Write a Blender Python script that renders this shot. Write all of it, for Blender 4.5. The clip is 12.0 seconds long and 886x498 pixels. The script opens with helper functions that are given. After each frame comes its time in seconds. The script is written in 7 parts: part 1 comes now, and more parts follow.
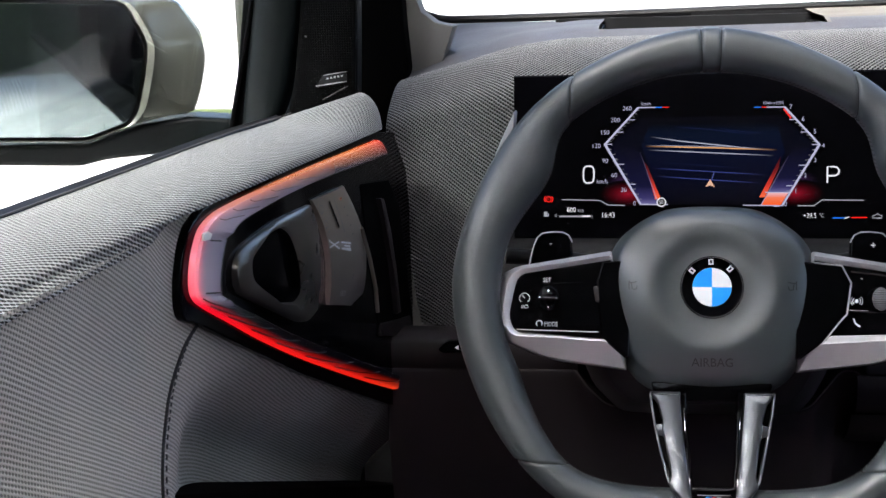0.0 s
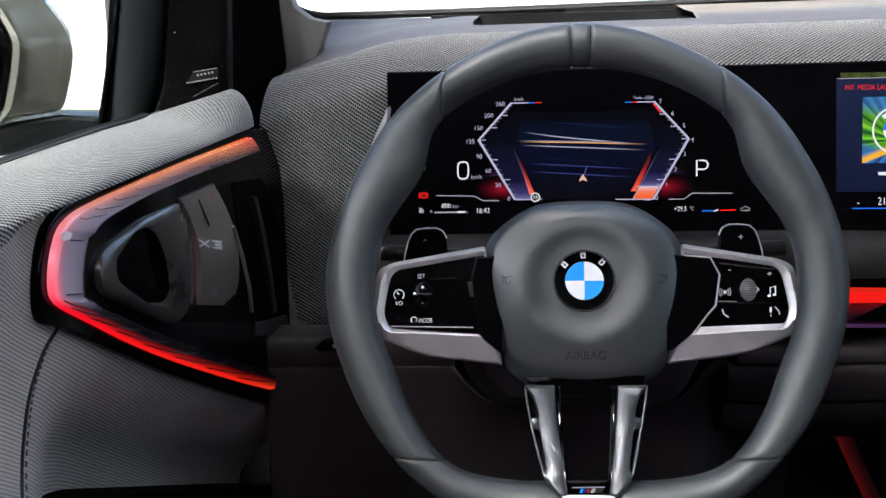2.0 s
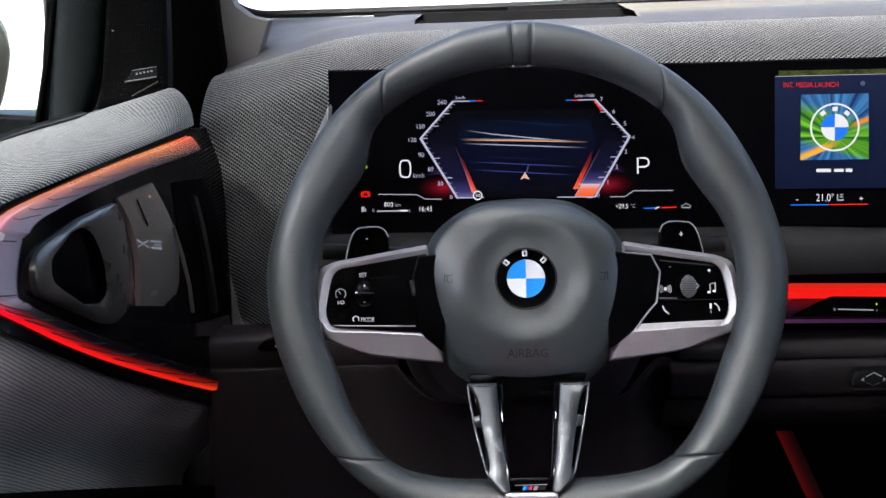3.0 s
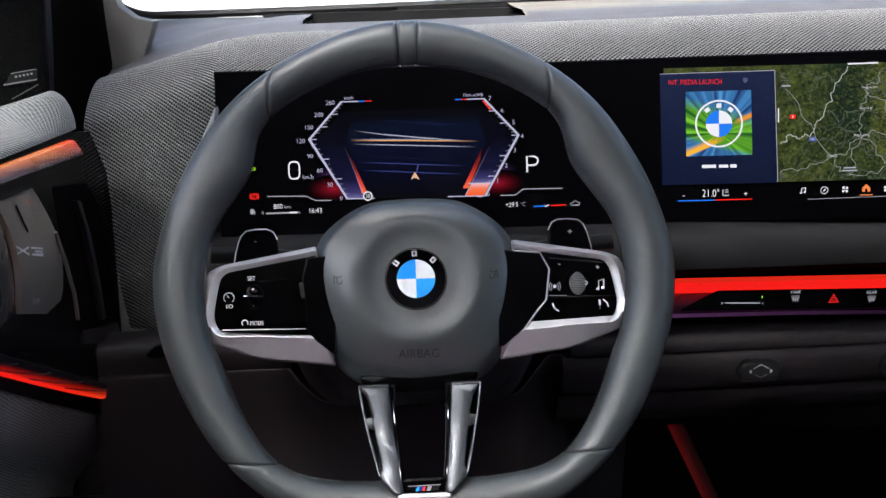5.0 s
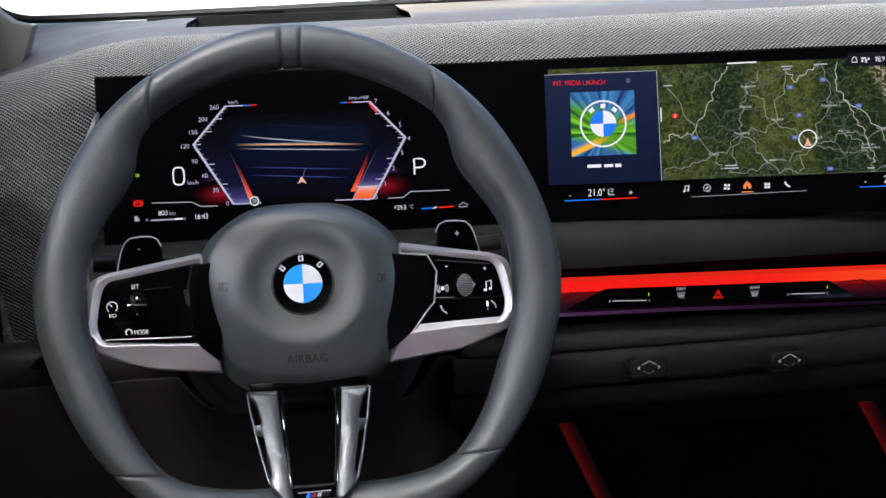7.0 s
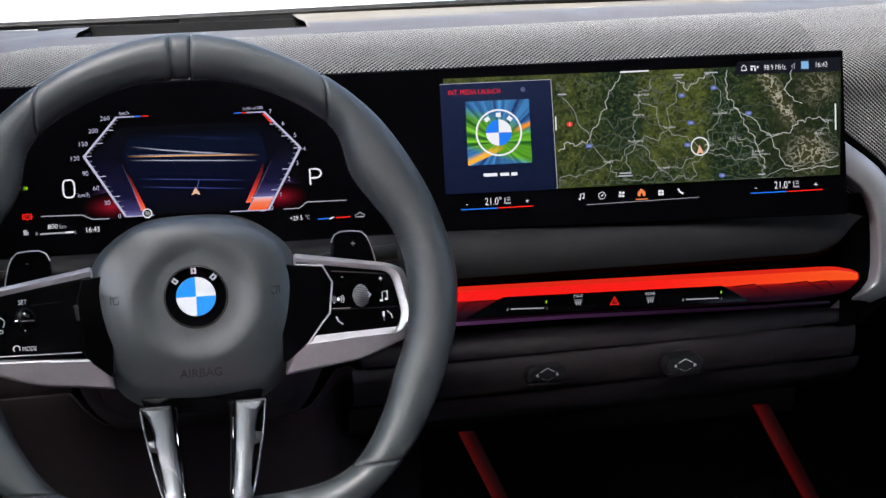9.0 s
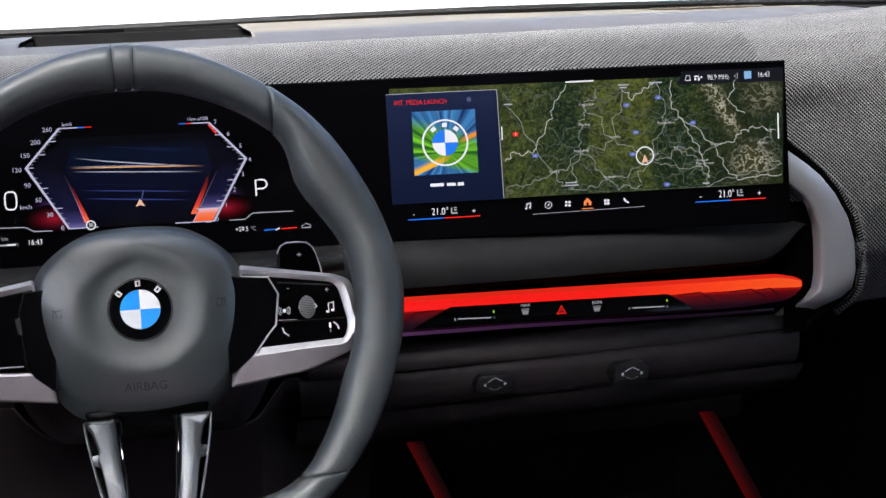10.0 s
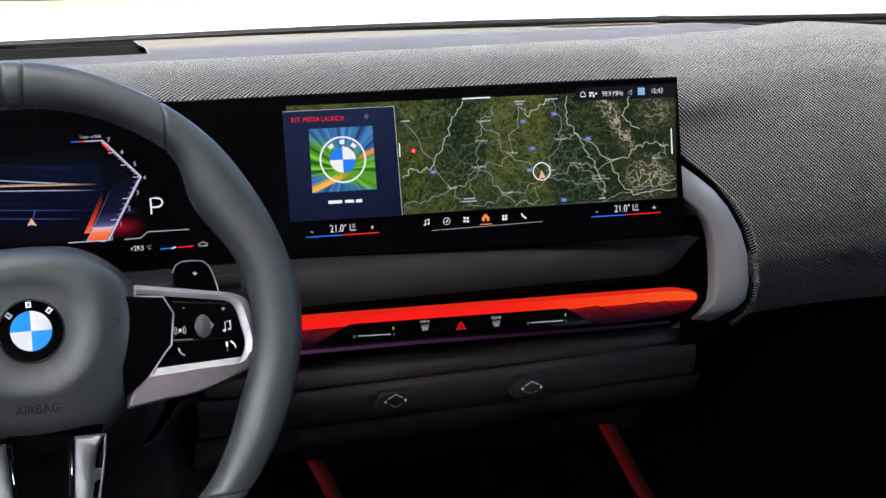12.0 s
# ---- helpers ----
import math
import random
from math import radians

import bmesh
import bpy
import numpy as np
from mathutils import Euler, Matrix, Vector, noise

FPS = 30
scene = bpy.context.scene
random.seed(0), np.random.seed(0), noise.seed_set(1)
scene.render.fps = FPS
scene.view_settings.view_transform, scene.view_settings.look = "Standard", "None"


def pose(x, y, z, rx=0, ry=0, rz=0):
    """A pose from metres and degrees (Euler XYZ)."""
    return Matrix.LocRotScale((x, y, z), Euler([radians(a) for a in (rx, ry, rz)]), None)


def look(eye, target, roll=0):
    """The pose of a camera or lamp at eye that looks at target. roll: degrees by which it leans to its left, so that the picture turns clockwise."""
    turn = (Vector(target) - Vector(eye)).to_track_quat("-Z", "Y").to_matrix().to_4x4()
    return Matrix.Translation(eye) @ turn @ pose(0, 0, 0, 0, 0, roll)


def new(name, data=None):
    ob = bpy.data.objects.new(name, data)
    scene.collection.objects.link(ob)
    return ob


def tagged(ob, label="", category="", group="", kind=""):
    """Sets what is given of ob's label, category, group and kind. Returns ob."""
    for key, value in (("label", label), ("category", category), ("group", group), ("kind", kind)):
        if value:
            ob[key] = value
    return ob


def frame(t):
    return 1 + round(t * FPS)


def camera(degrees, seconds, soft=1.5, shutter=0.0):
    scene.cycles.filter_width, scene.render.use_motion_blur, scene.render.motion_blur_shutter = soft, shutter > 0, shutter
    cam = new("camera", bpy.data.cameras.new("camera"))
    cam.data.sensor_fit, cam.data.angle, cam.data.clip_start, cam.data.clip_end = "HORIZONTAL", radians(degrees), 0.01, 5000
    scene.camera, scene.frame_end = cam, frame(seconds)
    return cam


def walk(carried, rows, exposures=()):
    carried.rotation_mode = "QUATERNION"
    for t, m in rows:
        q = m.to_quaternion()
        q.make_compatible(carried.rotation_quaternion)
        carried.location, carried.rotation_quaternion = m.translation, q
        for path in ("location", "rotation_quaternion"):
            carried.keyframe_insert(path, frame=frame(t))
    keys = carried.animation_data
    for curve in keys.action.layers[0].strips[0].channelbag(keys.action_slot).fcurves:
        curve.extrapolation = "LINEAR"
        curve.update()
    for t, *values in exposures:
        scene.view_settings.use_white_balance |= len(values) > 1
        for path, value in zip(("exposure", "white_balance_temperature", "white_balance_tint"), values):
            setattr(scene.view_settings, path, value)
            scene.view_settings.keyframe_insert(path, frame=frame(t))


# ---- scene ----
cam = camera(37.0, 12.0)
PATH = [
    (0, (-0.047, -0.923, 1.173), (-0.347, 1.012, 0.764), -1.7),
    (0.5, (-0.044, -0.923, 1.172), (-0.326, 1.015, 0.763), -1.8),
    (1, (-0.041, -0.921, 1.173), (-0.279, 1.021, 0.759), -1.7),
    (1.5, (-0.039, -0.918, 1.171), (-0.218, 1.03, 0.757), -1.5),
    (2, (-0.036, -0.917, 1.17), (-0.171, 1.035, 0.755), -1.5),
    (2.5, (-0.034, -0.916, 1.17), (-0.136, 1.037, 0.752), -1.4),
    (3, (-0.03, -0.915, 1.169), (-0.09, 1.04, 0.751), -1.4),
    (3.5, (-0.027, -0.914, 1.169), (-0.053, 1.041, 0.749), -1.5),
    (5.5, (-0.016, -0.911, 1.168), (0.107, 1.04, 0.746), -1.5),
    (6, (-0.013, -0.911, 1.168), (0.149, 1.037, 0.745), -1.5),
    (6.5, (-0.011, -0.91, 1.167), (0.186, 1.036, 0.746), -1.6),
    (7, (-0.008, -0.91, 1.169), (0.222, 1.031, 0.745), -1.7),
    (7.2, (-0.011, -0.909, 1.164), (0.239, 1.032, 0.751), -1.5),
    (9, (0.004, -0.909, 1.169), (0.366, 1.014, 0.754), -1.6),
    (9.5, (0.006, -0.909, 1.17), (0.402, 1.008, 0.758), -1.6),
    (10, (0.008, -0.909, 1.171), (0.442, 1.001, 0.765), -1.5),
    (10.5, (0.012, -0.908, 1.171), (0.485, 0.993, 0.77), -1.4),
    (11, (0.015, -0.908, 1.173), (0.528, 0.983, 0.773), -1.3),
    (11.5, (0.015, -0.909, 1.171), (0.559, 0.976, 0.781), -1.3),
    (12, (0.015, -0.911, 1.171), (0.585, 0.967, 0.786), -1.3),
]
walk(cam, [(t, look(eye, target, roll)) for t, eye, target, roll in PATH],
     exposures=[(0, 2.50, 6400, 12), (12, 2.50, 6400, 12)])
GLOW = 0.160            # what the screens give, so that white letters read as white at this exposure

# ---- daylight ----
world = bpy.data.worlds.new("sky")
scene.world = world
world.use_nodes = True
wt = world.node_tree
sky = wt.nodes.new("ShaderNodeTexSky")
sky.sky_type = "NISHITA"
sky.sun_disc = False
sky.sun_elevation, sky.sun_rotation = radians(57), radians(207)
sky.air_density, sky.dust_density, sky.ozone_density = 0.8, 4.0, 1.0
wt.links.new(sky.outputs["Color"], wt.nodes["Background"].inputs["Color"])
wt.nodes["Background"].inputs["Strength"].default_value = 0.135
sun_data = bpy.data.lights.new("sun", "SUN")
sun_data.energy, sun_data.angle, sun_data.color = 1.8, radians(26), (1.0, 0.97, 0.92)
sun = new("sun", sun_data)
sun.matrix_world = look((-2.2, -4.2, 7.4), (0, 0, 1))


# ---- materials ----
def nodes_of(name):
    m = bpy.data.materials.new(name)
    m.use_nodes = True
    return m, m.node_tree, m.node_tree.nodes["Principled BSDF"]


def link(nt, a, b):
    nt.links.new(a, b)


def calc(nt, op, a, b=None, c=None):
    n = nt.nodes.new("ShaderNodeMath")
    n.operation = op
    for i, v in enumerate((a, b, c)):
        if v is None:
            continue
        if isinstance(v, (int, float)):
            n.inputs[i].default_value = v
        else:
            link(nt, v, n.inputs[i])
    return n.outputs[0]


def blend(nt, fac, a, b):
    n = nt.nodes.new("ShaderNodeMix")
    n.data_type = "RGBA"
    for s, v in ((n.inputs["Factor"], fac), (n.inputs["A"], a), (n.inputs["B"], b)):
        if isinstance(v, (int, float)):
            s.default_value = v
        elif isinstance(v, (tuple, list)):
            s.default_value = (*v[:3], 1)
        else:
            link(nt, v, s)
    return n.outputs["Result"]


def speckle(nt, scale, detail=3.0, rough=0.6, coord="Object"):
    tc = nt.nodes.new("ShaderNodeTexCoord")
    n = nt.nodes.new("ShaderNodeTexNoise")
    n.inputs["Scale"].default_value, n.inputs["Detail"].default_value = scale, detail
    n.inputs["Roughness"].default_value = rough
    link(nt, tc.outputs[coord], n.inputs["Vector"])
    return n.outputs["Fac"]


def ranged(nt, v, lo, hi, a, b):
    n = nt.nodes.new("ShaderNodeMapRange")
    link(nt, v, n.inputs["Value"])
    for k, x in zip(("From Min", "From Max", "To Min", "To Max"), (lo, hi, a, b)):
        n.inputs[k].default_value = x
    return n.outputs["Result"]


def relief(nt, bsdf, height, strength, distance):
    n = nt.nodes.new("ShaderNodeBump")
    n.inputs["Strength"].default_value, n.inputs["Distance"].default_value = strength, distance
    link(nt, height, n.inputs["Height"])
    link(nt, n.outputs["Normal"], bsdf.inputs["Normal"])


def surface(name, colour, rough=0.5, metal=0.0, grain=400, bump=0.15, depth=0.0004, vary=0.25, coat=0.0, rough_vary=0.1, ior=1.45):
    """A plain moulded or painted material with grain, uneven gloss and slight unevenness of colour."""
    m, nt, b = nodes_of(name)
    big, fine = speckle(nt, 9, 4), speckle(nt, grain, 2)
    dark = [c * (1 - vary) for c in colour]
    light = [min(1, c * (1 + vary)) for c in colour]
    link(nt, blend(nt, big, dark, light), b.inputs["Base Color"])
    link(nt, ranged(nt, big, 0.3, 0.7, max(0.02, rough - rough_vary), rough + rough_vary), b.inputs["Roughness"])
    b.inputs["Metallic"].default_value = metal
    b.inputs["Coat Weight"].default_value = coat
    b.inputs["Coat Roughness"].default_value = 0.05
    b.inputs["IOR"].default_value = ior
    if bump:
        relief(nt, b, fine, bump, depth)
    return m


def knit(name, dark, light, pitch=0.0040, squash=0.43, bump=1.0, turn=0, hole=(0.62, 1.22)):
    """A woven sports-knit textile: staggered rows of small raised loops, laid out in metres by the mesh's uv map."""
    m, nt, b = nodes_of(name)
    uv = nt.nodes.new("ShaderNodeUVMap")
    sep = nt.nodes.new("ShaderNodeSeparateXYZ")
    wob = nt.nodes.new("ShaderNodeTexNoise")
    wob.inputs["Scale"].default_value = 60
    link(nt, uv.outputs["UV"], wob.inputs["Vector"])
    wig = nt.nodes.new("ShaderNodeVectorMath")
    wig.operation = "MULTIPLY_ADD"
    link(nt, wob.outputs["Color"], wig.inputs[0])
    wig.inputs[1].default_value = (0.0005, 0.0005, 0)
    link(nt, uv.outputs["UV"], wig.inputs[2])
    rot = nt.nodes.new("ShaderNodeVectorRotate")
    rot.rotation_type = "Z_AXIS"
    rot.inputs["Angle"].default_value = radians(turn)
    link(nt, wig.outputs[0], rot.inputs["Vector"])
    link(nt, rot.outputs["Vector"], sep.inputs[0])
    # open eyes on a staggered lattice, with the yarns twisting between them
    tall = pitch * squash * 2
    gaps = []
    for off in (0.0, 0.5):
        u = calc(nt, "SUBTRACT", calc(nt, "FRACT", calc(nt, "ADD", calc(nt, "DIVIDE", sep.outputs["X"], pitch), off)), 0.5)
        v = calc(nt, "SUBTRACT", calc(nt, "FRACT", calc(nt, "ADD", calc(nt, "DIVIDE", sep.outputs["Y"], tall), off)), 0.5)
        u, v = calc(nt, "MULTIPLY", u, pitch * 1000), calc(nt, "MULTIPLY", v, tall * 1000)
        u = calc(nt, "SUBTRACT", u, calc(nt, "MULTIPLY", v, 0.35))
        gaps.append(calc(nt, "SQRT", calc(nt, "ADD", calc(nt, "MULTIPLY", u, u), calc(nt, "MULTIPLY", v, v))))
    eye_open = ranged(nt, calc(nt, "MINIMUM", *gaps), hole[0], hole[1], 0.0, 1.0)
    skew = calc(nt, "SUBTRACT", calc(nt, "DIVIDE", sep.outputs["X"], pitch), calc(nt, "DIVIDE", sep.outputs["Y"], tall))
    twist = ranged(nt, calc(nt, "COSINE", calc(nt, "MULTIPLY", skew, 6.28319)), -1, 1, 1.0, 0.78)
    loop = calc(nt, "MULTIPLY", eye_open, twist)
    fibre = speckle(nt, 1800, 2)
    big = speckle(nt, 7, 3)
    tone = calc(nt, "MULTIPLY", loop, ranged(nt, fibre, 0.3, 0.7, 0.90, 1.05))
    tone = calc(nt, "MULTIPLY", tone, ranged(nt, big, 0.3, 0.7, 0.85, 1.1))
    link(nt, blend(nt, tone, dark, light), b.inputs["Base Color"])
    b.inputs["Roughness"].default_value = 0.75
    b.inputs["Specular IOR Level"].default_value = 0.12
    b.inputs["Sheen Weight"].default_value = 0.25
    b.inputs["Sheen Roughness"].default_value = 0.4
    relief(nt, b, loop, bump, 0.0013)
    return m


def glow(name, colour, strength=1.0):
    m, nt, b = nodes_of(name)
    b.inputs["Base Color"].default_value = (0.002, 0.002, 0.002, 1)
    b.inputs["Roughness"].default_value = 0.3
    b.inputs["Specular IOR Level"].default_value = 0.1
    b.inputs["Emission Color"].default_value = (*colour, 1)
    b.inputs["Emission Strength"].default_value = strength * GLOW
    return m


def ramp_glow(name, stops, axis="X", strength=1.0, base=(0.002, 0.002, 0.0024), rough=0.2, lo=0.0, hi=1.0, spec=0.1, slope=0.0):
    """Light behind a diffuser or on a screen, changing along one axis of the part (Generated, 0 to 1)."""
    m, nt, b = nodes_of(name)
    tc = nt.nodes.new("ShaderNodeTexCoord")
    sep = nt.nodes.new("ShaderNodeSeparateXYZ")
    link(nt, tc.outputs["Generated"], sep.inputs[0])
    r = nt.nodes.new("ShaderNodeValToRGB")
    link(nt, ranged(nt, calc(nt, "ADD", sep.outputs[axis], calc(nt, "MULTIPLY", sep.outputs["X"], slope)), lo, hi, 0, 1), r.inputs["Fac"])
    els = r.color_ramp.elements
    while len(els) < len(stops):
        els.new(0.5)
    for e, (p, c) in zip(els, stops):
        e.position, e.color = p, (*c, 1)
    b.inputs["Base Color"].default_value = (*base, 1)
    b.inputs["Roughness"].default_value = rough
    b.inputs["Specular IOR Level"].default_value = spec
    link(nt, r.outputs["Color"], b.inputs["Emission Color"])
    b.inputs["Emission Strength"].default_value = strength * GLOW
    return m


def spot_glow(name, colour, strength=1.0):
    """A soft round patch of light on a screen, fading to nothing at its rim."""
    m, nt, b = nodes_of(name)
    tc = nt.nodes.new("ShaderNodeTexCoord")
    sep = nt.nodes.new("ShaderNodeSeparateXYZ")
    link(nt, tc.outputs["Generated"], sep.inputs[0])
    dx, dy = calc(nt, "SUBTRACT", sep.outputs["X"], 0.5), calc(nt, "SUBTRACT", sep.outputs["Y"], 0.5)
    r = calc(nt, "SQRT", calc(nt, "ADD", calc(nt, "MULTIPLY", dx, dx), calc(nt, "MULTIPLY", dy, dy)))
    f = calc(nt, "POWER", ranged(nt, r, 0.0, 0.5, 1.0, 0.0), 2.4)
    b.inputs["Base Color"].default_value = (0.0012, 0.0012, 0.0016, 1)
    b.inputs["Roughness"].default_value = 0.06
    b.inputs["IOR"].default_value = 1.12
    b.inputs["Emission Color"].default_value = (*colour, 1)
    link(nt, calc(nt, "MULTIPLY", f, strength * GLOW), b.inputs["Emission Strength"])
    return m


def pane_glass(name, tint=(1, 1, 1), ior=1.45):
    m, nt, b = nodes_of(name)
    b.inputs["Base Color"].default_value = (*tint, 1)
    b.inputs["Roughness"].default_value = 0.0
    b.inputs["IOR"].default_value = ior
    b.inputs["Transmission Weight"].default_value = 1.0
    return m


LEATHER = surface("black grained leather", (0.030, 0.0360, 0.0385), 0.43, grain=900, bump=0.3, depth=0.0003, vary=0.06, rough_vary=0.04, ior=1.55)
HUB = surface("dark grey soft vinyl", (0.027, 0.0335, 0.036), 0.36, grain=1400, bump=0.2, depth=0.0002, vary=0.05, rough_vary=0.03, ior=1.66)
SEAM = surface("black thread", (0.008, 0.008, 0.009), 0.7, bump=0.0)
THREAD_PALE = surface("pale grey thread", (0.10, 0.10, 0.099), 0.6, bump=0.0)
THREAD = surface("grey thread", (0.03, 0.03, 0.032), 0.6, bump=0.0)
GLOSS = surface("piano black", (0.0012, 0.0012, 0.0015), 0.10, bump=0.0, vary=0.1, rough_vary=0.02, ior=1.17)
BLACK = surface("black plastic", (0.0060, 0.0060, 0.0066), 0.5, grain=1200, bump=0.2, depth=0.0002, ior=1.25)
SOFT = surface("dark grey moulded dash skin", (0.0150, 0.0120, 0.0132), 0.52, grain=1500, bump=0.35, depth=0.0003, vary=0.12, ior=1.25)
PALE = surface("grey slush skin", (0.058, 0.058, 0.064), 0.6, grain=1500, bump=0.3, depth=0.0003, vary=0.1, ior=1.3)
SILVER = surface("satin silver trim", (0.54, 0.53, 0.55), 0.34, 0.6, grain=2000, bump=0.04, depth=0.0001, vary=0.06, rough_vary=0.05)
BRACKET = surface("satin graphite silver", (0.36, 0.365, 0.38), 0.35, 0.6, grain=2000, bump=0.04, depth=0.0001, vary=0.06, rough_vary=0.05)
CHROME = surface("bright chrome", (0.75, 0.75, 0.76), 0.1, 1.0, bump=0.0, vary=0.03, rough_vary=0.02)
SCREEN = surface("black display glass", (0.0012, 0.0012, 0.0016), 0.06, bump=0.0, vary=0.1, rough_vary=0.01, ior=1.09)
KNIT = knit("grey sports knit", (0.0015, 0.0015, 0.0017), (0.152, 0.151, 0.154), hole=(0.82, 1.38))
# door copy of the knit, daylight put into its paler tone
KNIT_PAD = knit("sports knit in daylit tone", (0.003, 0.003, 0.0033), (0.345, 0.352, 0.336), pitch=0.0042, turn=12, hole=(0.80, 1.36))
# door knit again, lightened and warmed to paint light the panel lacks
KNIT_PANEL = knit("fine sports knit lifted as if lit", (0.130, 0.124, 0.106), (0.42, 0.400, 0.345), pitch=0.0034, bump=0.35, turn=12, hole=(0.42, 1.0))
CARPET = surface("black carpet", (0.004, 0.004, 0.0043), 0.9, grain=300, bump=0.6, depth=0.002)
FOOT = surface("light grey moulded trim", (0.075, 0.072, 0.069), 0.6, grain=1200, bump=0.2, depth=0.0003, vary=0.1)
TREES = surface("dark trees", (0.030, 0.040, 0.018), 0.9, grain=3, bump=0.5, depth=0.1, vary=0.7)
GRASS_FAR = surface("sunlit dry grass", (0.30, 0.34, 0.13), 0.9, grain=2, bump=0.4, depth=0.05, vary=0.5)
PALE_BACK = surface("light grey slush skin", (0.110, 0.098, 0.080), 0.6, grain=1500, bump=0.3, depth=0.0003, vary=0.12, ior=1.3)
SHROUD = surface("dark shroud plastic", (0.044, 0.038, 0.041), 0.38, grain=1500, bump=0.2, depth=0.0002, vary=0.12)
PALE_EDGE = surface("grey edge line", (0.060, 0.056, 0.057), 0.45, grain=1500, bump=0.1, depth=0.0002, vary=0.1)
# dash skin again, darkened as shade where the upward ledge catches too much light
LEDGE = surface("dash skin darkened for shade", (0.0082, 0.0078, 0.0084), 0.55, grain=1500, bump=0.3, depth=0.0003, vary=0.12, ior=1.22)
EARTH = surface("sandy earth", (0.42, 0.37, 0.27), 0.9, grain=2, bump=0.3, depth=0.05, vary=0.3)
MAUVE = surface("mauve bounce cloth", (0.44, 0.235, 0.33), 0.9, grain=400, bump=0.4, depth=0.001, vary=0.1)
LINER = surface("grey headliner", (0.10, 0.10, 0.10), 0.9, grain=500, bump=0.2, depth=0.001)
CONCRETE = surface("pale concrete", (0.80, 0.76, 0.69), 0.85, grain=60, bump=0.4, depth=0.004, vary=0.15)
GRASS = surface("dry grass", (0.10, 0.13, 0.03), 0.9, grain=40, bump=0.6, depth=0.02, vary=0.4)
PAINT = surface("pale blue-grey car paint", (0.150, 0.156, 0.132), 0.25, 0.55, coat=0.8, grain=3000, bump=0.02, vary=0.05, rough_vary=0.03)
GREY_TRIM = surface("grey-green window trim", (0.0030, 0.0042, 0.0044), 0.34, grain=900, bump=0.1, ior=1.22)
GLASS = pane_glass("clear car glass", (0.93, 0.97, 0.96))
SIDE_GLASS = pane_glass("clear side glass", (0.93, 0.97, 0.96), 1.32)
TINTED = surface("dark tinted glass", (0.004, 0.007, 0.007), 0.03, bump=0.0, vary=0.1, rough_vary=0.01)
# serves real black trim, and near-black sheets that stand in for deep shade
PITCH = surface("matt black for trim and deep shade", (0.0008, 0.0008, 0.0009), 0.7, grain=900, bump=0.1, depth=0.0002, ior=1.08)
WHITE = glow("lit white", (0.95, 0.95, 1.0))
DIM = glow("lit grey", (0.42, 0.43, 0.47))
PRINT = surface("white print", (0.70, 0.70, 0.70), 0.5, bump=0.0)
PRINT_DIM = surface("grey print", (0.22, 0.22, 0.22), 0.5, bump=0.0)
RED = glow("lit red", (1.0, 0.02, 0.015))
BLUE = glow("lit blue", (0.02, 0.22, 0.95))
AMBER = glow("lit orange", (1.0, 0.28, 0.08))
GREEN = glow("lit green", (0.35, 0.75, 0.02))


# ---- mesh helpers ----
def basis(o, u, v, w):
    m = Matrix.Identity(4)
    for i, a in enumerate((u, v, w)):
        m.col[i][:3] = a
    m.translation = o
    return m


def finish(name, bm, material, parent=None, label="", smooth=40, at=None):
    me = bpy.data.meshes.new(name)
    bmesh.ops.recalc_face_normals(bm, faces=bm.faces[:])
    bm.to_mesh(me)
    bm.free()
    for p in me.polygons:
        p.use_smooth = smooth > 0
    if smooth > 0:
        me.set_sharp_from_angle(angle=radians(smooth))
    me.materials.append(material)
    ob = new(name, me)
    if parent:
        ob.parent = parent
    if at is not None:
        ob.matrix_world = at
    if label:
        tagged(ob, label)
    return ob


def part(name, bm, material, parent, label="", smooth=40):
    return finish(name, bm, material, parent, label, smooth)


def thing(name, label, category, at=None, group="", kind=""):
    ob = new(name)
    ob.empty_display_size = 0.02
    if at is not None:
        ob.matrix_world = at
    return tagged(ob, label, category, group, kind)


def rounded(poly, r, n=5):
    """Round a polygon's corners with radius r (one number or one per corner)."""
    out, k = [], len(poly)
    for i in range(k):
        a, b, c = Vector(poly[i - 1]), Vector(poly[i]), Vector(poly[(i + 1) % k])
        rr = r[i] if isinstance(r, (list, tuple)) else r
        p, q = (a - b), (c - b)
        d = min(rr, p.length * 0.48, q.length * 0.48)
        if d < 1e-6:
            out.append(tuple(b))
            continue
        p, q = b + p.normalized() * d, b + q.normalized() * d
        for j in range(n + 1):
            t = j / n
            out.append(tuple((1 - t) ** 2 * p + 2 * t * (1 - t) * b + t * t * q))
    return out


def resample(poly, n):
    pts = [Vector(p) for p in poly]
    pts.append(pts[0])
    run = [0.0]
    for a, b in zip(pts, pts[1:]):
        run.append(run[-1] + (b - a).length)
    out, j = [], 0
    for i in range(n):
        s = run[-1] * i / n
        while run[j + 1] < s:
            j += 1
        f = (s - run[j]) / max(1e-9, run[j + 1] - run[j])
        out.append(tuple(pts[j].lerp(pts[j + 1], f)))
    return out


def inset(poly, d):
    """Move a polygon's points inwards by d."""
    k = len(poly)
    area = sum(poly[i - 1][0] * poly[i][1] - poly[i][0] * poly[i - 1][1] for i in range(k))
    sgn = 1 if area > 0 else -1
    out = []
    for i in range(k):
        a, b, c = Vector(poly[i - 1]), Vector(poly[i]), Vector(poly[(i + 1) % k])
        t = ((b - a).normalized() + (c - b).normalized())
        t = t.normalized() if t.length > 1e-6 else (c - b).normalized()
        out.append((b.x - t.y * d * sgn, b.y + t.x * d * sgn))
    return out


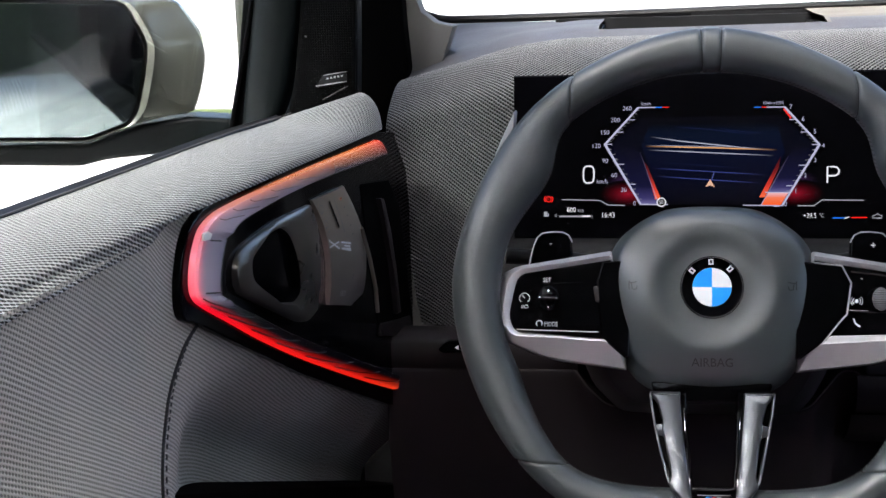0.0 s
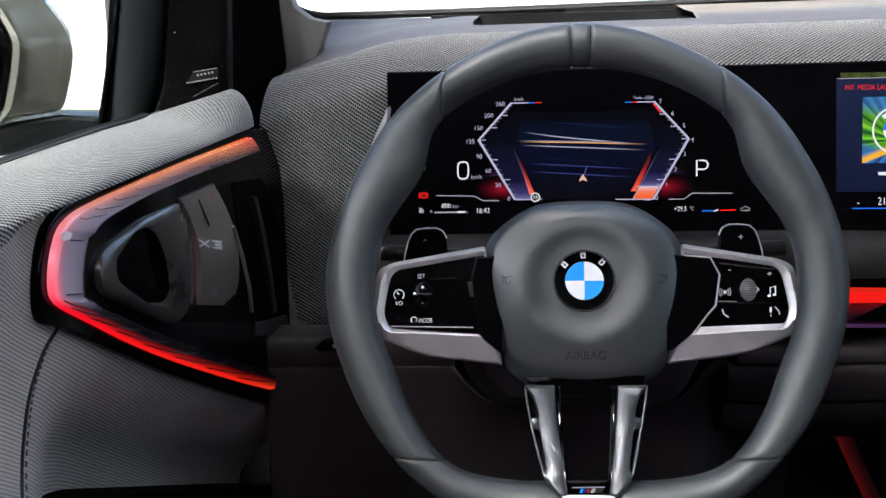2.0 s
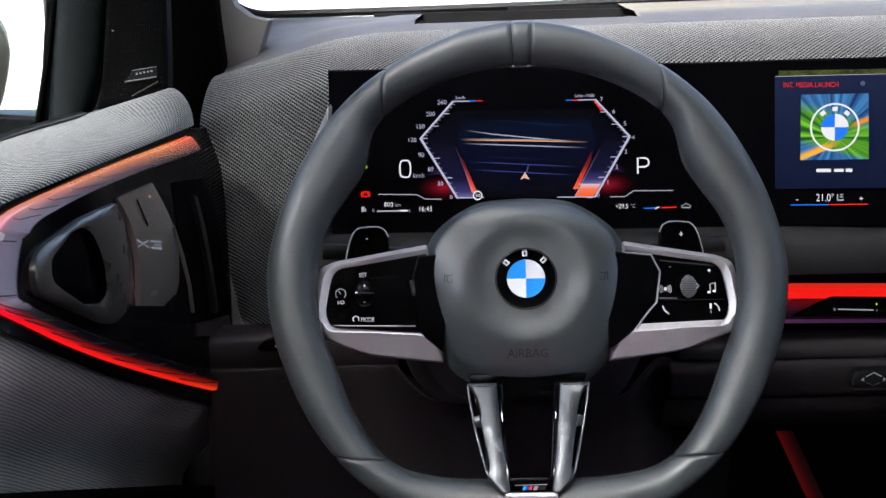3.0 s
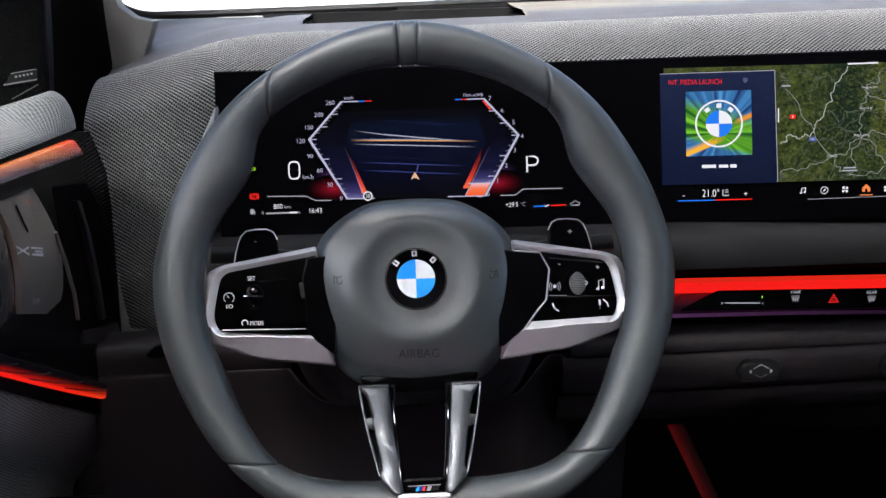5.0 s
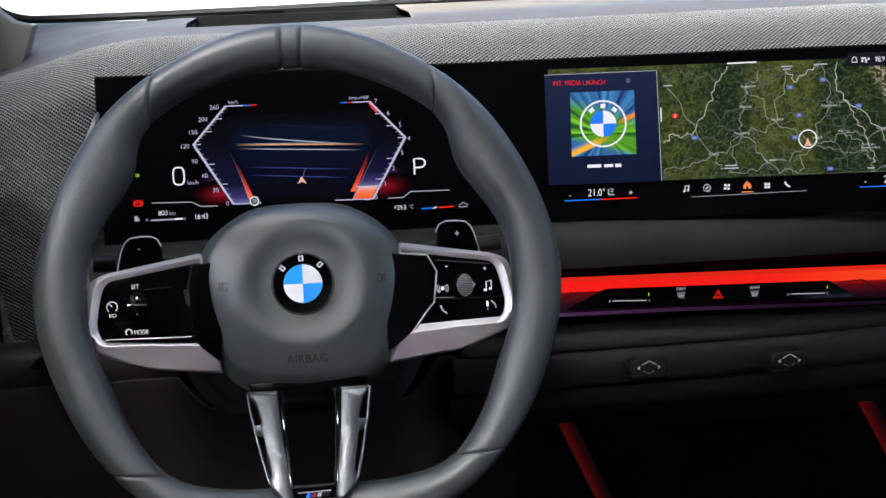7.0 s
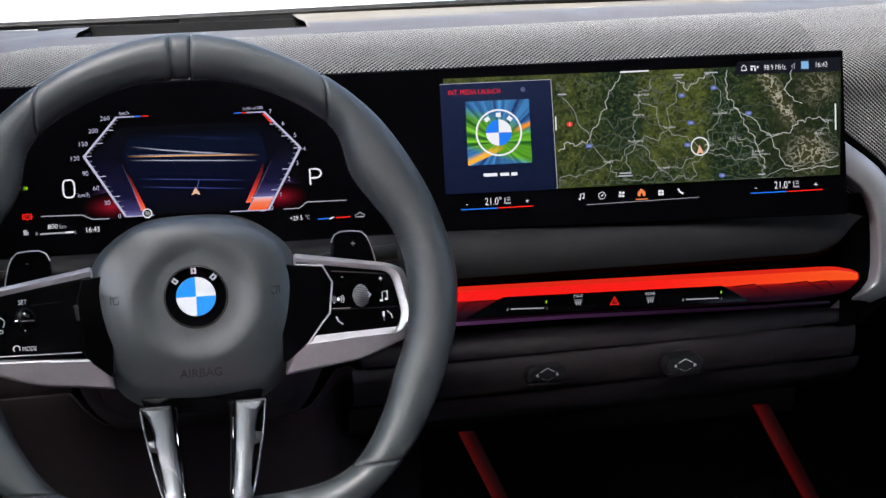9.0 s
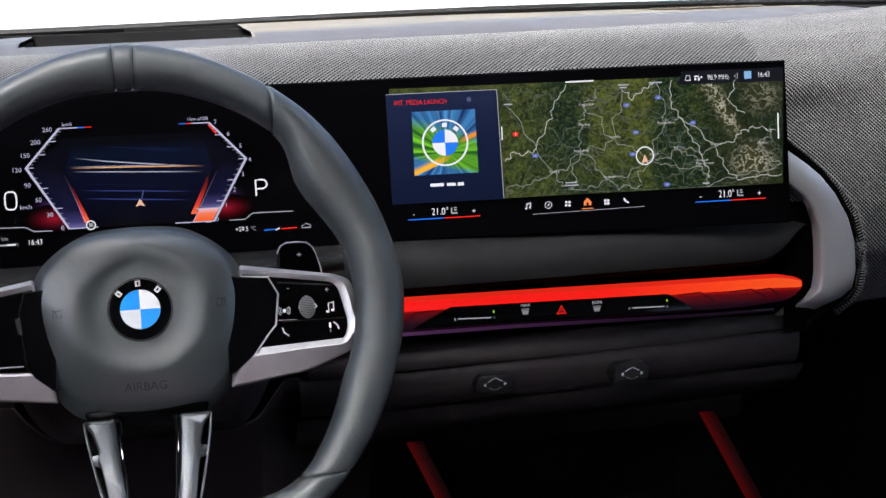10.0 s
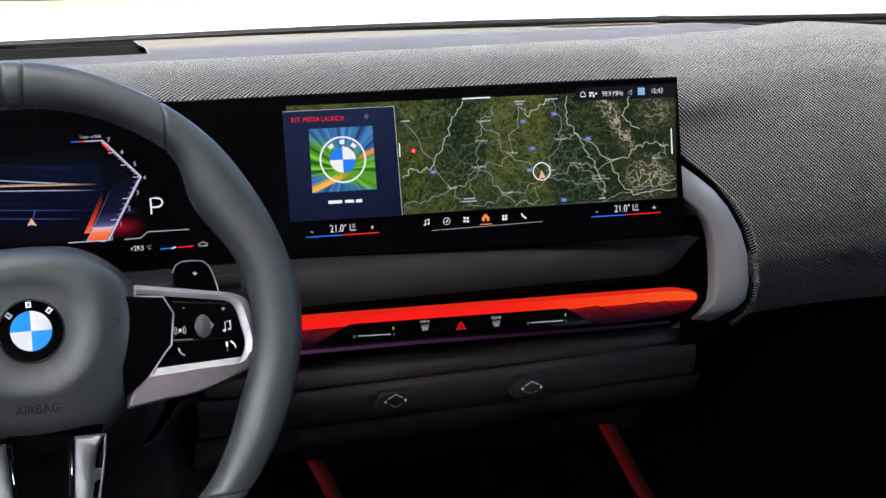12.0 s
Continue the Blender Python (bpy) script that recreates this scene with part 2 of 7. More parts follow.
def loops(rings, closed=True, cap0=False, cap1=False, bm=None):
    """Skin a row of rings of points of equal count."""
    bm = bm or bmesh.new()
    vs = [[bm.verts.new(p) for p in ring] for ring in rings]
    n = len(vs[0])
    for a, b in zip(vs, vs[1:]):
        for i in range(n if closed else n - 1):
            j = (i + 1) % n
            bm.faces.new((a[i], a[j], b[j], b[i]))
    if cap0:
        bm.faces.new(list(reversed(vs[0])))
    if cap1:
        bm.faces.new(vs[-1])
    return bm


def slab(poly, w0, w1, bevel=0.0, bm=None):
    """A plate with that outline between heights w0 and w1, its front edge rounded."""
    rings = [[(x, y, w0) for x, y in poly]]
    if bevel:
        for f, g in ((0.0, 1.0), (0.3, 0.3), (1.0, 0.0)):
            rings.append([(x, y, w1 - bevel * g) for x, y in (inset(poly, bevel * f) if f else poly)])
    else:
        rings.append([(x, y, w1) for x, y in poly])
    return loops(rings, True, True, True, bm)


def ribbon(pts, width, w=0.0, bm=None, closed=False):
    """A thin flat line along points of the plane."""
    bm = bm or bmesh.new()
    pts = [Vector(p) for p in pts]
    n = len(pts)
    left, right = [], []
    for i, p in enumerate(pts):
        a = pts[i - 1] if (i or closed) else p
        b = pts[(i + 1) % n] if (i < n - 1 or closed) else p
        t = (b - a).normalized()
        side = Vector((-t.y, t.x)) * width / 2
        if 0 < i < n - 1 or closed:
            c = (p - a).normalized().dot(t)
            side /= max(0.5, c)
        left.append(bm.verts.new((*(p + side), w)))
        right.append(bm.verts.new((*(p - side), w)))
    for i in range(n if closed else n - 1):
        j = (i + 1) % n
        bm.faces.new((right[i], right[j], left[j], left[i]))
    return bm


def tube(pts, r, n=8, closed=False, bm=None):
    """A round bar along points in space."""
    pts = [Vector(p) for p in pts]
    k = len(pts)
    rings = []
    for i, p in enumerate(pts):
        a = pts[i - 1] if (i or closed) else p
        b = pts[(i + 1) % k] if (i < k - 1 or closed) else p
        q = (b - a).to_track_quat("Z", "Y")
        rings.append([p + q @ Vector((r * math.cos(2 * math.pi * j / n), r * math.sin(2 * math.pi * j / n), 0)) for j in range(n)])
    if closed:
        rings.append(rings[0])
    return loops(rings, True, not closed, not closed, bm)


def sheet(rows, thick=0.0, bm=None):
    """A surface through rows of points, with a uv map in metres, and a back if thick is given."""
    bm = bm or bmesh.new()
    uv = bm.loops.layers.uv.verify()
    grid = [[Vector(p) for p in r] for r in rows]
    along = [[0.0] * len(grid[0]) for _ in grid]
    across = [[0.0] * len(grid[0]) for _ in grid]
    for i, r in enumerate(grid):
        for j in range(len(r)):
            if j:
                along[i][j] = along[i][j - 1] + (r[j] - r[j - 1]).length
            if i:
                across[i][j] = across[i - 1][j] + (r[j] - grid[i - 1][j]).length
    mid = len(grid[0]) // 2
    start = [along[i][mid] for i in range(len(grid))]
    vs = [[bm.verts.new(p) for p in r] for r in grid]
    for i in range(len(grid) - 1):
        for j in range(len(grid[0]) - 1):
            ks = ((i, j), (i, j + 1), (i + 1, j + 1), (i + 1, j))
            f = bm.faces.new([vs[a][b] for a, b in ks])
            for lo, (a, b) in zip(f.loops, ks):
                lo[uv].uv = (along[a][b] - start[a] + 5, across[a][b] + 5)
    return bm


def box(x0, x1, y0, y1, z0, z1, bevel=0.0, bm=None, seg=2):
    b = bmesh.new()
    bmesh.ops.create_cube(b, size=1)
    bmesh.ops.transform(b, matrix=Matrix.Translation(((x0 + x1) / 2, (y0 + y1) / 2, (z0 + z1) / 2)) @ Matrix.Diagonal((x1 - x0, y1 - y0, z1 - z0, 1)), verts=b.verts[:])
    if bevel:
        bmesh.ops.bevel(b, geom=b.edges[:], offset=bevel, segments=seg, profile=0.6, affect="EDGES")
    if bm is None:
        return b
    me = bpy.data.meshes.new("tmp")
    b.to_mesh(me)
    bm.from_mesh(me)
    bpy.data.meshes.remove(me)
    b.free()
    return bm


def letters(name, body, size, u, v, w, material, parent, centre=True, depth=0.0, squeeze=1.0, label="", shear=0.0, thin=0.007):
    """Real letters as a mesh in the parent's plane; size is the height of the capitals, thin slims the strokes."""
    cu = bpy.data.curves.new("letters", "FONT")
    cu.body, cu.size = body, size / 0.69
    cu.align_x = "CENTER" if centre else "LEFT"
    cu.extrude, cu.resolution_u, cu.offset = depth, 3, -thin * size if size > 0.003 else 0.0
    tmp = bpy.data.objects.new("letters", cu)
    me = bpy.data.meshes.new_from_object(tmp)
    bpy.data.objects.remove(tmp)
    bpy.data.curves.remove(cu)
    me.name = name
    me.transform(Matrix.Translation((u, v - size / 2, w)) @ Matrix(((squeeze, 0, 0, 0), (shear * squeeze, 1, 0, 0), (0, 0, 1, 0), (0, 0, 0, 1))))
    me.materials.clear()
    me.materials.append(material)
    ob = new(name, me)
    ob.parent = parent
    if label:
        tagged(ob, label)
    return ob


def bars(name, spots, material, parent, w=0.0, label=""):
    """Small rectangles (u, v, width, height) in one part."""
    bm = bmesh.new()
    for u, v, a, h in spots:
        q = [bm.verts.new((u + sx * a / 2, v + sy * h / 2, w)) for sx, sy in ((-1, -1), (1, -1), (1, 1), (-1, 1))]
        bm.faces.new(q)
    return part(name, bm, material, parent, label, 0)


def disc(r, w, n=32, u=0.0, v=0.0):
    return [(u + r * math.cos(2 * math.pi * i / n), v + r * math.sin(2 * math.pi * i / n), w) for i in range(n)]


def knots(table, x):
    return float(np.interp(x, [a for a, _ in table], [b for _, b in table]))


def ease(t):
    t = min(1.0, max(0.0, t))
    return t * t * (3 - 2 * t)


# ---- setting: ground, shell of the car ----
ground = finish("ground", box(-500, 500, -500, 500, -0.2, 0.0), CONCRETE, smooth=0)
tagged(ground, "pale sunlit concrete ground outside the car", "ground", kind="structure")
kerb = finish("kerb", box(-70, 22, 122, 122.6, 0.0, 0.22, 0.03), EARTH, smooth=40)
tagged(kerb, "low sandy kerb far ahead of the car", "kerb", kind="structure")
bank = finish("grass_bank", sheet([[(x, y, 0.9 * ease((y - 123) / 9) + 0.25 * noise.noise((x * 0.2, y * 0.3, 5)) * ease((y - 123) / 3)) for x in np.linspace(-70, 18, 70)] for y in np.linspace(122.6, 136, 10)]), GRASS_FAR, smooth=60)
tagged(bank, "sunlit grass bank far ahead of the car", "grass", kind="stuff")
verge_side = finish("grass_verge", sheet([[(x, y, 0.02 + 0.04 * noise.noise((x * 0.7, y * 0.9, 3))) for x in np.linspace(-9, -2.6, 24)] for y in np.linspace(9.9, 10.7, 6)]), GRASS, smooth=60)
tagged(verge_side, "narrow strip of dry green grass ahead of the car", "grass", kind="stuff")

floor = finish("floor", box(-0.42, 1.18, -2.0, 0.62, 0.36, 0.40), CARPET, smooth=0)
tagged(floor, "black carpeted car floor", "floor", kind="structure")
firewall = finish("wall_front", box(-0.42, 1.18, 0.58, 0.62, 0.40, 1.09), CARPET, smooth=0)
tagged(firewall, "black insulated bulkhead behind the dashboard", "wall", kind="structure")
rear = bmesh.new()
box(-0.42, 1.18, -2.04, -2.0, 0.36, 1.62, bm=rear)
rear = finish("wall_rear", rear, CARPET, smooth=0)
tagged(rear, "plain dark rear wall", "wall", kind="structure")
side = bmesh.new()
box(1.18, 1.22, -2.04, 0.62, 0.36, 1.03, bm=side)
box(1.18, 1.22, -2.04, -1.03, 1.03, 1.62, bm=side)
box(1.18, 1.22, -0.22, 0.62, 1.03, 1.62, bm=side)
box(1.18, 1.22, -1.03, -0.22, 1.50, 1.62, bm=side)
side = finish("wall_passenger_side", side, BLACK, smooth=0)
tagged(side, "plain dark passenger side wall with a window opening", "wall", kind="structure")
lside = bmesh.new()
box(-0.47, -0.43, -3.30, 0.62, 0.36, 0.985, 0.004, bm=lside)
box(-0.47, -0.43, -3.30, 0.0, 1.52, 1.62, bm=lside)
lside = finish("wall_driver_side", lside, PAINT, smooth=0)
tagged(lside, "pale blue-grey painted outer side of the car", "wall", kind="structure")
seal = finish("window_seal", box(-0.478, -0.427, -3.30, 0.62, 0.985, 0.9945, 0.002), PITCH, smooth=0)
tagged(seal, "black rubber seal along the side window", "trim", kind="structure")
quarter = finish("pillar_front", box(-0.472, -0.432, 0.43, 0.62, 0.9945, 1.60, 0.004), PAINT, smooth=0)
tagged(quarter, "pale painted outer skin of the windscreen pillar", "trim", kind="structure")
post = finish("pillar_centre", box(-0.468, -0.435, -1.20, -1.06, 0.9945, 1.52, 0.003), GLOSS, smooth=0)
tagged(post, "glossy black pillar between the side windows", "trim", kind="structure")
trees = finish("backdrop", sheet([[(x, -16 - 0.4 * noise.noise((x, z, 0)), z) for x in np.linspace(-80, 40, 90)] for z in np.linspace(-0.1, 6.0, 10)]), TREES, smooth=60)
tagged(trees, "dark line of trees behind the car", "backdrop", kind="structure")
# unseen reflector at seat height, added to throw mauve light onto the spokes
seat_level = finish("floor_raised", box(-0.42, 0.24, -1.70, -0.40, 0.40, 0.62, 0.04), MAUVE, smooth=40)
tagged(seat_level, "unseen mauve cloth surface at seat height, added for its bounce light", "floor", kind="structure")
rear_pane = finish("window_rear_side", box(-0.462, -0.456, -3.30, -1.20, 0.9945, 1.52), TINTED, smooth=0)
tagged(rear_pane, "dark green tinted rear side window", "window", kind="structure")
roof = bmesh.new()
# unseen roof opening, added and placed to light the wheel and the door
RX, RY = (-0.34, 0.16), (-1.20, -0.68)
box(-0.47, RX[0], -2.04, -0.22, 1.58, 1.64, bm=roof)
box(RX[1], 1.22, -2.04, -0.22, 1.58, 1.64, bm=roof)
box(RX[0], RX[1], -2.04, RY[0], 1.58, 1.64, bm=roof)
box(RX[0], RX[1], RY[1], -0.22, 1.58, 1.64, bm=roof)
roof = finish("ceiling", roof, LINER, smooth=0)
roof_pane = finish("window_roof", box(RX[0], RX[1], RY[0], RY[1], 1.60, 1.606), GLASS, smooth=0)
roof_pane.visible_shadow = False
tagged(roof_pane, "unseen roof glass added to let light onto the wheel and door", "window", kind="structure")
tagged(roof, "grey fabric headliner", "ceiling", kind="structure")

screen = finish("window_front", sheet([[(x, 0.50 - 0.72 * k, 1.128 + 0.45 * k) for x in (-0.45, 1.2)] for k in (-0.06, 1)]), GLASS, smooth=0)
thick = screen.modifiers.new("thickness", "SOLIDIFY")
thick.thickness = 0.005
screen.visible_shadow = False
tagged(screen, "clear raked windscreen with daylight behind it", "windscreen", kind="structure")
pane = finish("window_side", box(-0.002, 0.002, -1.215, 0.0, -0.006, 0.52), SIDE_GLASS, smooth=0)
pane.matrix_world = basis((-0.401, 0.144, 1.0), (0.974, -0.013, -0.225), (0.013, 1.0, 0), (0.225, 0, 0.974))
pane.visible_shadow = False
run_edge = finish("window_channel", tube([(0.0, 0.0008, z) for z in (-0.01, 0.15, 0.35, 0.52)], 0.0042, 8), PITCH)
run_edge.matrix_world = pane.matrix_world.copy()
tagged(run_edge, "black rubber channel at the window's front edge", "trim", kind="structure")
tagged(pane, "clear side window pane above the door sill", "window", kind="structure")

# raked windscreen pillar above the door, rising to the roof
wide = loops([[(x + w, y, z) for w, y, z in ((0.06, y0 - 0.03, z0 - 0.01), (0.075, y0 + 0.06, z0 + 0.03), (-0.06, y0 + 0.06, z0 + 0.05), (-0.07, y0 - 0.05, z0 - 0.02))] for x, y0, z0 in ((-0.340, 0.330, 1.235), (-0.360, 0.190, 1.330), (-0.385, 0.02, 1.440), (-0.410, -0.225, 1.585))], True, True, True)
beam = finish("pillar_raked", wide, PITCH, smooth=40)
tagged(beam, "black trim of the raked windscreen pillar", "pillar trim", kind="structure")

# the dark painted border of the windscreen, with its rounded lower corner
band = [(-0.291, 1.30), (-0.291, 1.150)]
band += [(-0.291 + 0.045 * (1 - math.cos(a)), 1.150 - 0.0265 * math.sin(a)) for a in np.linspace(0.15, math.pi / 2, 8)]
band += [(x, 1.1235 + 0.009 * ease((x + 0.246) / 0.7) - 0.006 * ease((x - 0.5) / 0.6)) for x in np.linspace(-0.20, 1.15, 28)]
frit = finish("windscreen_border", tube([(x, 0.475, z + 0.0006) for x, z in band], 0.0042, 8), BLACK)
low = [(x, 1.1235 + 0.009 - 0.006 * ease((x - 0.5) / 0.6) - 0.0065 * ease((x - 0.70) / 0.12)) for x in np.linspace(0.70, 1.15, 14)]
frit_low = finish("windscreen_border", tube([(x, 0.478, z) for x, z in low], 0.0060, 8), BLACK)
tagged(frit_low, "black seal below the windscreen border", "trim", kind="structure")
tagged(frit, "black ceramic border along the windscreen base", "trim", kind="structure")

# ---- dashboard ----
dash = thing("dashboard", "dark grey dashboard covered in grey sports knit with red ambient light", "dashboard")


CREST = [(-0.35, 1.0520), (-0.27, 1.0765), (-0.236, 1.0860), (-0.191, 1.0990), (-0.160, 1.1085), (-0.115, 1.1145), (0.35, 1.1195), (0.90, 1.1195)]


def crest(x):
    """Height at which the knit ends on top of the dashboard."""
    return sum(knots(CREST, x + d) for d in (-0.012, -0.006, 0.0, 0.006, 0.012)) / 5


SLOT = (-0.087, 0.113)


def edge_y(x):
    """Where the smooth skin begins behind the knit."""
    if x < -0.15:
        return 0.277 - 0.043 * ease((x + 0.268) / 0.118)
    return knots([(0.34, 0.235), (0.51, 0.292), (0.645, 0.350), (0.764, 0.420), (0.86, 0.485)], x)


# knit over the top, above the display
rows = []
for k in list(np.linspace(0, 1, 9)) + [1.35, 1.7, 2.0]:
    r = []
    for x in np.linspace(-0.151, 0.5415, 84):
        top = crest(x)
        y = 0.158 + 0.080 * k if k <= 1 else 0.238 + (edge_y(x) + 0.003 - 0.238) * (k - 1)
        z = 1.080 + (top - 1.080) * math.sin(min(1.0, k) * math.pi / 2) ** 0.75
        r.append((min(x, 0.5415 - 0.0075 * max(0.0, k - 1)), y, z))
    rows.append(r)
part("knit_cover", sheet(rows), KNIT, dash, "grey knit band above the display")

# knit on the driver's end, down to the switch panel
rows = []
for q in list(np.linspace(0, 0.8, 22)) + list(np.linspace(0.8, 1.0, 11))[1:]:
    r = []
    for t in np.linspace(0, 1, 36):
        x = -0.268 + 0.118 * t + 0.026 * (1 - t) * (1 - min(1.0, q / 0.8))
        top = crest(x)
        y0 = 0.200 - 0.043 * ease(t)
        shoulder = top - 0.034
        if q <= 0.8:
            z = 0.868 + (shoulder - 0.868) * q / 0.8
            y = y0 - 0.006 * math.sin(q / 0.8 * math.pi)
        else:
            k = (q - 0.8) / 0.2
            z = shoulder + 0.034 * math.sin(k * math.pi / 2) ** 0.75 if k < 1 else top
            y = y0 + 0.081 * k
        r.append((x, y, z))
    rows.append(r)
rows.reverse()
part("knit_cover", sheet(rows), KNIT, dash, "grey knit beside the instrument display")

# knit on the passenger's side, rolling over towards the passenger
def capped(x, z):
    """Height of the knit beside the display, levelled off softly where the smooth skin begins."""
    cap = knots([(0.50, 1.1187), (0.65, 1.1197), (0.77, 1.1209), (0.86, 1.1245), (0.93, 1.1320)], x)
    return z - 0.0012 * math.log(1 + math.exp((z - cap) / 0.0012))


rows = []
profile = [(0.46, 1.126), (0.36, 1.125), (0.27, 1.119), (0.215, 1.106), (0.178, 1.082), (0.156, 1.045), (0.143, 1.0), (0.136, 0.955), (0.142, 0.915), (0.162, 0.880), (0.200, 0.850)]
fine = [k for k in np.linspace(0, len(profile) - 1, 44)]
for k in fine:
    i = min(int(k), len(profile) - 2)
    f = k - i
    y, z = (profile[i][n] * (1 - f) + profile[i + 1][n] * f for n in (0, 1))
    rows.append([(x, y + 0.10 * ((x - 0.54) / 0.62) ** 2 - 0.018 * ease((z - 1.04) / 0.03) * ease((0.30 - y) / 0.08) * (1 - ease((x - 0.56) / 0.16)), capped(x, z + 0.006 * ease((x - 0.55) / 0.2) - 0.022 * ease((x - 0.72) / 0.45)) - 0.008 * ease((y + 0.10 * ((x - 0.54) / 0.62) ** 2 - edge_y(x)) / 0.02) * (1 - ease((x - 0.84) / 0.05))) for x in np.linspace(0.533, 1.16, 60)])
part("knit_cover", sheet(rows), KNIT, dash, "grey knit rolling over the passenger side")

# smooth skin behind the knit, with a slot for the head-up picture
def roll_z(x, y):
    """Height of the passenger side's knit."""
    y = y - 0.10 * ((x - 0.54) / 0.62) ** 2
    return capped(x, float(np.interp(y, [0.178, 0.215, 0.27, 0.36, 0.46], [1.082, 1.106, 1.119, 1.125, 1.126])) + 0.006 * ease((x - 0.55) / 0.2) - 0.022 * ease((x - 0.72) / 0.45))


def top_z(x, y):
    e = edge_y(x)
    k = ease((y - e) / 0.24)
    base = crest(x) * (1 - k) + crest(max(x, -0.13)) * k
    z = base - 0.001 + 0.0085 * ease((y - e) / 0.06) - 0.0008 * ease((y - 0.30) / 0.12) - 0.004 * ease((x - 0.5) / 0.3)
    if x > 0.54:
        f = ease((x - 0.54) / 0.08)
        z = z * (1 - f) + (max(roll_z(x, y) + 0.0012, 1.1150) + 0.005 * ease((y - e) / 0.08)) * f - 0.006 * ease((x - 0.78) / 0.08)
    return z


def skin(x0, x1, y0, y1, nx, ny):
    cols = []
    for k in np.linspace(0, 1, ny):
        row = []
        for x in np.linspace(x0, x1, nx):
            a = y0 if y0 else edge_y(x)
            y = a + (y1 - a) * k
            row.append((x, y, top_z(x, y)))
        cols.append(row)
    return sheet(cols)


part("top_skin", skin(-0.266, SLOT[0], 0, 0.50, 30, 16), PALE, dash)


def back_line(x):
    """Where the lighter panel along the windscreen begins."""
    return knots([(0.113, 0.300), (0.236, 0.322), (0.42, 0.395), (0.58, 0.425), (0.70, 0.452), (0.86, 0.492)], x)


def band_sheet(x0, x1, first, last, nx, ny, rise=0.0):
    cols = []
    for k in np.linspace(0, 1, ny):
        row = []
        for x in np.linspace(x0, x1, nx):
            y = first(x) + (last(x) - first(x)) * k
            row.append((x, y - (0.006 if k == 0 else 0.0), top_z(x, y) + rise - (0.005 if k == 0 else 0.0) + (0.0042 * k * k * (1 - ease((x - 0.55) / 0.25)) if rise > 0 else 0.0)))
        cols.append(row)
    return sheet(cols)


part("top_skin", band_sheet(SLOT[1], 0.86, edge_y, back_line, 70, 8), PALE, dash)
part("knit_backing", band_sheet(0.36, 0.60, lambda x: 0.222, lambda x: 0.49, 50, 12, -0.0035), KNIT, dash)
part("top_panel", band_sheet(SLOT[1], 0.86, back_line, lambda x: 0.505, 70, 8, 0.0004), PALE_BACK, dash, "lighter smooth panel along the windscreen")
FRONT, BACK = 0.272, 0.458
part("top_skin", skin(SLOT[0], SLOT[1], 0, FRONT, 24, 5), PALE, dash)
slot = bmesh.new()
box(SLOT[0] - 0.05, SLOT[1] + 0.02, BACK, 0.50, 1.05, 1.1225, bm=slot)
box(0.0, SLOT[1] + 0.06, 0.470, 0.50, 1.05, 1.1262, bm=slot)
box(SLOT[0] - 0.010, SLOT[0], FRONT, BACK, 1.05, 1.1165, bm=slot)
box(SLOT[1], SLOT[1] + 0.010, FRONT, BACK, 1.05, 1.1165, bm=slot)
box(SLOT[0], SLOT[1], FRONT, BACK, 1.085, 1.09, bm=slot)
part("projector_slot", slot, BLACK, dash, "black slot of the head-up projector", 0)
grille = part("speaker_grille", box(0.560, 0.690, 0.462, 0.496, 1.1280, 1.1290, 0.0003), PALE_BACK, dash, "slotted speaker grille at the windscreen", 0)
for i in range(24):
    x = 0.564 + i * 0.0052
    part("grille_slot", box(x, x + 0.0020, 0.464, 0.494, 1.1288, 1.1296), SOFT, grille, "", 0)

# body of the dashboard behind everything
core = bmesh.new()
box(-0.245, 1.16, 0.285, 0.56, 0.72, 1.068, bm=core)
part("carrier", core, BLACK, dash, "", 0)

LOW = basis((0, 0.11, 0.9), (1, 0, 0), (0, 0, 1), (0, -1, 0))


def run(profile, x0, x1, n=2, sweep=0.0):
    """A moulding with a profile of (depth towards the driver, height), drawn out along the dashboard."""
    rows = []
    for y, z in profile:
        rows.append([(x, y + sweep * (x - x0) ** 2, z) for x in np.linspace(x0, x1, n)])
    return sheet(rows)


# ledge under the display
part("recess", run([(0.150, 0.972), (0.140, 0.958)], -0.16, 0.57), BLACK, dash, "", 0)
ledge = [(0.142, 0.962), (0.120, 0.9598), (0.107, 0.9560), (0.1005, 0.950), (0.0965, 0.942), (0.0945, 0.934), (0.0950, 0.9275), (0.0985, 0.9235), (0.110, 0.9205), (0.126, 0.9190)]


def ledge_run(profile):
    return sheet([[(x, y + 0.026 * ease((x - 0.525) / 0.045), z + (0.957 - z) * 0.75 * ease((x - 0.505) / 0.062) * (1 if z < 0.957 else 0)) for x in np.linspace(-0.16, 0.572, 90)] for y, z in profile])


part("ledge", ledge_run(ledge[:7]), LEDGE, dash, "ledge under the display in dash skin darkened for shade")
# undercut and gaps: near-black sheets paint the shade between the mouldings
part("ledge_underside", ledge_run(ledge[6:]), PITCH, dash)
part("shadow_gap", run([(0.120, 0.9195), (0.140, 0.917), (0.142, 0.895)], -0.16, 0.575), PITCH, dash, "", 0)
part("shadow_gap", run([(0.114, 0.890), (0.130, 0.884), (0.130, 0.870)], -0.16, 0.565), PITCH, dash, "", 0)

# near-black sheet put in for the shaded gap inside the bracket
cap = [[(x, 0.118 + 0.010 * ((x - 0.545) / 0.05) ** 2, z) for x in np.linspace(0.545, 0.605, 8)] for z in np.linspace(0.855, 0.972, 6)]
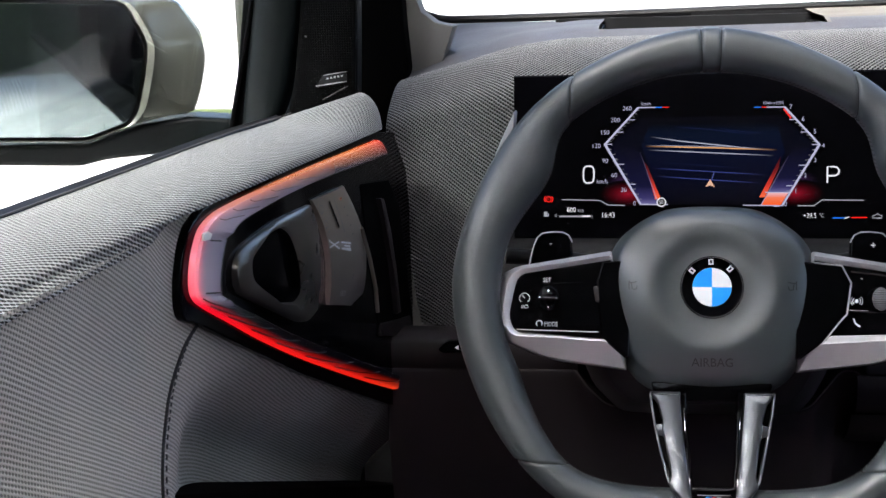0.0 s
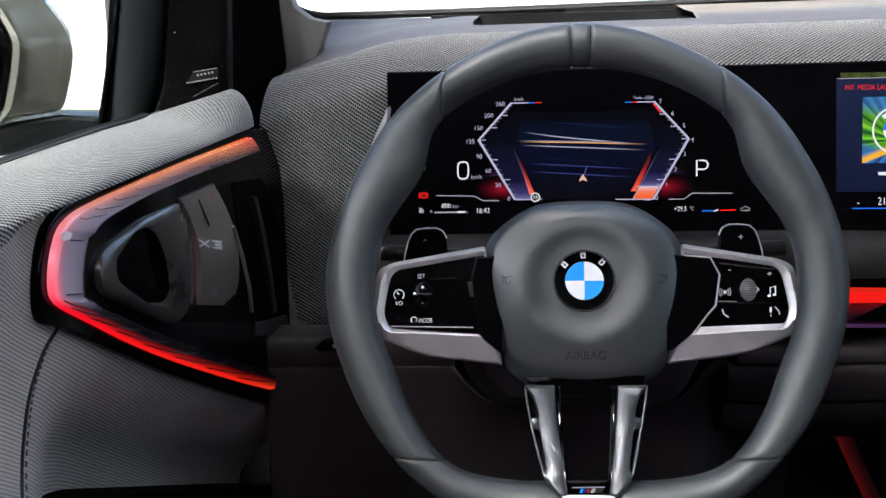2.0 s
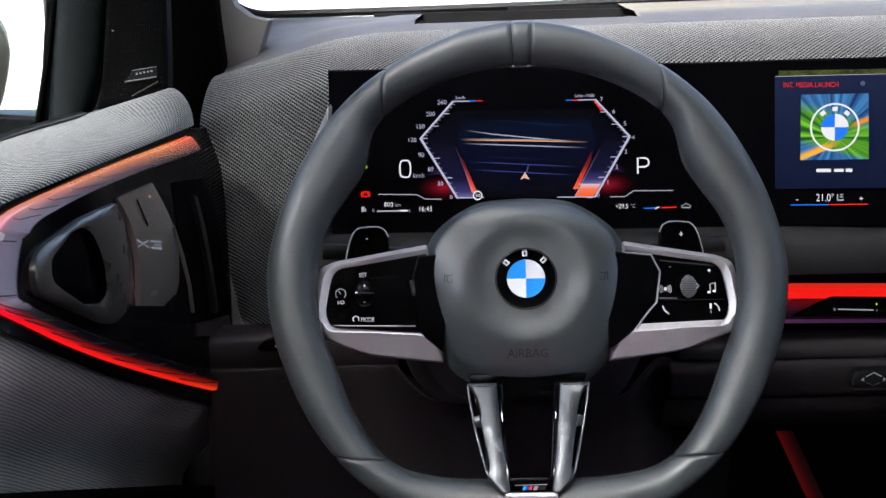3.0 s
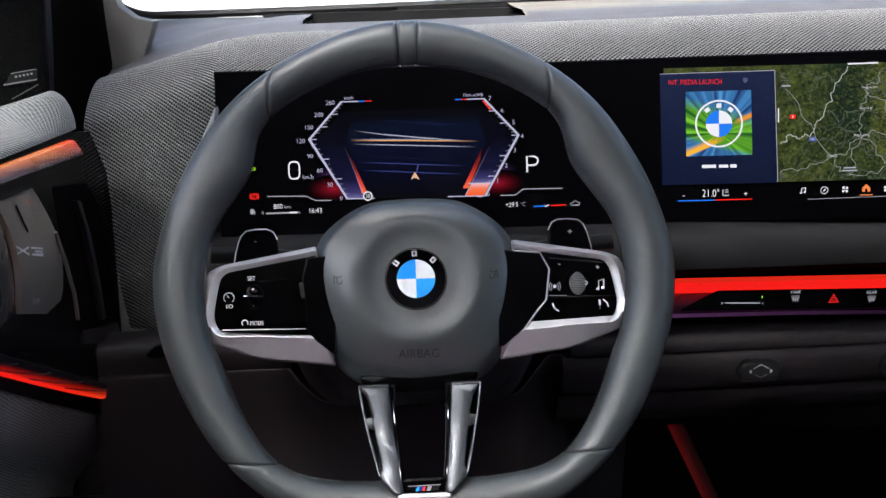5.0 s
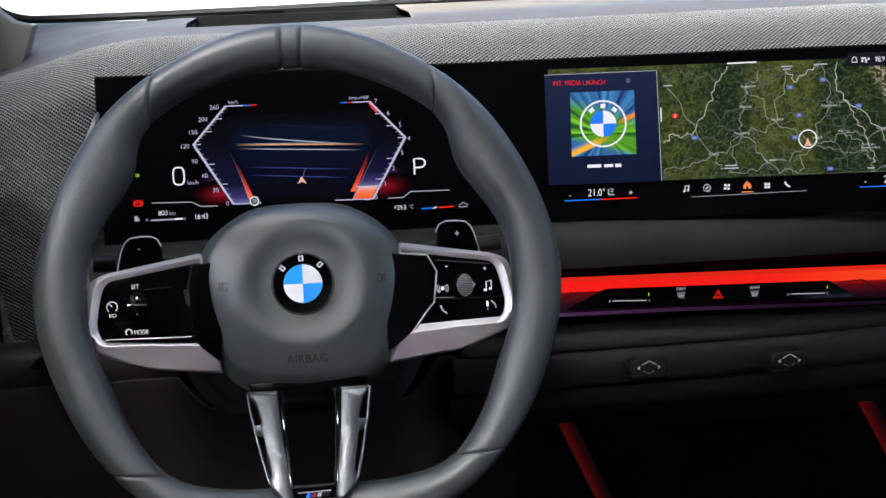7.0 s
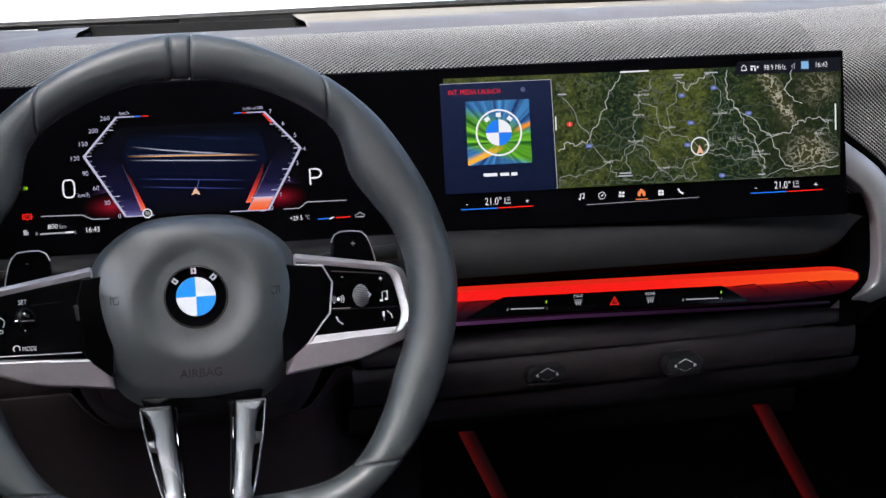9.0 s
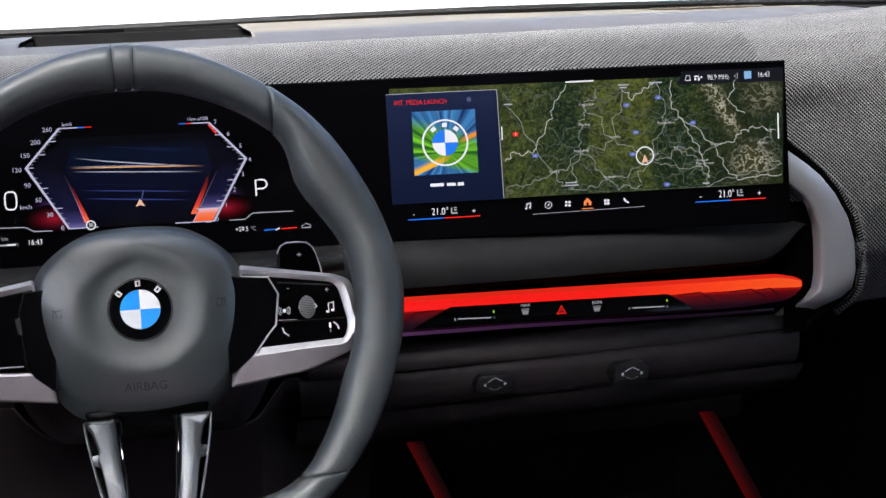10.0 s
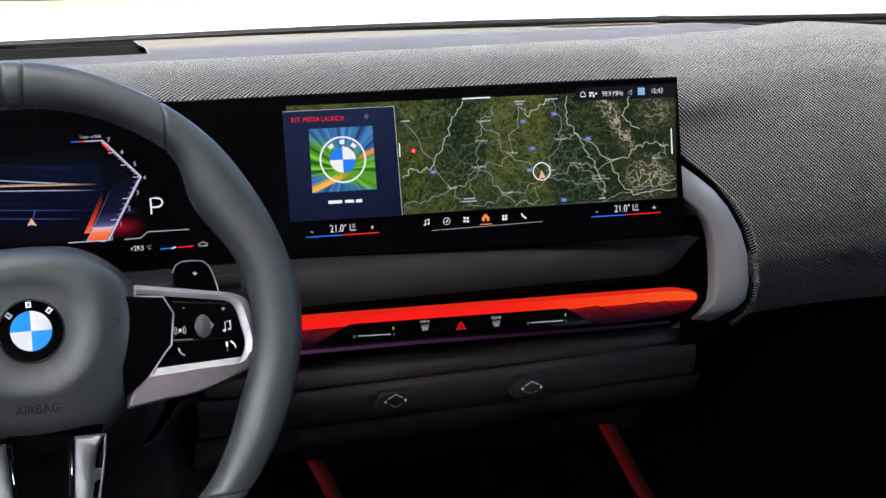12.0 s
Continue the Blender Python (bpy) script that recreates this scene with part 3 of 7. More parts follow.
part("end_cap", sheet(cap), PITCH, dash, "near-black sheet painting the shaded gap inside the silver bracket")

# lower mouldings with the vents
lower = [(0.135, 0.8725), (0.114, 0.872), (0.106, 0.868), (0.103, 0.862), (0.103, 0.8575)]
part("vent_panel", run(lower, 0.125, 0.560, 24, 0.12), SOFT, dash, "dark grey panel over the vents", 60)
lower = [(0.105, 0.8555), (0.102, 0.853), (0.101, 0.845), (0.102, 0.835), (0.106, 0.826), (0.112, 0.8225)]
part("vent_panel", run(lower, 0.118, 0.565, 24, 0.12), SOFT, dash, "", 60)
lower = [(0.110, 0.8215), (0.112, 0.815), (0.125, 0.800), (0.150, 0.785), (0.20, 0.775)]
part("knee_roll", run(lower, 0.115, 0.575, 24, 0.12), SOFT, dash, "", 60)

# switch panel and knee panel on the driver's side
part("switch_panel", run([(0.150, 0.8795), (0.118, 0.8785), (0.1135, 0.874), (0.113, 0.855), (0.115, 0.8525)], -0.256, -0.10, 2), SOFT, dash, "dark grey switch panel below the knit", 60)
rim_top = rounded([(-0.258, 0.8515), (-0.1030, 0.8545), (-0.0930, 0.8395), (-0.0795, 0.8262), (-0.0690, 0.8222), (0.0770, 0.8222), (0.0860, 0.8270), (0.1060, 0.8535), (0.1100, 0.8560), (0.1190, 0.8556), (0.1320, 0.8410), (0.1560, 0.8300), (0.20, 0.8240)], [0, 0.004, 0.003, 0.004, 0.006, 0.006, 0.004, 0.003, 0.002, 0.003, 0.004, 0.003, 0], 4)
rows = []
for y, drop in ((0.150, -0.0022), (0.1185, -0.0018), (0.1150, -0.0008), (0.1135, 0.0006), (0.1130, 0.0022), (0.1130, 0.010)):
    rows.append([(x, y, z - drop) for x, z in rim_top])
for y, level in ((0.113, 0.795), (0.122, 0.74), (0.15, 0.66), (0.19, 0.55)):
    rows.append([(x, y + 0.14 * ease((x - 0.085) / 0.10), level) for x, z in rim_top])
part("knee_panel", sheet(rows), SOFT, dash, "dark knee panel cut out round the steering column", 60)
# paler tube along the cut-out: the edge's highlight is put into its colour
part("panel_edge", tube([(x, 0.1150, z - 0.0004) for x, z in rim_top[3:]], 0.0013, 8), PALE_EDGE, dash, "lighter tube painting the light caught along the knee panel's edge")
# the lid's near-black colour paints the dark of the footwell
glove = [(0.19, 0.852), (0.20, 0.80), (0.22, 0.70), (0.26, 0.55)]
part("glove_box", run(glove, 0.55, 1.17, 2), PITCH, dash, "glove box lid, its shade put into a near-black colour", 60)

# silver brackets at both ends of the display
arc_out = [(0.5400, 1.0195), (0.5582, 1.0058), (0.5720, 0.9945), (0.5861, 0.9781), (0.5988, 0.9571), (0.6061, 0.9352), (0.6084, 0.9094), (0.6059, 0.8942), (0.5982, 0.8856), (0.5855, 0.8775), (0.5640, 0.8630)]
arc_in = [(0.5360, 0.9940), (0.5472, 0.9845), (0.5543, 0.9788), (0.5643, 0.9672), (0.5707, 0.9507), (0.5732, 0.9328), (0.5743, 0.9073), (0.5723, 0.8937), (0.5658, 0.8861), (0.5559, 0.8793), (0.5400, 0.8680)]


def bracket(backs):
    """A flat satin bow with rounded edges; its ends fall back from the front by the given depths."""
    rings = []
    for (a, b), (c, d), h in zip(arc_out, arc_in, backs):
        mixb = lambda f: (a + (c - a) * f, b + (d - b) * f)
        ring = []
        for f, y in ((0.0, 0.130), (0.0, 0.1100), (0.03, 0.1080), (0.10, 0.1068), (0.90, 0.1062), (0.97, 0.1074), (1.0, 0.1095), (1.0, 0.130)):
            x, z = mixb(f)
            ring.append((x, y + h, z))
        rings.append(ring)
    return loops(rings, True, True, True)


part("bracket", bracket((0.006, 0.001, 0, 0, 0, 0, 0, 0.0005, 0.004, 0.011, 0.024)), BRACKET, dash, "satin silver bracket around the display's end", 40)
part("bracket_gap", tube([(a + 0.0040, 0.1215, b + 0.0015 if b > 0.9 else b - 0.002) for a, b in arc_out], 0.0046, 8), PITCH, dash, "dark rubber joint beside the bracket")
hem = [(0.5507, 1.0205), (0.5712, 1.0050), (0.5938, 0.9845), (0.6141, 0.9577), (0.6222, 0.9313), (0.6240, 0.9052), (0.6215, 0.8897), (0.6143, 0.8788), (0.5990, 0.8690)]
edge_pts = [(a - 0.0010, 0.1235, b) for a, b in hem]
part("knit_hem", tube(edge_pts, 0.0034, 10), KNIT, dash, "folded knit edge along the bracket")
hem_st = bmesh.new()
for (ax, ay, az), (bx, by, bz) in zip(edge_pts, edge_pts[1:]):
    run_len = math.hypot(bx - ax, bz - az)
    steps = max(2, int(run_len / 0.0026))
    nx, nz = (bz - az) / run_len, -(bx - ax) / run_len
    for k in range(steps):
        f = (k + 0.5) / steps
        px_, pz_ = ax + (bx - ax) * f, az + (bz - az) * f
        tube([(px_ - nx * 0.0030, 0.1210, pz_ - nz * 0.0030 + 0.0006), (px_, 0.1198, pz_), (px_ + nx * 0.0030, 0.1210, pz_ + nz * 0.0030 - 0.0006)], 0.00042, 4, bm=hem_st)
tagged(part("hem_stitches", hem_st, THREAD_PALE, dash, "row of pale stitches along the hem"), kind="stuff")
arc_out = [(-0.1480, 1.0640), (-0.1515, 1.0560), (-0.1575, 1.0440), (-0.1635, 1.0300), (-0.1690, 1.0120), (-0.1735, 0.9900), (-0.1760, 0.9500), (-0.1700, 0.9200)]
arc_in = [(-0.1470, 1.0620), (-0.1480, 1.0520), (-0.1520, 1.0380), (-0.1560, 1.0240), (-0.1600, 1.0080), (-0.1630, 0.9880), (-0.1630, 0.9500), (-0.1580, 0.9200)]
part("bracket", bracket((0,) * 8), BRACKET, dash, "satin silver bracket around the display's end", 50)


# ---- ambient light bar with climate controls ----
bar = thing("light_bar", "red glowing ambient light bar with black climate touch panel", "light bar", LOW)
BAR_LIT = ramp_glow("red light guide", [(0.0, (0.003, 0.001, 0.004)), (0.40, (0.012, 0.002, 0.008)), (0.66, (0.14, 0.003, 0.006)), (0.84, (0.75, 0.012, 0.006)), (1.0, (1.0, 0.03, 0.012))], "Y", 0.75, base=(0.01, 0.004, 0.005), slope=0.30)
outline = rounded([(0.10, -0.0105), (0.10, 0.0165), (0.538, 0.0090), (0.557, 0.0050), (0.5575, -0.0020), (0.545, -0.0125), (0.50, -0.0155)], [0, 0, 0.010, 0.005, 0.005, 0.008, 0.01])
part("light_guide", slab(outline, -0.010, 0.004, 0.003), BAR_LIT, bar, "glowing red light guide")
BAND = ramp_glow("bright red band", [(0.0, (1.0, 0.010, 0.008)), (0.62, (1.0, 0.016, 0.010)), (1.0, (1.0, 0.10, 0.015))], "X", 1.0)
top_band = rounded([(0.10, 0.0078), (0.10, 0.0160), (0.537, 0.0086), (0.5545, 0.0047), (0.5550, -0.0010), (0.535, 0.0000)], [0, 0, 0.009, 0.004, 0.003, 0.004])
part("light_band", slab(top_band, 0.003, 0.0052, 0.0008), BAND, bar, "bright red top band turning orange at its end")
panel = rounded([(0.212, -0.0085), (0.243, 0.0072), (0.432, 0.0030), (0.458, -0.0128), (0.34, -0.0115)], [0.002, 0.003, 0.003, 0.002, 0.0])
FAINT_LIT = glow("faint lit symbol", (0.13, 0.13, 0.14))
touch = part("touch_panel", slab(panel, 0.002, 0.0062, 0.0008), GLOSS, bar, "black touch panel with white symbols")
W1 = 0.0066
part("slider", ribbon([(0.249, -0.0030), (0.277, -0.0042)], 0.0009, W1), DIM, touch)
part("slider", ribbon([(0.399, -0.0062), (0.428, -0.0072)], 0.0009, W1), DIM, touch)
bars("slider_mark", [(0.279, 0.0008, 0.0010, 0.0022)], GREEN, touch, W1)
bars("slider_mark", [(0.430, -0.0022, 0.0010, 0.0022)], GREEN, touch, W1)
for body, u, v in (("0", 0.2465, -0.0032), ("1", 0.2795, -0.0045), ("0", 0.3965, -0.0063), ("1", 0.4305, -0.0075)):
    letters("digit", body, 0.0022, u, v, W1, DIM, touch)
letters("caption", "MAX", 0.0026, 0.306, 0.0038, W1, DIM, touch)
letters("caption", "REAR", 0.0026, 0.368, 0.0012, W1, DIM, touch)
for u, v in ((0.306, -0.0012), (0.368, -0.0038)):
    bm = slab(rounded([(u - 0.0036, v + 0.0022), (u + 0.0036, v + 0.0022), (u + 0.0026, v - 0.0018), (u - 0.0026, v - 0.0018)], 0.0006), W1 - 0.0002, W1)
    part("demist_symbol", bm, FAINT_LIT, touch, "", 0)
    bm = bmesh.new()
    for d in (-0.0017, 0.0, 0.0017):
        ribbon([(u + d, v - 0.0030), (u + d, v + 0.0004)], 0.0006, W1 + 0.0002, bm)
    part("demist_symbol", bm, DIM, touch, "", 0)
for r, wd in ((0.0044, 0.0006), (0.0020, 0.0004)):
    part("hazard_symbol", ribbon([(0.337 + r * math.sin(a), -0.0036 + r * math.cos(a)) for a in (0, 2.094, 4.189)], wd, W1, closed=True), RED, touch, "red warning triangle symbol", 0)
PURPLE = ramp_glow("dim violet light", [(0.0, (0.20, 0.09, 0.22)), (0.3, (0.09, 0.03, 0.10)), (0.7, (0.02, 0.006, 0.022)), (1.0, (0.004, 0.001, 0.005))], "X", 0.6)
part("light_lip", tube([(0.10, -0.0115, 0.004), (0.30, -0.0140, 0.004), (0.47, -0.0185, 0.004), (0.53, -0.0195, 0.002)], 0.0016, 8), PURPLE, bar, "dim violet edge under the light bar")
for u in (0.440, 0.487, 0.513):
    chev = bmesh.new()
    k = 0.5 if u > 0.5 else 0.85
    ribbon([(u, 0.0015 - (u - 0.44) * 0.02), (u + 0.024 * k, 0.0022 - (u - 0.44) * 0.02), (u + 0.040 * k, -0.0068)], 0.0009, 0.0058, chev)
    part("chevron_line", chev, PITCH, bar, "", 0)
chev = bmesh.new()
ribbon([(0.205, -0.004), (0.214, 0.0048), (0.236, 0.0052)], 0.0007, 0.0058, chev)
part("chevron_line", chev, PITCH, bar, "", 0)

# ---- curved display ----
CL = basis((0, 0.134, 1.03), (1, 0, 0), (0, math.sin(radians(8)), math.cos(radians(8))), (0, -math.cos(radians(8)), math.sin(radians(8))))
yaw, tilt = radians(-6), radians(8)
cu = Vector((math.cos(yaw), math.sin(yaw), 0))
cw = Vector((math.sin(yaw) * math.cos(tilt), -math.cos(yaw) * math.cos(tilt), math.sin(tilt)))
CD = basis((0.2, 0.134, 1.03), cu, cw.cross(cu), cw)

display = thing("curved_display", "wide black curved display with instrument and map screens", "display", Matrix.Identity(4))
rings = []
for x in list(np.linspace(-0.1505, 0.10, 6)) + list(np.linspace(0.12, 0.22, 12)) + list(np.linspace(0.26, 0.5345, 8)):
    t = min(1.0, max(0.0, (x - 0.12) / 0.10))
    depth = 0.134 - math.tan(radians(6)) * (max(0.0, x - 0.20) + (0 if x > 0.22 else 0)) if x >= 0.22 else 0.134 - math.tan(radians(6)) * 0.10 * t * t * 0.2
    sx = x
    lo = -0.0705 + 0.0 * x
    hi = 0.0605 + 0.0042 * ease((x - 0.1) / 0.4)
    ring = []
    for v, w in ((lo, -0.012), (lo, -0.0012), (lo + 0.0012, 0.0), (hi - 0.0012, 0.0), (hi, -0.0012), (hi, -0.012)):
        c = math.cos(radians(8)), math.sin(radians(8))
        ring.append((sx, depth + v * c[1] - w * c[0] + 0.0004, 1.03 + v * c[0] + w * c[1]))
    rings.append(ring)
glass = part("glass", loops(rings, True, True, True), SCREEN, display, "black glass panel in a thin frame", 30)
cluster = new("instrument_screen")
cluster.parent = display
cluster.matrix_world = CL
tagged(cluster, "instrument screen with speed and rev scales")
centre = new("map_screen")
centre.parent = display
centre.matrix_world = CD
tagged(centre, "map screen with a media tile")
S0, S1, S2, S3 = 0.0006, 0.0009, 0.0012, 0.0015

# instrument screen
NAVY = ramp_glow("dark blue picture", [(0.0, (0.0020, 0.0015, 0.0060)), (0.35, (0.0014, 0.0020, 0.0130)), (0.75, (0.0010, 0.0020, 0.0140)), (1.0, (0.001, 0.001, 0.006))], "Y", 0.35, spec=0.02)
part("scale_field", slab([(-0.049, 0.026), (-0.074, 0.004), (-0.046, -0.040), (-0.030, -0.043), (0.055, -0.044), (0.084, 0.003), (0.060, 0.026)], 0.0002, S0), NAVY, cluster, "", 0)
ROADPIC = ramp_glow("road picture", [(0.0, (0.001, 0.001, 0.006)), (0.3, (0.0010, 0.0020, 0.0150)), (0.6, (0.0015, 0.0040, 0.0250)), (0.85, (0.0015, 0.0070, 0.0260)), (1.0, (0.0, 0.0, 0.001))], "Y", 0.62, spec=0.02)
part("road_picture", slab([(-0.042, 0.022), (-0.049, 0.004), (-0.033, -0.040), (0.046, -0.041), (0.062, -0.002), (0.055, 0.022)], S0, S0 + 0.0002), ROADPIC, cluster, "", 0)
def streak(name, colour):
    return ramp_glow(name, [(0.0, (0.0, 0.0, 0.004)), (0.25, colour), (0.7, colour), (1.0, (0.0, 0.0, 0.004))], "X", 1.0, spec=0.02)


PALE_LINE, WARM_LINE, FAINT = streak("pale streak", (0.42, 0.44, 0.55)), streak("warm streak", (0.85, 0.42, 0.18)), streak("faint blue streak", (0.035, 0.05, 0.20))
DEEP = streak("deep blue streak", (0.008, 0.014, 0.06))
for pts, wd, mat in (([(-0.0420, 0.0107), (-0.020, 0.0072), (0.0057, 0.0042), (0.030, 0.0015), (0.0535, -0.0009)], 0.0009, PALE_LINE),
                     ([(-0.0460, 0.0032), (0.005, 0.0016), (0.0560, -0.0005)], 0.0010, WARM_LINE), ([(-0.0460, 0.0041), (0.030, 0.0018)], 0.0004, PALE_LINE),
                     ([(-0.0440, 0.0003), (0.0540, -0.0050)], 0.0008, PALE_LINE), ([(-0.0400, -0.0142), (0.0475, -0.0200)], 0.0008, FAINT), ([(-0.0380, -0.0206), (0.0445, -0.0265)], 0.0008, FAINT),
                     ([(-0.0398, -0.0093), (0.0382, -0.0153)], 0.0004, DEEP), ([(-0.0260, 0.0185), (0.004, 0.0160), (0.045, 0.0105)], 0.0006, DEEP), ([(0.008, 0.0180), (0.020, 0.0150), (0.050, 0.0120)], 0.0005, DEEP)):
    part("road_line", ribbon(pts, wd, S1), mat, cluster, "", 0)
part("road_line", ribbon([(0.0078, -0.0172), (0.0058, -0.0239)], 0.0008, S1), glow("faint blue line", (0.07, 0.09, 0.28)), cluster, "", 0)
part("position_arrow", slab([(0.0047, -0.0232), (0.0010, -0.0292), (0.0046, -0.0280), (0.0084, -0.0295)], S1, S2), glow("peach arrow", (0.85, 0.50, 0.34)), cluster, "", 0)
# lit bands inside the scales, violet at their feet
VIOLET = ramp_glow("violet band", [(0.0, (0.24, 0.22, 0.52)), (0.10, (0.07, 0.06, 0.22)), (0.30, (0.010, 0.010, 0.050)), (1.0, (0.001, 0.0012, 0.007))], "Y", 0.65, spec=0.02)
part("scale_band", slab([(-0.0498, -0.0428), (-0.0350, -0.0428), (-0.0499, -0.0023), (-0.0560, 0.0040), (-0.0770, 0.0050)], S0, S0 + 0.0001), VIOLET, cluster, "", 0)
part("scale_band", slab([(0.0655, -0.0336), (0.0500, -0.0336), (0.0645, -0.0056), (0.0690, 0.0030), (0.0870, 0.0033)], S0, S0 + 0.0001), VIOLET, cluster, "", 0)
LINE = glow("pale lilac line", (0.52, 0.52, 0.70))
part("speed_scale", ribbon([(-0.0515, 0.0338), (-0.0778, 0.0050), (-0.0495, -0.0430)], 0.0016, S2), LINE, cluster, "", 0)
part("speed_scale", ribbon([(-0.038, 0.0338), (-0.0520, 0.0338)], 0.0009, S2), LINE, cluster, "", 0)
part("speed_scale", ribbon([(-0.0500, -0.0429), (-0.028, -0.0430)], 0.0008, S2), LINE, cluster, "", 0)
part("rev_scale", ribbon([(0.0612, 0.0328), (0.0880, 0.0033), (0.0600, -0.0443)], 0.0016, S2), LINE, cluster, "", 0)
part("rev_scale", ribbon([(0.0475, 0.0328), (0.0618, 0.0328)], 0.0009, S2), LINE, cluster, "", 0)
part("rev_scale", ribbon([(0.0605, -0.0441), (0.030, -0.0438)], 0.0008, S2), LINE, cluster, "", 0)
part("scale_accent", ribbon([(-0.038, 0.0338), (-0.033, 0.0338)], 0.0008, S3), BLUE, cluster, "", 0)
part("scale_accent", ribbon([(-0.033, 0.0338), (-0.0275, 0.0338)], 0.0008, S3), RED, cluster, "", 0)
part("scale_accent", ribbon([(0.038, 0.0328), (0.0435, 0.0328)], 0.0008, S3), BLUE, cluster, "", 0)
part("scale_accent", ribbon([(0.0435, 0.0328), (0.0475, 0.0328)], 0.0008, S3), RED, cluster, "", 0)
left = [(-0.0515, 0.0338), (-0.0778, 0.0050), (-0.0495, -0.0427)]
right = [(0.0622, 0.0328), (0.0880, 0.0033), (0.0592, -0.0446)]
for path, sgn in ((left, 1), (right, -1)):
    for i in range(25):
        t = i / 24 * 2
        a, b = (Vector(path[0]), Vector(path[1])) if t < 1 else (Vector(path[1]), Vector(path[2]))
        q = a.lerp(b, t % 1 if t < 2 else 1)
        main = i % 4 == 0
        ln = 0.0048 if main else 0.0024
        part("scale_tick", ribbon([(q.x + sgn * 0.001, q.y), (q.x + sgn * (0.001 + ln), q.y)], 0.0007 if main else 0.0003, S2), LINE if main else DIM, cluster, "", 0)
for body, u, v in (("260", -0.0600, 0.0334), ("200", -0.0693, 0.0243), ("150", -0.0777, 0.0146), ("120", -0.0845, 0.0040), ("90", -0.0774, -0.0080), ("60", -0.0702, -0.0195), ("30", -0.0626, -0.0312), ("0", -0.0540, -0.0420),
                   ("7", 0.0663, 0.0330), ("6", 0.0758, 0.0234), ("5", 0.0847, 0.0136), ("4", 0.0912, 0.0025), ("3", 0.0851, -0.0087), ("2", 0.0778, -0.0205), ("1", 0.0707, -0.0323), ("0", 0.0629, -0.0428)):
    letters("scale_number", body, 0.0035, u - 0.0003, v, S2, LINE, cluster, squeeze=0.98)
letters("unit", "km/h", 0.0027, -0.0455, 0.0368, S2, LINE, cluster, squeeze=0.95)
letters("unit", "1/min x1000", 0.0025, 0.0525, 0.0362, S2, LINE, cluster, squeeze=0.88)
power4 = lambda c: math.copysign(abs(c) ** 0.62, c)
part("speed_readout", ribbon([(-0.0907 + 0.0042 * power4(math.cos(a)), -0.0189 + 0.0067 * power4(math.sin(a))) for a in np.linspace(0, 2 * math.pi, 41)[:-1]], 0.0012, S2, closed=True), WHITE, cluster, "large white speed figure", 0)
letters("unit", "km/h", 0.0034, -0.0800, -0.0243, S2, LINE, cluster, squeeze=0.9)
letter_p = [(0.0942, -0.0265), (0.0942, -0.0140), (0.0985, -0.0140)] + [(0.0990 + 0.0040 * math.sin(a), -0.0175 + 0.0035 * math.cos(a)) for a in np.linspace(0.2, math.pi - 0.2, 9)] + [(0.0985, -0.0210), (0.0945, -0.0210)]
part("gear_readout", ribbon(letter_p, 0.0013, S2), WHITE, cluster, "large white gear letter", 0)
letters("range_readout", "800", 0.0038, -0.1046, -0.0470, S2, WHITE, cluster, squeeze=0.9)
letters("unit", "km", 0.0031, -0.0972, -0.0474, S2, DIM, cluster, squeeze=0.9)
letters("clock", "16:43", 0.0041, -0.0753, -0.0512, S2, WHITE, cluster, squeeze=0.85)
letters("outside_temperature", "+29.5", 0.0038, 0.0812, -0.0519, S2, WHITE, cluster, squeeze=0.82)
letters("unit", "°C", 0.0031, 0.0901, -0.0519, S2, DIM, cluster, squeeze=0.8)
lamp_at = (-0.1229, -0.0385)
part("brake_lamp", ribbon([(lamp_at[0] + 0.0021 * math.cos(a), lamp_at[1] + 0.0021 * math.sin(a)) for a in np.linspace(0, 2 * math.pi, 21)[:-1]], 0.0008, S2, closed=True), RED, cluster, "red parking brake lamp", 0)
for turned in (0, math.pi):
    part("brake_lamp", ribbon([(lamp_at[0] + 0.0034 * math.cos(a + turned), lamp_at[1] + 0.0034 * math.sin(a + turned)) for a in np.linspace(-0.75, 0.75, 8)], 0.0008, S2), RED, cluster, "", 0)
letters("brake_lamp", "P", 0.0022, lamp_at[0], lamp_at[1], S2, RED, cluster, thin=0.0)
bars("light_symbol", [(-0.1230, -0.0168 + d, 0.0016, 0.0004) for d in (-0.0010, 0, 0.0010)] + [(-0.1215, -0.0168, 0.0009, 0.0024)], GREEN, cluster, S2, "green light symbol")
bars("fuel_symbol", [(-0.1252, -0.0505, 0.0026, 0.0040), (-0.1232, -0.0512, 0.0008, 0.0028)], DIM, cluster, S2)
bars("fuel_bar", [(-0.1022, -0.0523, 0.0240, 0.0012)], DIM, cluster, S2)
bars("fuel_bar", [(-0.0925, -0.0522, 0.0065, 0.0013)], WHITE, cluster, S3)
letters("digit", "0", 0.0024, -0.1168, -0.0516, S2, DIM, cluster)
letters("digit", "1", 0.0024, -0.0880, -0.0525, S2, DIM, cluster)
part("frame_line", ribbon([(-0.1125, -0.0388), (-0.0820, -0.0396), (-0.0752, -0.0433), (-0.0620, -0.0436)], 0.0007, S2), DIM, cluster, "", 0)
part("frame_line", ribbon([(0.0720, -0.0443), (0.0842, -0.0443), (0.0904, -0.0398), (0.1220, -0.0402)], 0.0007, S2), DIM, cluster, "", 0)
part("limit_sign", ribbon([(-0.0333 + 0.0033 * math.cos(a), -0.0412 + 0.0033 * math.sin(a)) for a in np.linspace(0, 2 * math.pi, 20)[:-1]], 0.0009, S3, closed=True), WHITE, cluster, "", 0)
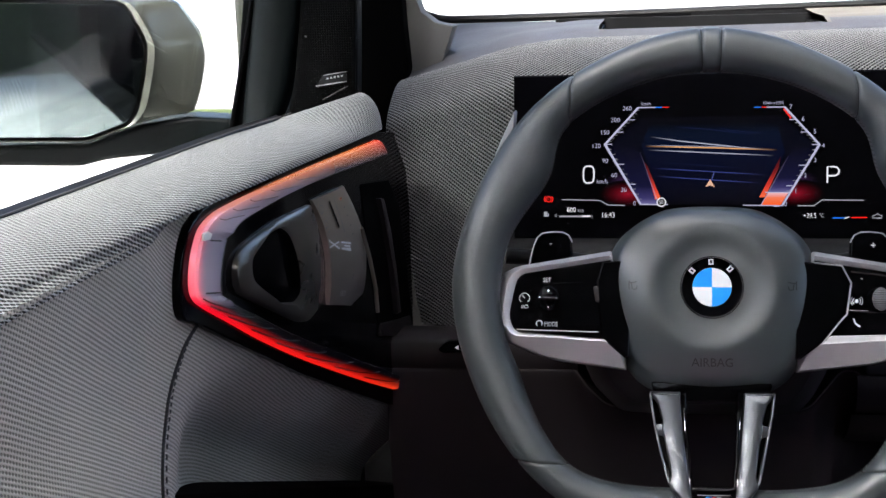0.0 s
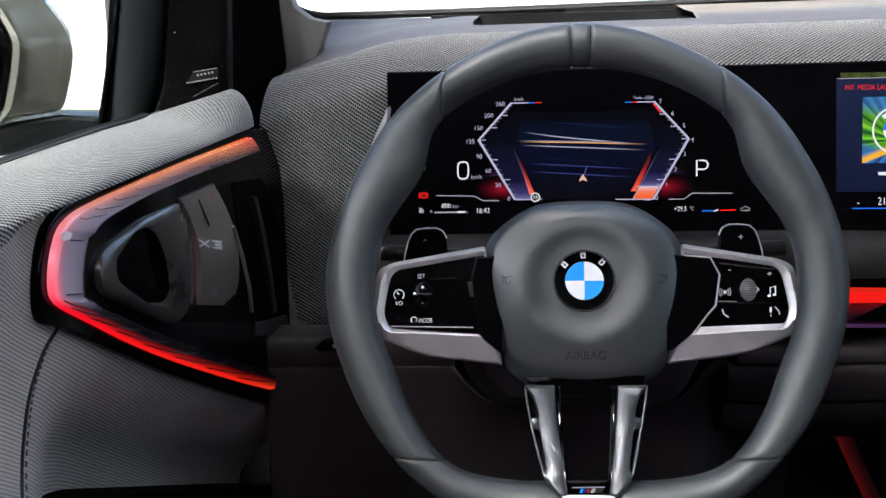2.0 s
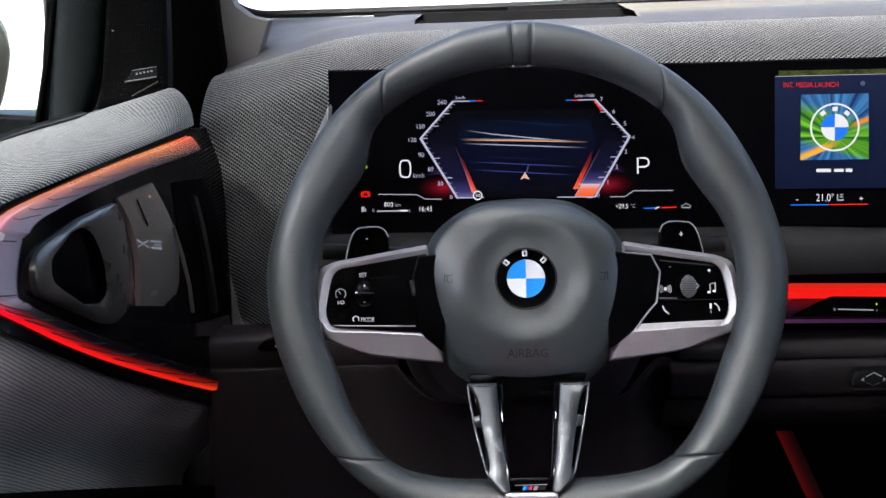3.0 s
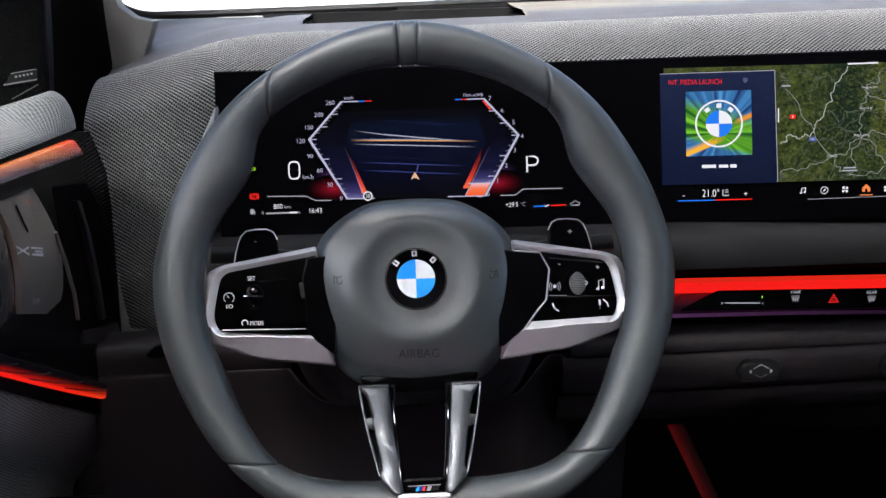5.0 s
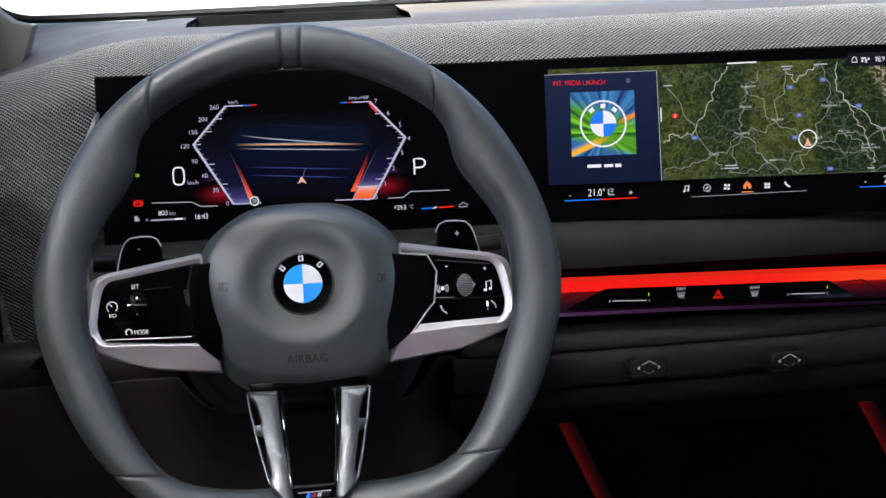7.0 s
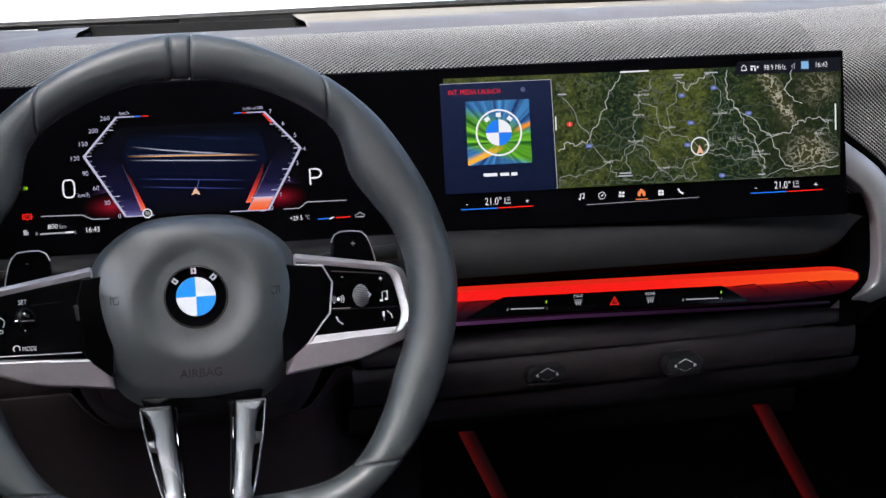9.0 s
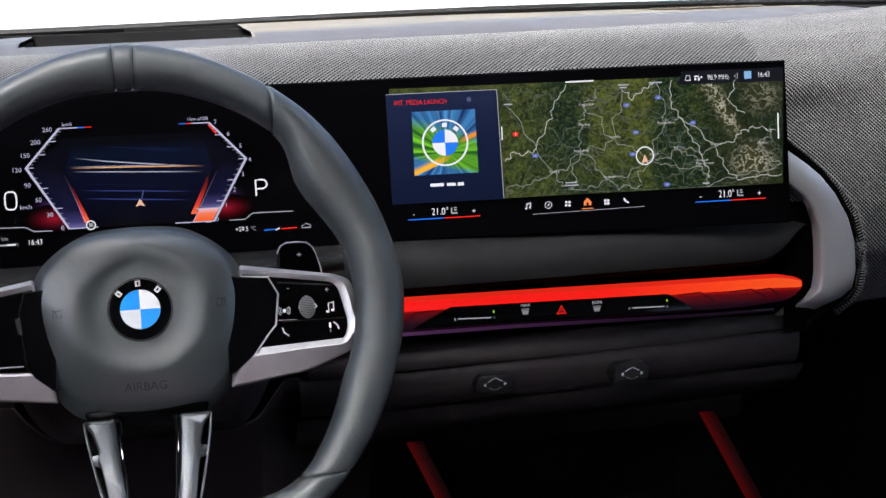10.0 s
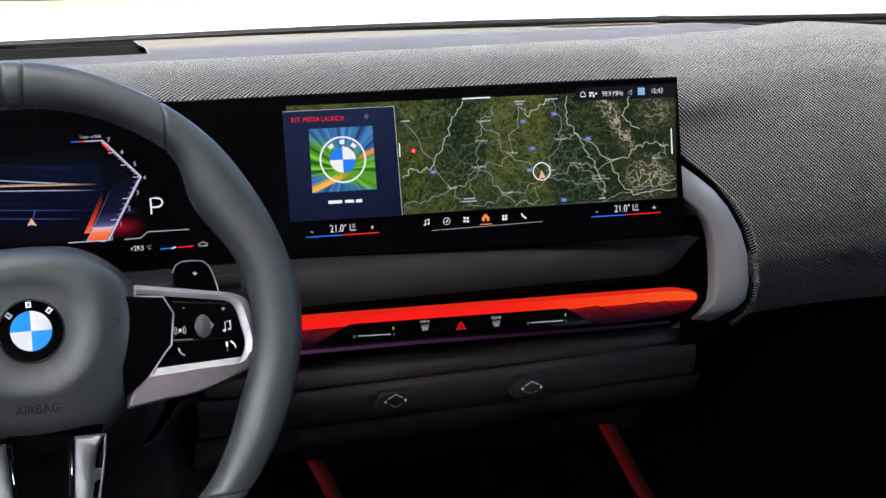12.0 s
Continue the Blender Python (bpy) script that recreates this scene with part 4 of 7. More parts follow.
part("limit_sign", slab([p[:2] for p in disc(0.0029, 0, 20, -0.0333, -0.0412)], S2, S2 + 0.0001), SCREEN, cluster, "", 0)
letters("limit_number", "50", 0.0028, -0.0333, -0.0412, S3, WHITE, cluster, squeeze=0.85)
EMBER = ramp_glow("ember", [(0.0, (1.0, 0.16, 0.06)), (0.25, (0.75, 0.05, 0.03)), (0.6, (0.20, 0.012, 0.012)), (1.0, (0.008, 0.0, 0.004))], "Y", 1.0)
THIN_LINE = ramp_glow("thin violet line", [(0.0, (0.50, 0.42, 0.60)), (0.5, (0.14, 0.11, 0.20)), (1.0, (0.01, 0.01, 0.03))], "Y", 1.0)
part("ember_streak", slab([(-0.0472, -0.0080), (-0.0380, -0.0390), (-0.0335, -0.0390), (-0.0440, -0.0130)], S1, S1 + 0.0002), EMBER, cluster, "", 0)
part("ember_streak", slab([(0.0588, -0.0055), (0.0424, -0.0376), (0.0468, -0.0376), (0.0572, -0.0150)], S1, S1 + 0.0002), EMBER, cluster, "", 0)
part("ember_line", ribbon([(-0.0499, -0.0023), (-0.0368, -0.0390)], 0.0005, S2), THIN_LINE, cluster, "", 0)
part("ember_line", ribbon([(0.0645, -0.0056), (0.0440, -0.0436)], 0.0006, S2), THIN_LINE, cluster, "", 0)
part("ember_line", ribbon([(0.0470, -0.0337), (0.0662, -0.0339)], 0.0006, S3), LINE, cluster, "", 0)
REV = ramp_glow("rev segment", [(0.0, (1.0, 0.12, 0.02)), (0.6, (1.0, 0.22, 0.10)), (1.0, (0.9, 0.55, 0.6))], "Y", 1.0)
part("rev_segment", slab([(0.0442, -0.0436), (0.0590, -0.0438), (0.0646, -0.0341), (0.0488, -0.0339)], S1, S2), REV, cluster, "orange rev segment", 0)
part("rev_redline", ribbon([(0.0606, 0.0316), (0.0664, 0.0240)], 0.0015, S1), RED, cluster, "", 0)
HAZE, VIOLET_HAZE = spot_glow("red haze", (0.30, 0.007, 0.022)), spot_glow("violet haze", (0.055, 0.022, 0.085))
for s, u in ((-1, -0.0570), (1, 0.0670)):
    part("red_haze", slab([(u + 0.024 * math.cos(a) + s * 0.003, -0.0345 + 0.0110 * math.sin(a)) for a in np.linspace(0, 2 * math.pi, 41)[:-1]], 0.0001, 0.00015), HAZE, cluster, "", 0)
    part("violet_haze", slab([(u + s * 0.006 + 0.016 * math.cos(a), -0.0245 + 0.0090 * math.sin(a)) for a in np.linspace(0, 2 * math.pi, 41)[:-1]], 0.0000, 0.00006), VIOLET_HAZE, cluster, "", 0)
part("trim_bar", ribbon([(0.0985, -0.0540), (0.1075, -0.0538)], 0.0009, S2), BLUE, cluster, "", 0)
part("trim_bar", ribbon([(0.1075, -0.0544), (0.1110, -0.0530)], 0.0010, S2), WHITE, cluster, "", 0)
part("trim_bar", ribbon([(0.1125, -0.0537), (0.1245, -0.0535)], 0.0009, S2), RED, cluster, "", 0)
part("car_symbol", ribbon([(0.1285, -0.0540), (0.1285, -0.0525), (0.1305, -0.0518), (0.1320, -0.0505), (0.1340, -0.0518), (0.1355, -0.0522), (0.1352, -0.0540)], 0.0005, S2, closed=True), DIM, cluster, "", 0)

# map screen
m, nt, b = nodes_of("satellite map")
big, mid, fine_n = speckle(nt, 20, 5, 0.65), speckle(nt, 110, 8, 0.85), speckle(nt, 420, 6, 0.9)
tc = nt.nodes.new("ShaderNodeTexCoord")
sp = nt.nodes.new("ShaderNodeSeparateXYZ")
link(nt, tc.outputs["Object"], sp.inputs[0])
middle = calc(nt, "MULTIPLY", ranged(nt, sp.outputs["X"], 0.158, 0.178, 0, 1), ranged(nt, sp.outputs["X"], 0.215, 0.228, 1, 0))
middle = calc(nt, "MULTIPLY", middle, ranged(nt, sp.outputs["Y"], -0.035, 0.010, 0.3, 1))
west = ranged(nt, sp.outputs["X"], 0.118, 0.140, 0.65, 0)
plain = calc(nt, "ADD", calc(nt, "MAXIMUM", middle, west), ranged(nt, big, 0.35, 0.65, -0.35, 0.40))
field = blend(nt, ranged(nt, plain, 0.0, 1.0, 0, 1), (0.008, 0.024, 0.013), (0.095, 0.112, 0.022))
field = blend(nt, ranged(nt, mid, 0.42, 0.58, 0.9, 0), field, (0.003, 0.010, 0.005))
field = blend(nt, ranged(nt, fine_n, 0.52, 0.64, 0, 0.8), field, (0.17, 0.19, 0.065))
field = blend(nt, ranged(nt, fine_n, 0.38, 0.48, 0.95, 0), field, (0.002, 0.006, 0.003))
ridge_x = calc(nt, "SUBTRACT", sp.outputs["X"], calc(nt, "ADD", calc(nt, "MULTIPLY", sp.outputs["Y"], -0.56), 0.2957))
chain = calc(nt, "MULTIPLY", ranged(nt, calc(nt, "ABSOLUTE", ridge_x), 0.001, 0.011, 1, 0), ranged(nt, sp.outputs["Y"], 0.000, 0.014, 0, 1))


def upland(x, y, rx, ry):
    """A soft round patch of high ground on the map."""
    dx, dy = calc(nt, "DIVIDE", calc(nt, "SUBTRACT", sp.outputs["X"], x), rx), calc(nt, "DIVIDE", calc(nt, "SUBTRACT", sp.outputs["Y"], y), ry)
    return ranged(nt, calc(nt, "SQRT", calc(nt, "ADD", calc(nt, "MULTIPLY", dx, dx), calc(nt, "MULTIPLY", dy, dy))), 0.25, 1.0, 1, 0)


massif = calc(nt, "MAXIMUM", chain, calc(nt, "MAXIMUM", upland(0.3055, -0.0175, 0.024, 0.021), calc(nt, "MULTIPLY", upland(0.314, 0.036, 0.022, 0.020), 0.45)))
folds = ranged(nt, calc(nt, "ABSOLUTE", calc(nt, "SUBTRACT", speckle(nt, 120, 5, 0.62), 0.5)), 0.0, 0.034, 1, 0)
snow = calc(nt, "MULTIPLY", massif, folds)
east = ranged(nt, sp.outputs["X"], 0.255, 0.280, 0, 1)
field = blend(nt, calc(nt, "MULTIPLY", east, 0.55), field, (0.012, 0.016, 0.007))
field = blend(nt, calc(nt, "MULTIPLY", massif, 0.40), field, (0.085, 0.075, 0.030))
field = blend(nt, calc(nt, "MINIMUM", snow, 0.85), field, (0.52, 0.49, 0.38))
b.inputs["Base Color"].default_value = (0.002, 0.002, 0.002, 1)
b.inputs["Specular IOR Level"].default_value = 0.1
b.inputs["Roughness"].default_value = 0.2
link(nt, field, b.inputs["Emission Color"])
b.inputs["Emission Strength"].default_value = GLOW * 1.15
MAP = m
part("map", slab([(0.003, 0.0525), (0.3335, 0.0545), (0.3310, -0.0375), (0.0045, -0.0400)], 0.0002, S0), MAP, centre, "satellite map with pale roads", 0)
DARKBAR = glow("dark status bar", (0.006, 0.007, 0.012))
part("status_bar", slab([(0.243, 0.0475), (0.247, 0.0582), (0.3335, 0.0590), (0.3330, 0.0475)], S0, S0 + 0.0001), DARKBAR, centre, "", 0)
TILE = ramp_glow("navy media tile", [(0.0, (0.004, 0.008, 0.030)), (0.5, (0.006, 0.011, 0.040)), (1.0, (0.011, 0.018, 0.055))], "Y", 1.0)
tile = part("media_tile", slab([(0.0017, 0.0480), (0.0920, 0.0490), (0.0945, -0.0398), (0.0032, -0.0404)], S0, S1), TILE, centre, "navy media tile with a cover picture", 0)
part("tile_rim", ribbon([(0.0017, 0.0480), (0.0920, 0.0490), (0.0945, -0.0398)], 0.0005, S1 + 0.0001), DIM, tile, "", 0)
letters("tile_heading", "INT. MEDIA LAUNCH", 0.0040, 0.0295, 0.0412, S2, RED, tile, squeeze=0.78, label="red heading on the media tile")
bars("title_bar", [(0.0402, -0.0260, 0.0112, 0.0026), (0.0518, -0.0260, 0.0074, 0.0024), (0.0596, -0.0260, 0.0050, 0.0026)], WHITE, tile, S2)
part("tile_symbol", slab([p[:2] for p in disc(0.0020, 0, 12, 0.0690, 0.0418)], S1, S1 + 0.0001), glow("faint blue grey", (0.08, 0.10, 0.2)), tile, "", 0)
m, nt, b = nodes_of("cover picture")
tc = nt.nodes.new("ShaderNodeTexCoord")
sp = nt.nodes.new("ShaderNodeSeparateXYZ")
link(nt, tc.outputs["Generated"], sp.inputs[0])
dx, dy = calc(nt, "SUBTRACT", sp.outputs["X"], 0.5), calc(nt, "SUBTRACT", sp.outputs["Y"], 0.35)
ang = calc(nt, "ARCTAN2", dy, dx)
wv = nt.nodes.new("ShaderNodeTexNoise")
wv.noise_dimensions = "1D"
wv.inputs["Scale"].default_value, wv.inputs["Detail"].default_value = 5.0, 4
link(nt, ang, wv.inputs["W"])
rays = ranged(nt, wv.outputs["Fac"], 0.35, 0.7, 0, 1)
pic = blend(nt, rays, (0.003, 0.020, 0.11), (0.06, 0.28, 0.60))
diag = calc(nt, "ADD", sp.outputs["Y"], calc(nt, "MULTIPLY", sp.outputs["X"], 0.30))
greenish = blend(nt, rays, (0.008, 0.09, 0.008), (0.16, 0.52, 0.02))
inband = calc(nt, "MULTIPLY", ranged(nt, diag, 0.24, 0.34, 0, 1), ranged(nt, diag, 0.74, 0.92, 1, 0))
pic = blend(nt, inband, pic, greenish)
slope = calc(nt, "SUBTRACT", sp.outputs["Y"], calc(nt, "MULTIPLY", sp.outputs["X"], 0.42))
low_o = calc(nt, "MULTIPLY", ranged(nt, slope, -0.02, 0.0, 0, 1), ranged(nt, slope, 0.05, 0.12, 1, 0))
pic = blend(nt, calc(nt, "MULTIPLY", low_o, ranged(nt, sp.outputs["X"], 0.35, 0.6, 1, 0)), pic, (0.85, 0.42, 0.03))
right_o = calc(nt, "MULTIPLY", ranged(nt, slope, 0.15, 0.18, 0, 1), ranged(nt, slope, 0.22, 0.26, 1, 0))
pic = blend(nt, calc(nt, "MULTIPLY", right_o, ranged(nt, sp.outputs["X"], 0.72, 0.85, 0, 1)), pic, (0.75, 0.25, 0.02))
b.inputs["Base Color"].default_value = (0.002, 0.002, 0.002, 1)
b.inputs["Specular IOR Level"].default_value = 0.1
link(nt, pic, b.inputs["Emission Color"])
b.inputs["Emission Strength"].default_value = GLOW * 1.2
cover = part("cover_picture", slab([(0.0220, 0.0335), (0.0735, 0.0340), (0.0745, -0.0173), (0.0223, -0.0179)], S1, S1 + 0.0002), m, tile, "cover picture with blue and green streaks", 0)


def roundel(parent, u, v, r, w, blue, white, kind):
    """Blue and white quartered disc."""
    for k in range(4):
        a0 = k * math.pi / 2
        pts = [(u, v)] + [(u + r * math.cos(a), v + r * math.sin(a)) for a in np.linspace(a0, a0 + math.pi / 2, 10)]
        part(kind, slab(pts, w, w + 0.0002), white if k % 2 == 0 else blue, parent, "", 0)


roundel(tile, 0.0482, 0.0078, 0.0105, S2, BLUE, WHITE, "badge_quarter")
part("badge_ring", ribbon([(0.0482 + 0.0182 * math.cos(a), 0.0078 + 0.0182 * math.sin(a)) for a in np.linspace(0, 2 * math.pi, 40)[:-1]], 0.0014, S2, closed=True), WHITE, tile, "", 0)
for a in (130, 90, 50):
    c, s_ = math.cos(radians(a)), math.sin(radians(a))
    q = (0.0482 + 0.0143 * c, 0.0078 + 0.0143 * s_)
    part("badge_mark", ribbon([(q[0] + s_ * 0.0020, q[1] - c * 0.0020), (q[0] - s_ * 0.0020, q[1] + c * 0.0020)], 0.0034, S2), WHITE, tile, "", 0)

rng = random.Random(7)
ROAD = glow("pale road", (0.34, 0.36, 0.33))
TOWN = glow("town lettering", (0.60, 0.60, 0.60))
THIN = glow("thin road", (0.10, 0.12, 0.10))


def meander(p, q, n, wob):
    """A winding line from p to q."""
    pts, n = [], n * 3
    span = max(1e-4, math.hypot(q[0] - p[0], q[1] - p[1]))
    waves = [(rng.uniform(3, 7), rng.uniform(0, 6), 1.0), (rng.uniform(9, 16), rng.uniform(0, 6), 0.55), (rng.uniform(22, 38), rng.uniform(0, 6), 0.28)]
    for i in range(n + 1):
        t = i / n
        k = wob * math.sin(math.pi * t)
        bend = sum(math.sin(t * f + ph) * a for f, ph, a in waves) * k
        u, v = p[0] + (q[0] - p[0]) * t - (q[1] - p[1]) / span * bend, p[1] + (q[1] - p[1]) * t + (q[0] - p[0]) / span * bend
        pts.append((min(0.3305, max(0.0965, u)), min(0.0515, max(-0.0375, v))))
    return pts


TOWNS = [(0.163, 0.032), (0.162, 0.016), (0.160, -0.005), (0.188, 0.005), (0.217, -0.014), (0.231, 0.015), (0.243, -0.006), (0.274, -0.005), (0.262, -0.021), (0.182, -0.028), (0.137, -0.020), (0.151, -0.035), (0.225, 0.050), (0.196, 0.045), (0.322, 0.006), (0.312, -0.005), (0.265, -0.038), (0.101, 0.034), (0.096, -0.032), (0.243, 0.021), (0.330, -0.021), (0.205, -0.037), (0.174, 0.046), (0.130, 0.043)]
PALE_ROAD = glow("pale border", (0.55, 0.56, 0.52))
for a, bnd in ((0, 1), (1, 2), (2, 10), (10, 11), (2, 9), (9, 4), (4, 3), (4, 5), (4, 6), (4, 8), (4, 21), (3, 13), (3, 2), (5, 12), (5, 19), (6, 8), (8, 16), (11, 9), (9, 21), (14, 15), (15, 20), (10, 17), (0, 22), (18, 10), (2, 11), (3, 0), (16, 20), (6, 7)):
    part("road", ribbon(meander(TOWNS[a], TOWNS[bnd], 9, 0.0032), 0.00040, S1 - 0.0002), ROAD, centre, "", 0)
for pts in ([(0.149, 0.051), (0.1378, 0.0314), (0.132, 0.0188), (0.1222, -0.0007), (0.1128, -0.0046), (0.1027, -0.0026), (0.0966, -0.0095)], [(0.238, 0.052), (0.236, 0.036), (0.243, 0.021), (0.254, 0.004), (0.262, -0.012), (0.268, -0.030)], [(0.243, 0.021), (0.258, 0.012), (0.274, -0.004), (0.290, -0.001), (0.296, 0.008), (0.306, 0.011), (0.322, 0.006)], [(0.274, -0.005), (0.280, -0.020), (0.292, -0.033), (0.330, -0.030)], [(0.196, 0.045), (0.204, 0.036), (0.214, 0.046), (0.225, 0.050)], [(0.292, 0.050), (0.285, 0.034), (0.300, 0.022)]):
    line_pts = []
    for p, q in zip(pts, pts[1:]):
        line_pts += meander(p, q, 5, 0.0016)[:-1]
    part("border_line", ribbon(line_pts + [pts[-1]], 0.00052, S1 - 0.0001), PALE_ROAD, centre, "", 0)
for _ in range(90):
    a = rng.choice(TOWNS)
    q = (min(0.33, max(0.097, a[0] + rng.uniform(-0.05, 0.05))), min(0.046, max(-0.037, a[1] + rng.uniform(-0.035, 0.035))))
    part("road", ribbon(meander(a, q, 7, 0.0045), 0.00030, S1 - 0.00025), THIN, centre, "", 0)
for body, u, v in (("Deggendorf", 0.1659, 0.0343), ("Straubing", 0.163, 0.0181), ("Regensburg", 0.1602, -0.0031), ("Landshut", 0.1888, 0.0071), ("Amberg", 0.1368, -0.0192), ("Ingolstadt", 0.1828, -0.0255), ("Munich", 0.2215, -0.0088), ("Bad Tölz", 0.2427, -0.004), ("Innsbruck", 0.2744, -0.0023), ("Garmisch-", 0.2626, -0.0152), ("Partenkirchen", 0.2646, -0.0178), ("Rosenheim", 0.2306, 0.0169), ("Bolzano", 0.3212, 0.0079), ("Merano", 0.3139, -0.0026)):
    letters("town_label", body, 0.0019, u, v, S1, TOWN, centre, squeeze=0.95)
for u, v, wd in ((0.151, -0.0290, 0.010), (0.151, -0.0312, 0.012), (0.197, 0.0490, 0.009), (0.197, 0.0468, 0.006), (0.2242, 0.0500, 0.011), (0.2647, -0.0345, 0.006), (0.101, 0.0366, 0.007)):
    bars("town_label", [(u, v, wd, 0.0011)], DIM, centre, S1)
BADGE = glow("blue road badge", (0.10, 0.15, 0.45))
for u, v in ((0.1217, -0.0058), (0.1993, 0.0324), (0.2261, 0.0376), (0.2063, 0.0098), (0.203, -0.008), (0.2548, 0.0158), (0.2313, -0.0341)):
    part("road_badge", slab(rounded([(u - 0.0026, v - 0.0017), (u + 0.0026, v - 0.0017), (u + 0.0026, v + 0.0017), (u - 0.0026, v + 0.0017)], 0.0014, 3), S1, S2), BADGE, centre, "", 0)
    bars("road_badge_mark", [(u, v, 0.0022, 0.0012)], DIM, centre, S3)
part("road_badge", slab(rounded([(0.1040, 0.0105), (0.1084, 0.0105), (0.1084, 0.0140), (0.1040, 0.0140)], 0.0012, 3), S1, S2), RED, centre, "", 0)
bars("road_badge_mark", [(0.1062, 0.0123, 0.0007, 0.0022)], WHITE, centre, S3)
part("position_ring", ribbon([(0.2133 + 0.0072 * math.cos(a), -0.0096 + 0.0072 * math.sin(a)) for a in np.linspace(0, 2 * math.pi, 30)[:-1]], 0.0009, S2, closed=True), WHITE, centre, "", 0)
part("position_arrow", slab([(0.2133, -0.0085), (0.2105, -0.0160), (0.2133, -0.0145), (0.2162, -0.0160)], S1, S2), glow("peach arrow", (0.95, 0.5, 0.35)), centre, "", 0)
letters("radio_readout", "98.9 MHz", 0.0042, 0.2775, 0.0527, S2, WHITE, centre, squeeze=0.78)
letters("clock", "16:43", 0.0042, 0.3165, 0.0535, S2, WHITE, centre, squeeze=0.82)
part("bell_symbol", ribbon([(0.2495, 0.0508), (0.2502, 0.0540), (0.2517, 0.0550), (0.2532, 0.0540), (0.2539, 0.0508)], 0.0005, S2, closed=True), WHITE, centre, "", 0)
bars("network_symbol", [(0.2590, 0.0538, 0.0040, 0.0012), (0.2580, 0.0515, 0.0016, 0.0020), (0.2610, 0.0515, 0.0014, 0.0026), (0.2632, 0.0530, 0.0014, 0.0016)], WHITE, centre, S2)
part("speaker_symbol", ribbon([(0.2912, 0.0528), (0.2940, 0.0550), (0.2940, 0.0508)], 0.0005, S2, closed=True), DIM, centre, "", 0)
bars("profile_symbol", [(0.3028, 0.0535, 0.0062, 0.0062)], glow("light blue", (0.25, 0.5, 0.8)), centre, S2)
bars("scroll_bar", [(0.3280, 0.0105, 0.0011, 0.0215)], WHITE, centre, S1)
bars("scroll_bar", [(0.0950, 0.0135, 0.0009, 0.0110)], WHITE, centre, S1)
part("grab_bar", ribbon([(0.149, 0.0529), (0.1725, 0.0533)], 0.0012, S1), WHITE, centre, "", 0)
for u0, u1, um, ut, up, v in ((0.0153, 0.0744, 0.0202, 0.0372, 0.0693, -0.0480), (0.2548, 0.3157, 0.2597, 0.2775, 0.3102, -0.0445)):
    part("temperature_bar", ribbon([(u0, v - 0.0053), ((u0 + u1) / 2, v - 0.0050)], 0.0008, S1), BLUE, centre, "", 0)
    part("temperature_bar", ribbon([((u0 + u1) / 2, v - 0.0050), (u1, v - 0.0046)], 0.0008, S1), RED, centre, "", 0)
    letters("temperature_readout", "21.0°", 0.0058, ut + 0.0045, v + 0.0006, S1, WHITE, centre, squeeze=0.8)
    letters("minus_key", "-", 0.0050, um, v - 0.0004, S1, WHITE, centre)
    letters("plus_key", "+", 0.0045, up, v - 0.0002, S1, WHITE, centre)
    bars("seat_symbol", [(ut + 0.0140, v + 0.0008, 0.0010, 0.0050), (ut + 0.0165, v - 0.0014, 0.0046, 0.0012), (ut + 0.0170, v + 0.0012, 0.0026, 0.0010), (ut + 0.0170, v + 0.0030, 0.0026, 0.0008)], DIM, centre, S1)
part("media_key", ribbon([(0.1132, -0.0485), (0.1132, -0.0448), (0.1162, -0.0442), (0.1162, -0.0478)], 0.0006, S1), WHITE, centre, "", 0)
bars("media_key", [(0.1126, -0.0486, 0.0016, 0.0012), (0.1156, -0.0479, 0.0016, 0.0012)], WHITE, centre, S1)
part("navigation_key", ribbon([(0.1311 + 0.0028 * math.cos(a), -0.0465 + 0.0028 * math.sin(a)) for a in np.linspace(0, 2 * math.pi, 18)[:-1]], 0.0005, S1, closed=True), WHITE, centre, "", 0)
part("navigation_key", ribbon([(0.1303, -0.0473), (0.1320, -0.0456)], 0.0009, S1), WHITE, centre, "", 0)
for k in range(4):
    a = k * math.pi / 2 + 0.5
    part("fan_key", slab([(0.1474 + rr * math.cos(a + da), -0.0462 + rr * math.sin(a + da)) for rr, da in ((0.0004, 0), (0.0026, -0.25), (0.0031, 0.3), (0.0022, 0.75))], S0, S1), WHITE, centre, "", 0)
part("home_key", slab([(0.1608, -0.0482), (0.1608, -0.0452), (0.1639, -0.0420), (0.1670, -0.0452), (0.1670, -0.0482), (0.1648, -0.0482), (0.1648, -0.0460), (0.1630, -0.0460), (0.1630, -0.0482)], S0, S1), AMBER, centre, "orange home symbol", 0)
bars("home_key", [(0.1639, -0.0508, 0.0100, 0.0008)], AMBER, centre, S1)
bars("apps_key", [(0.1788 + i * 0.0024, -0.0474 + j * 0.0024, 0.0019, 0.0019) for i in (0, 1) for j in (0, 1)], WHITE, centre, S1)
part("phone_key", ribbon([(0.1945, -0.0435), (0.1955, -0.0458), (0.1985, -0.0478)], 0.0013, S1), WHITE, centre, "", 0)
part("menu_line", ribbon([(0.1180, -0.0535), (0.2120, -0.0512)], 0.0004, S1), DIM, centre, "", 0)


# ---- steering wheel ----
th = radians(18.5)
WH = basis((0, 0, 0.95), (1, 0, 0), (0, math.sin(th), math.cos(th)), (0, -math.cos(th), math.sin(th)))
wheel = thing("steering_wheel", "black leather steering wheel with satin silver spokes", "steering wheel", WH)

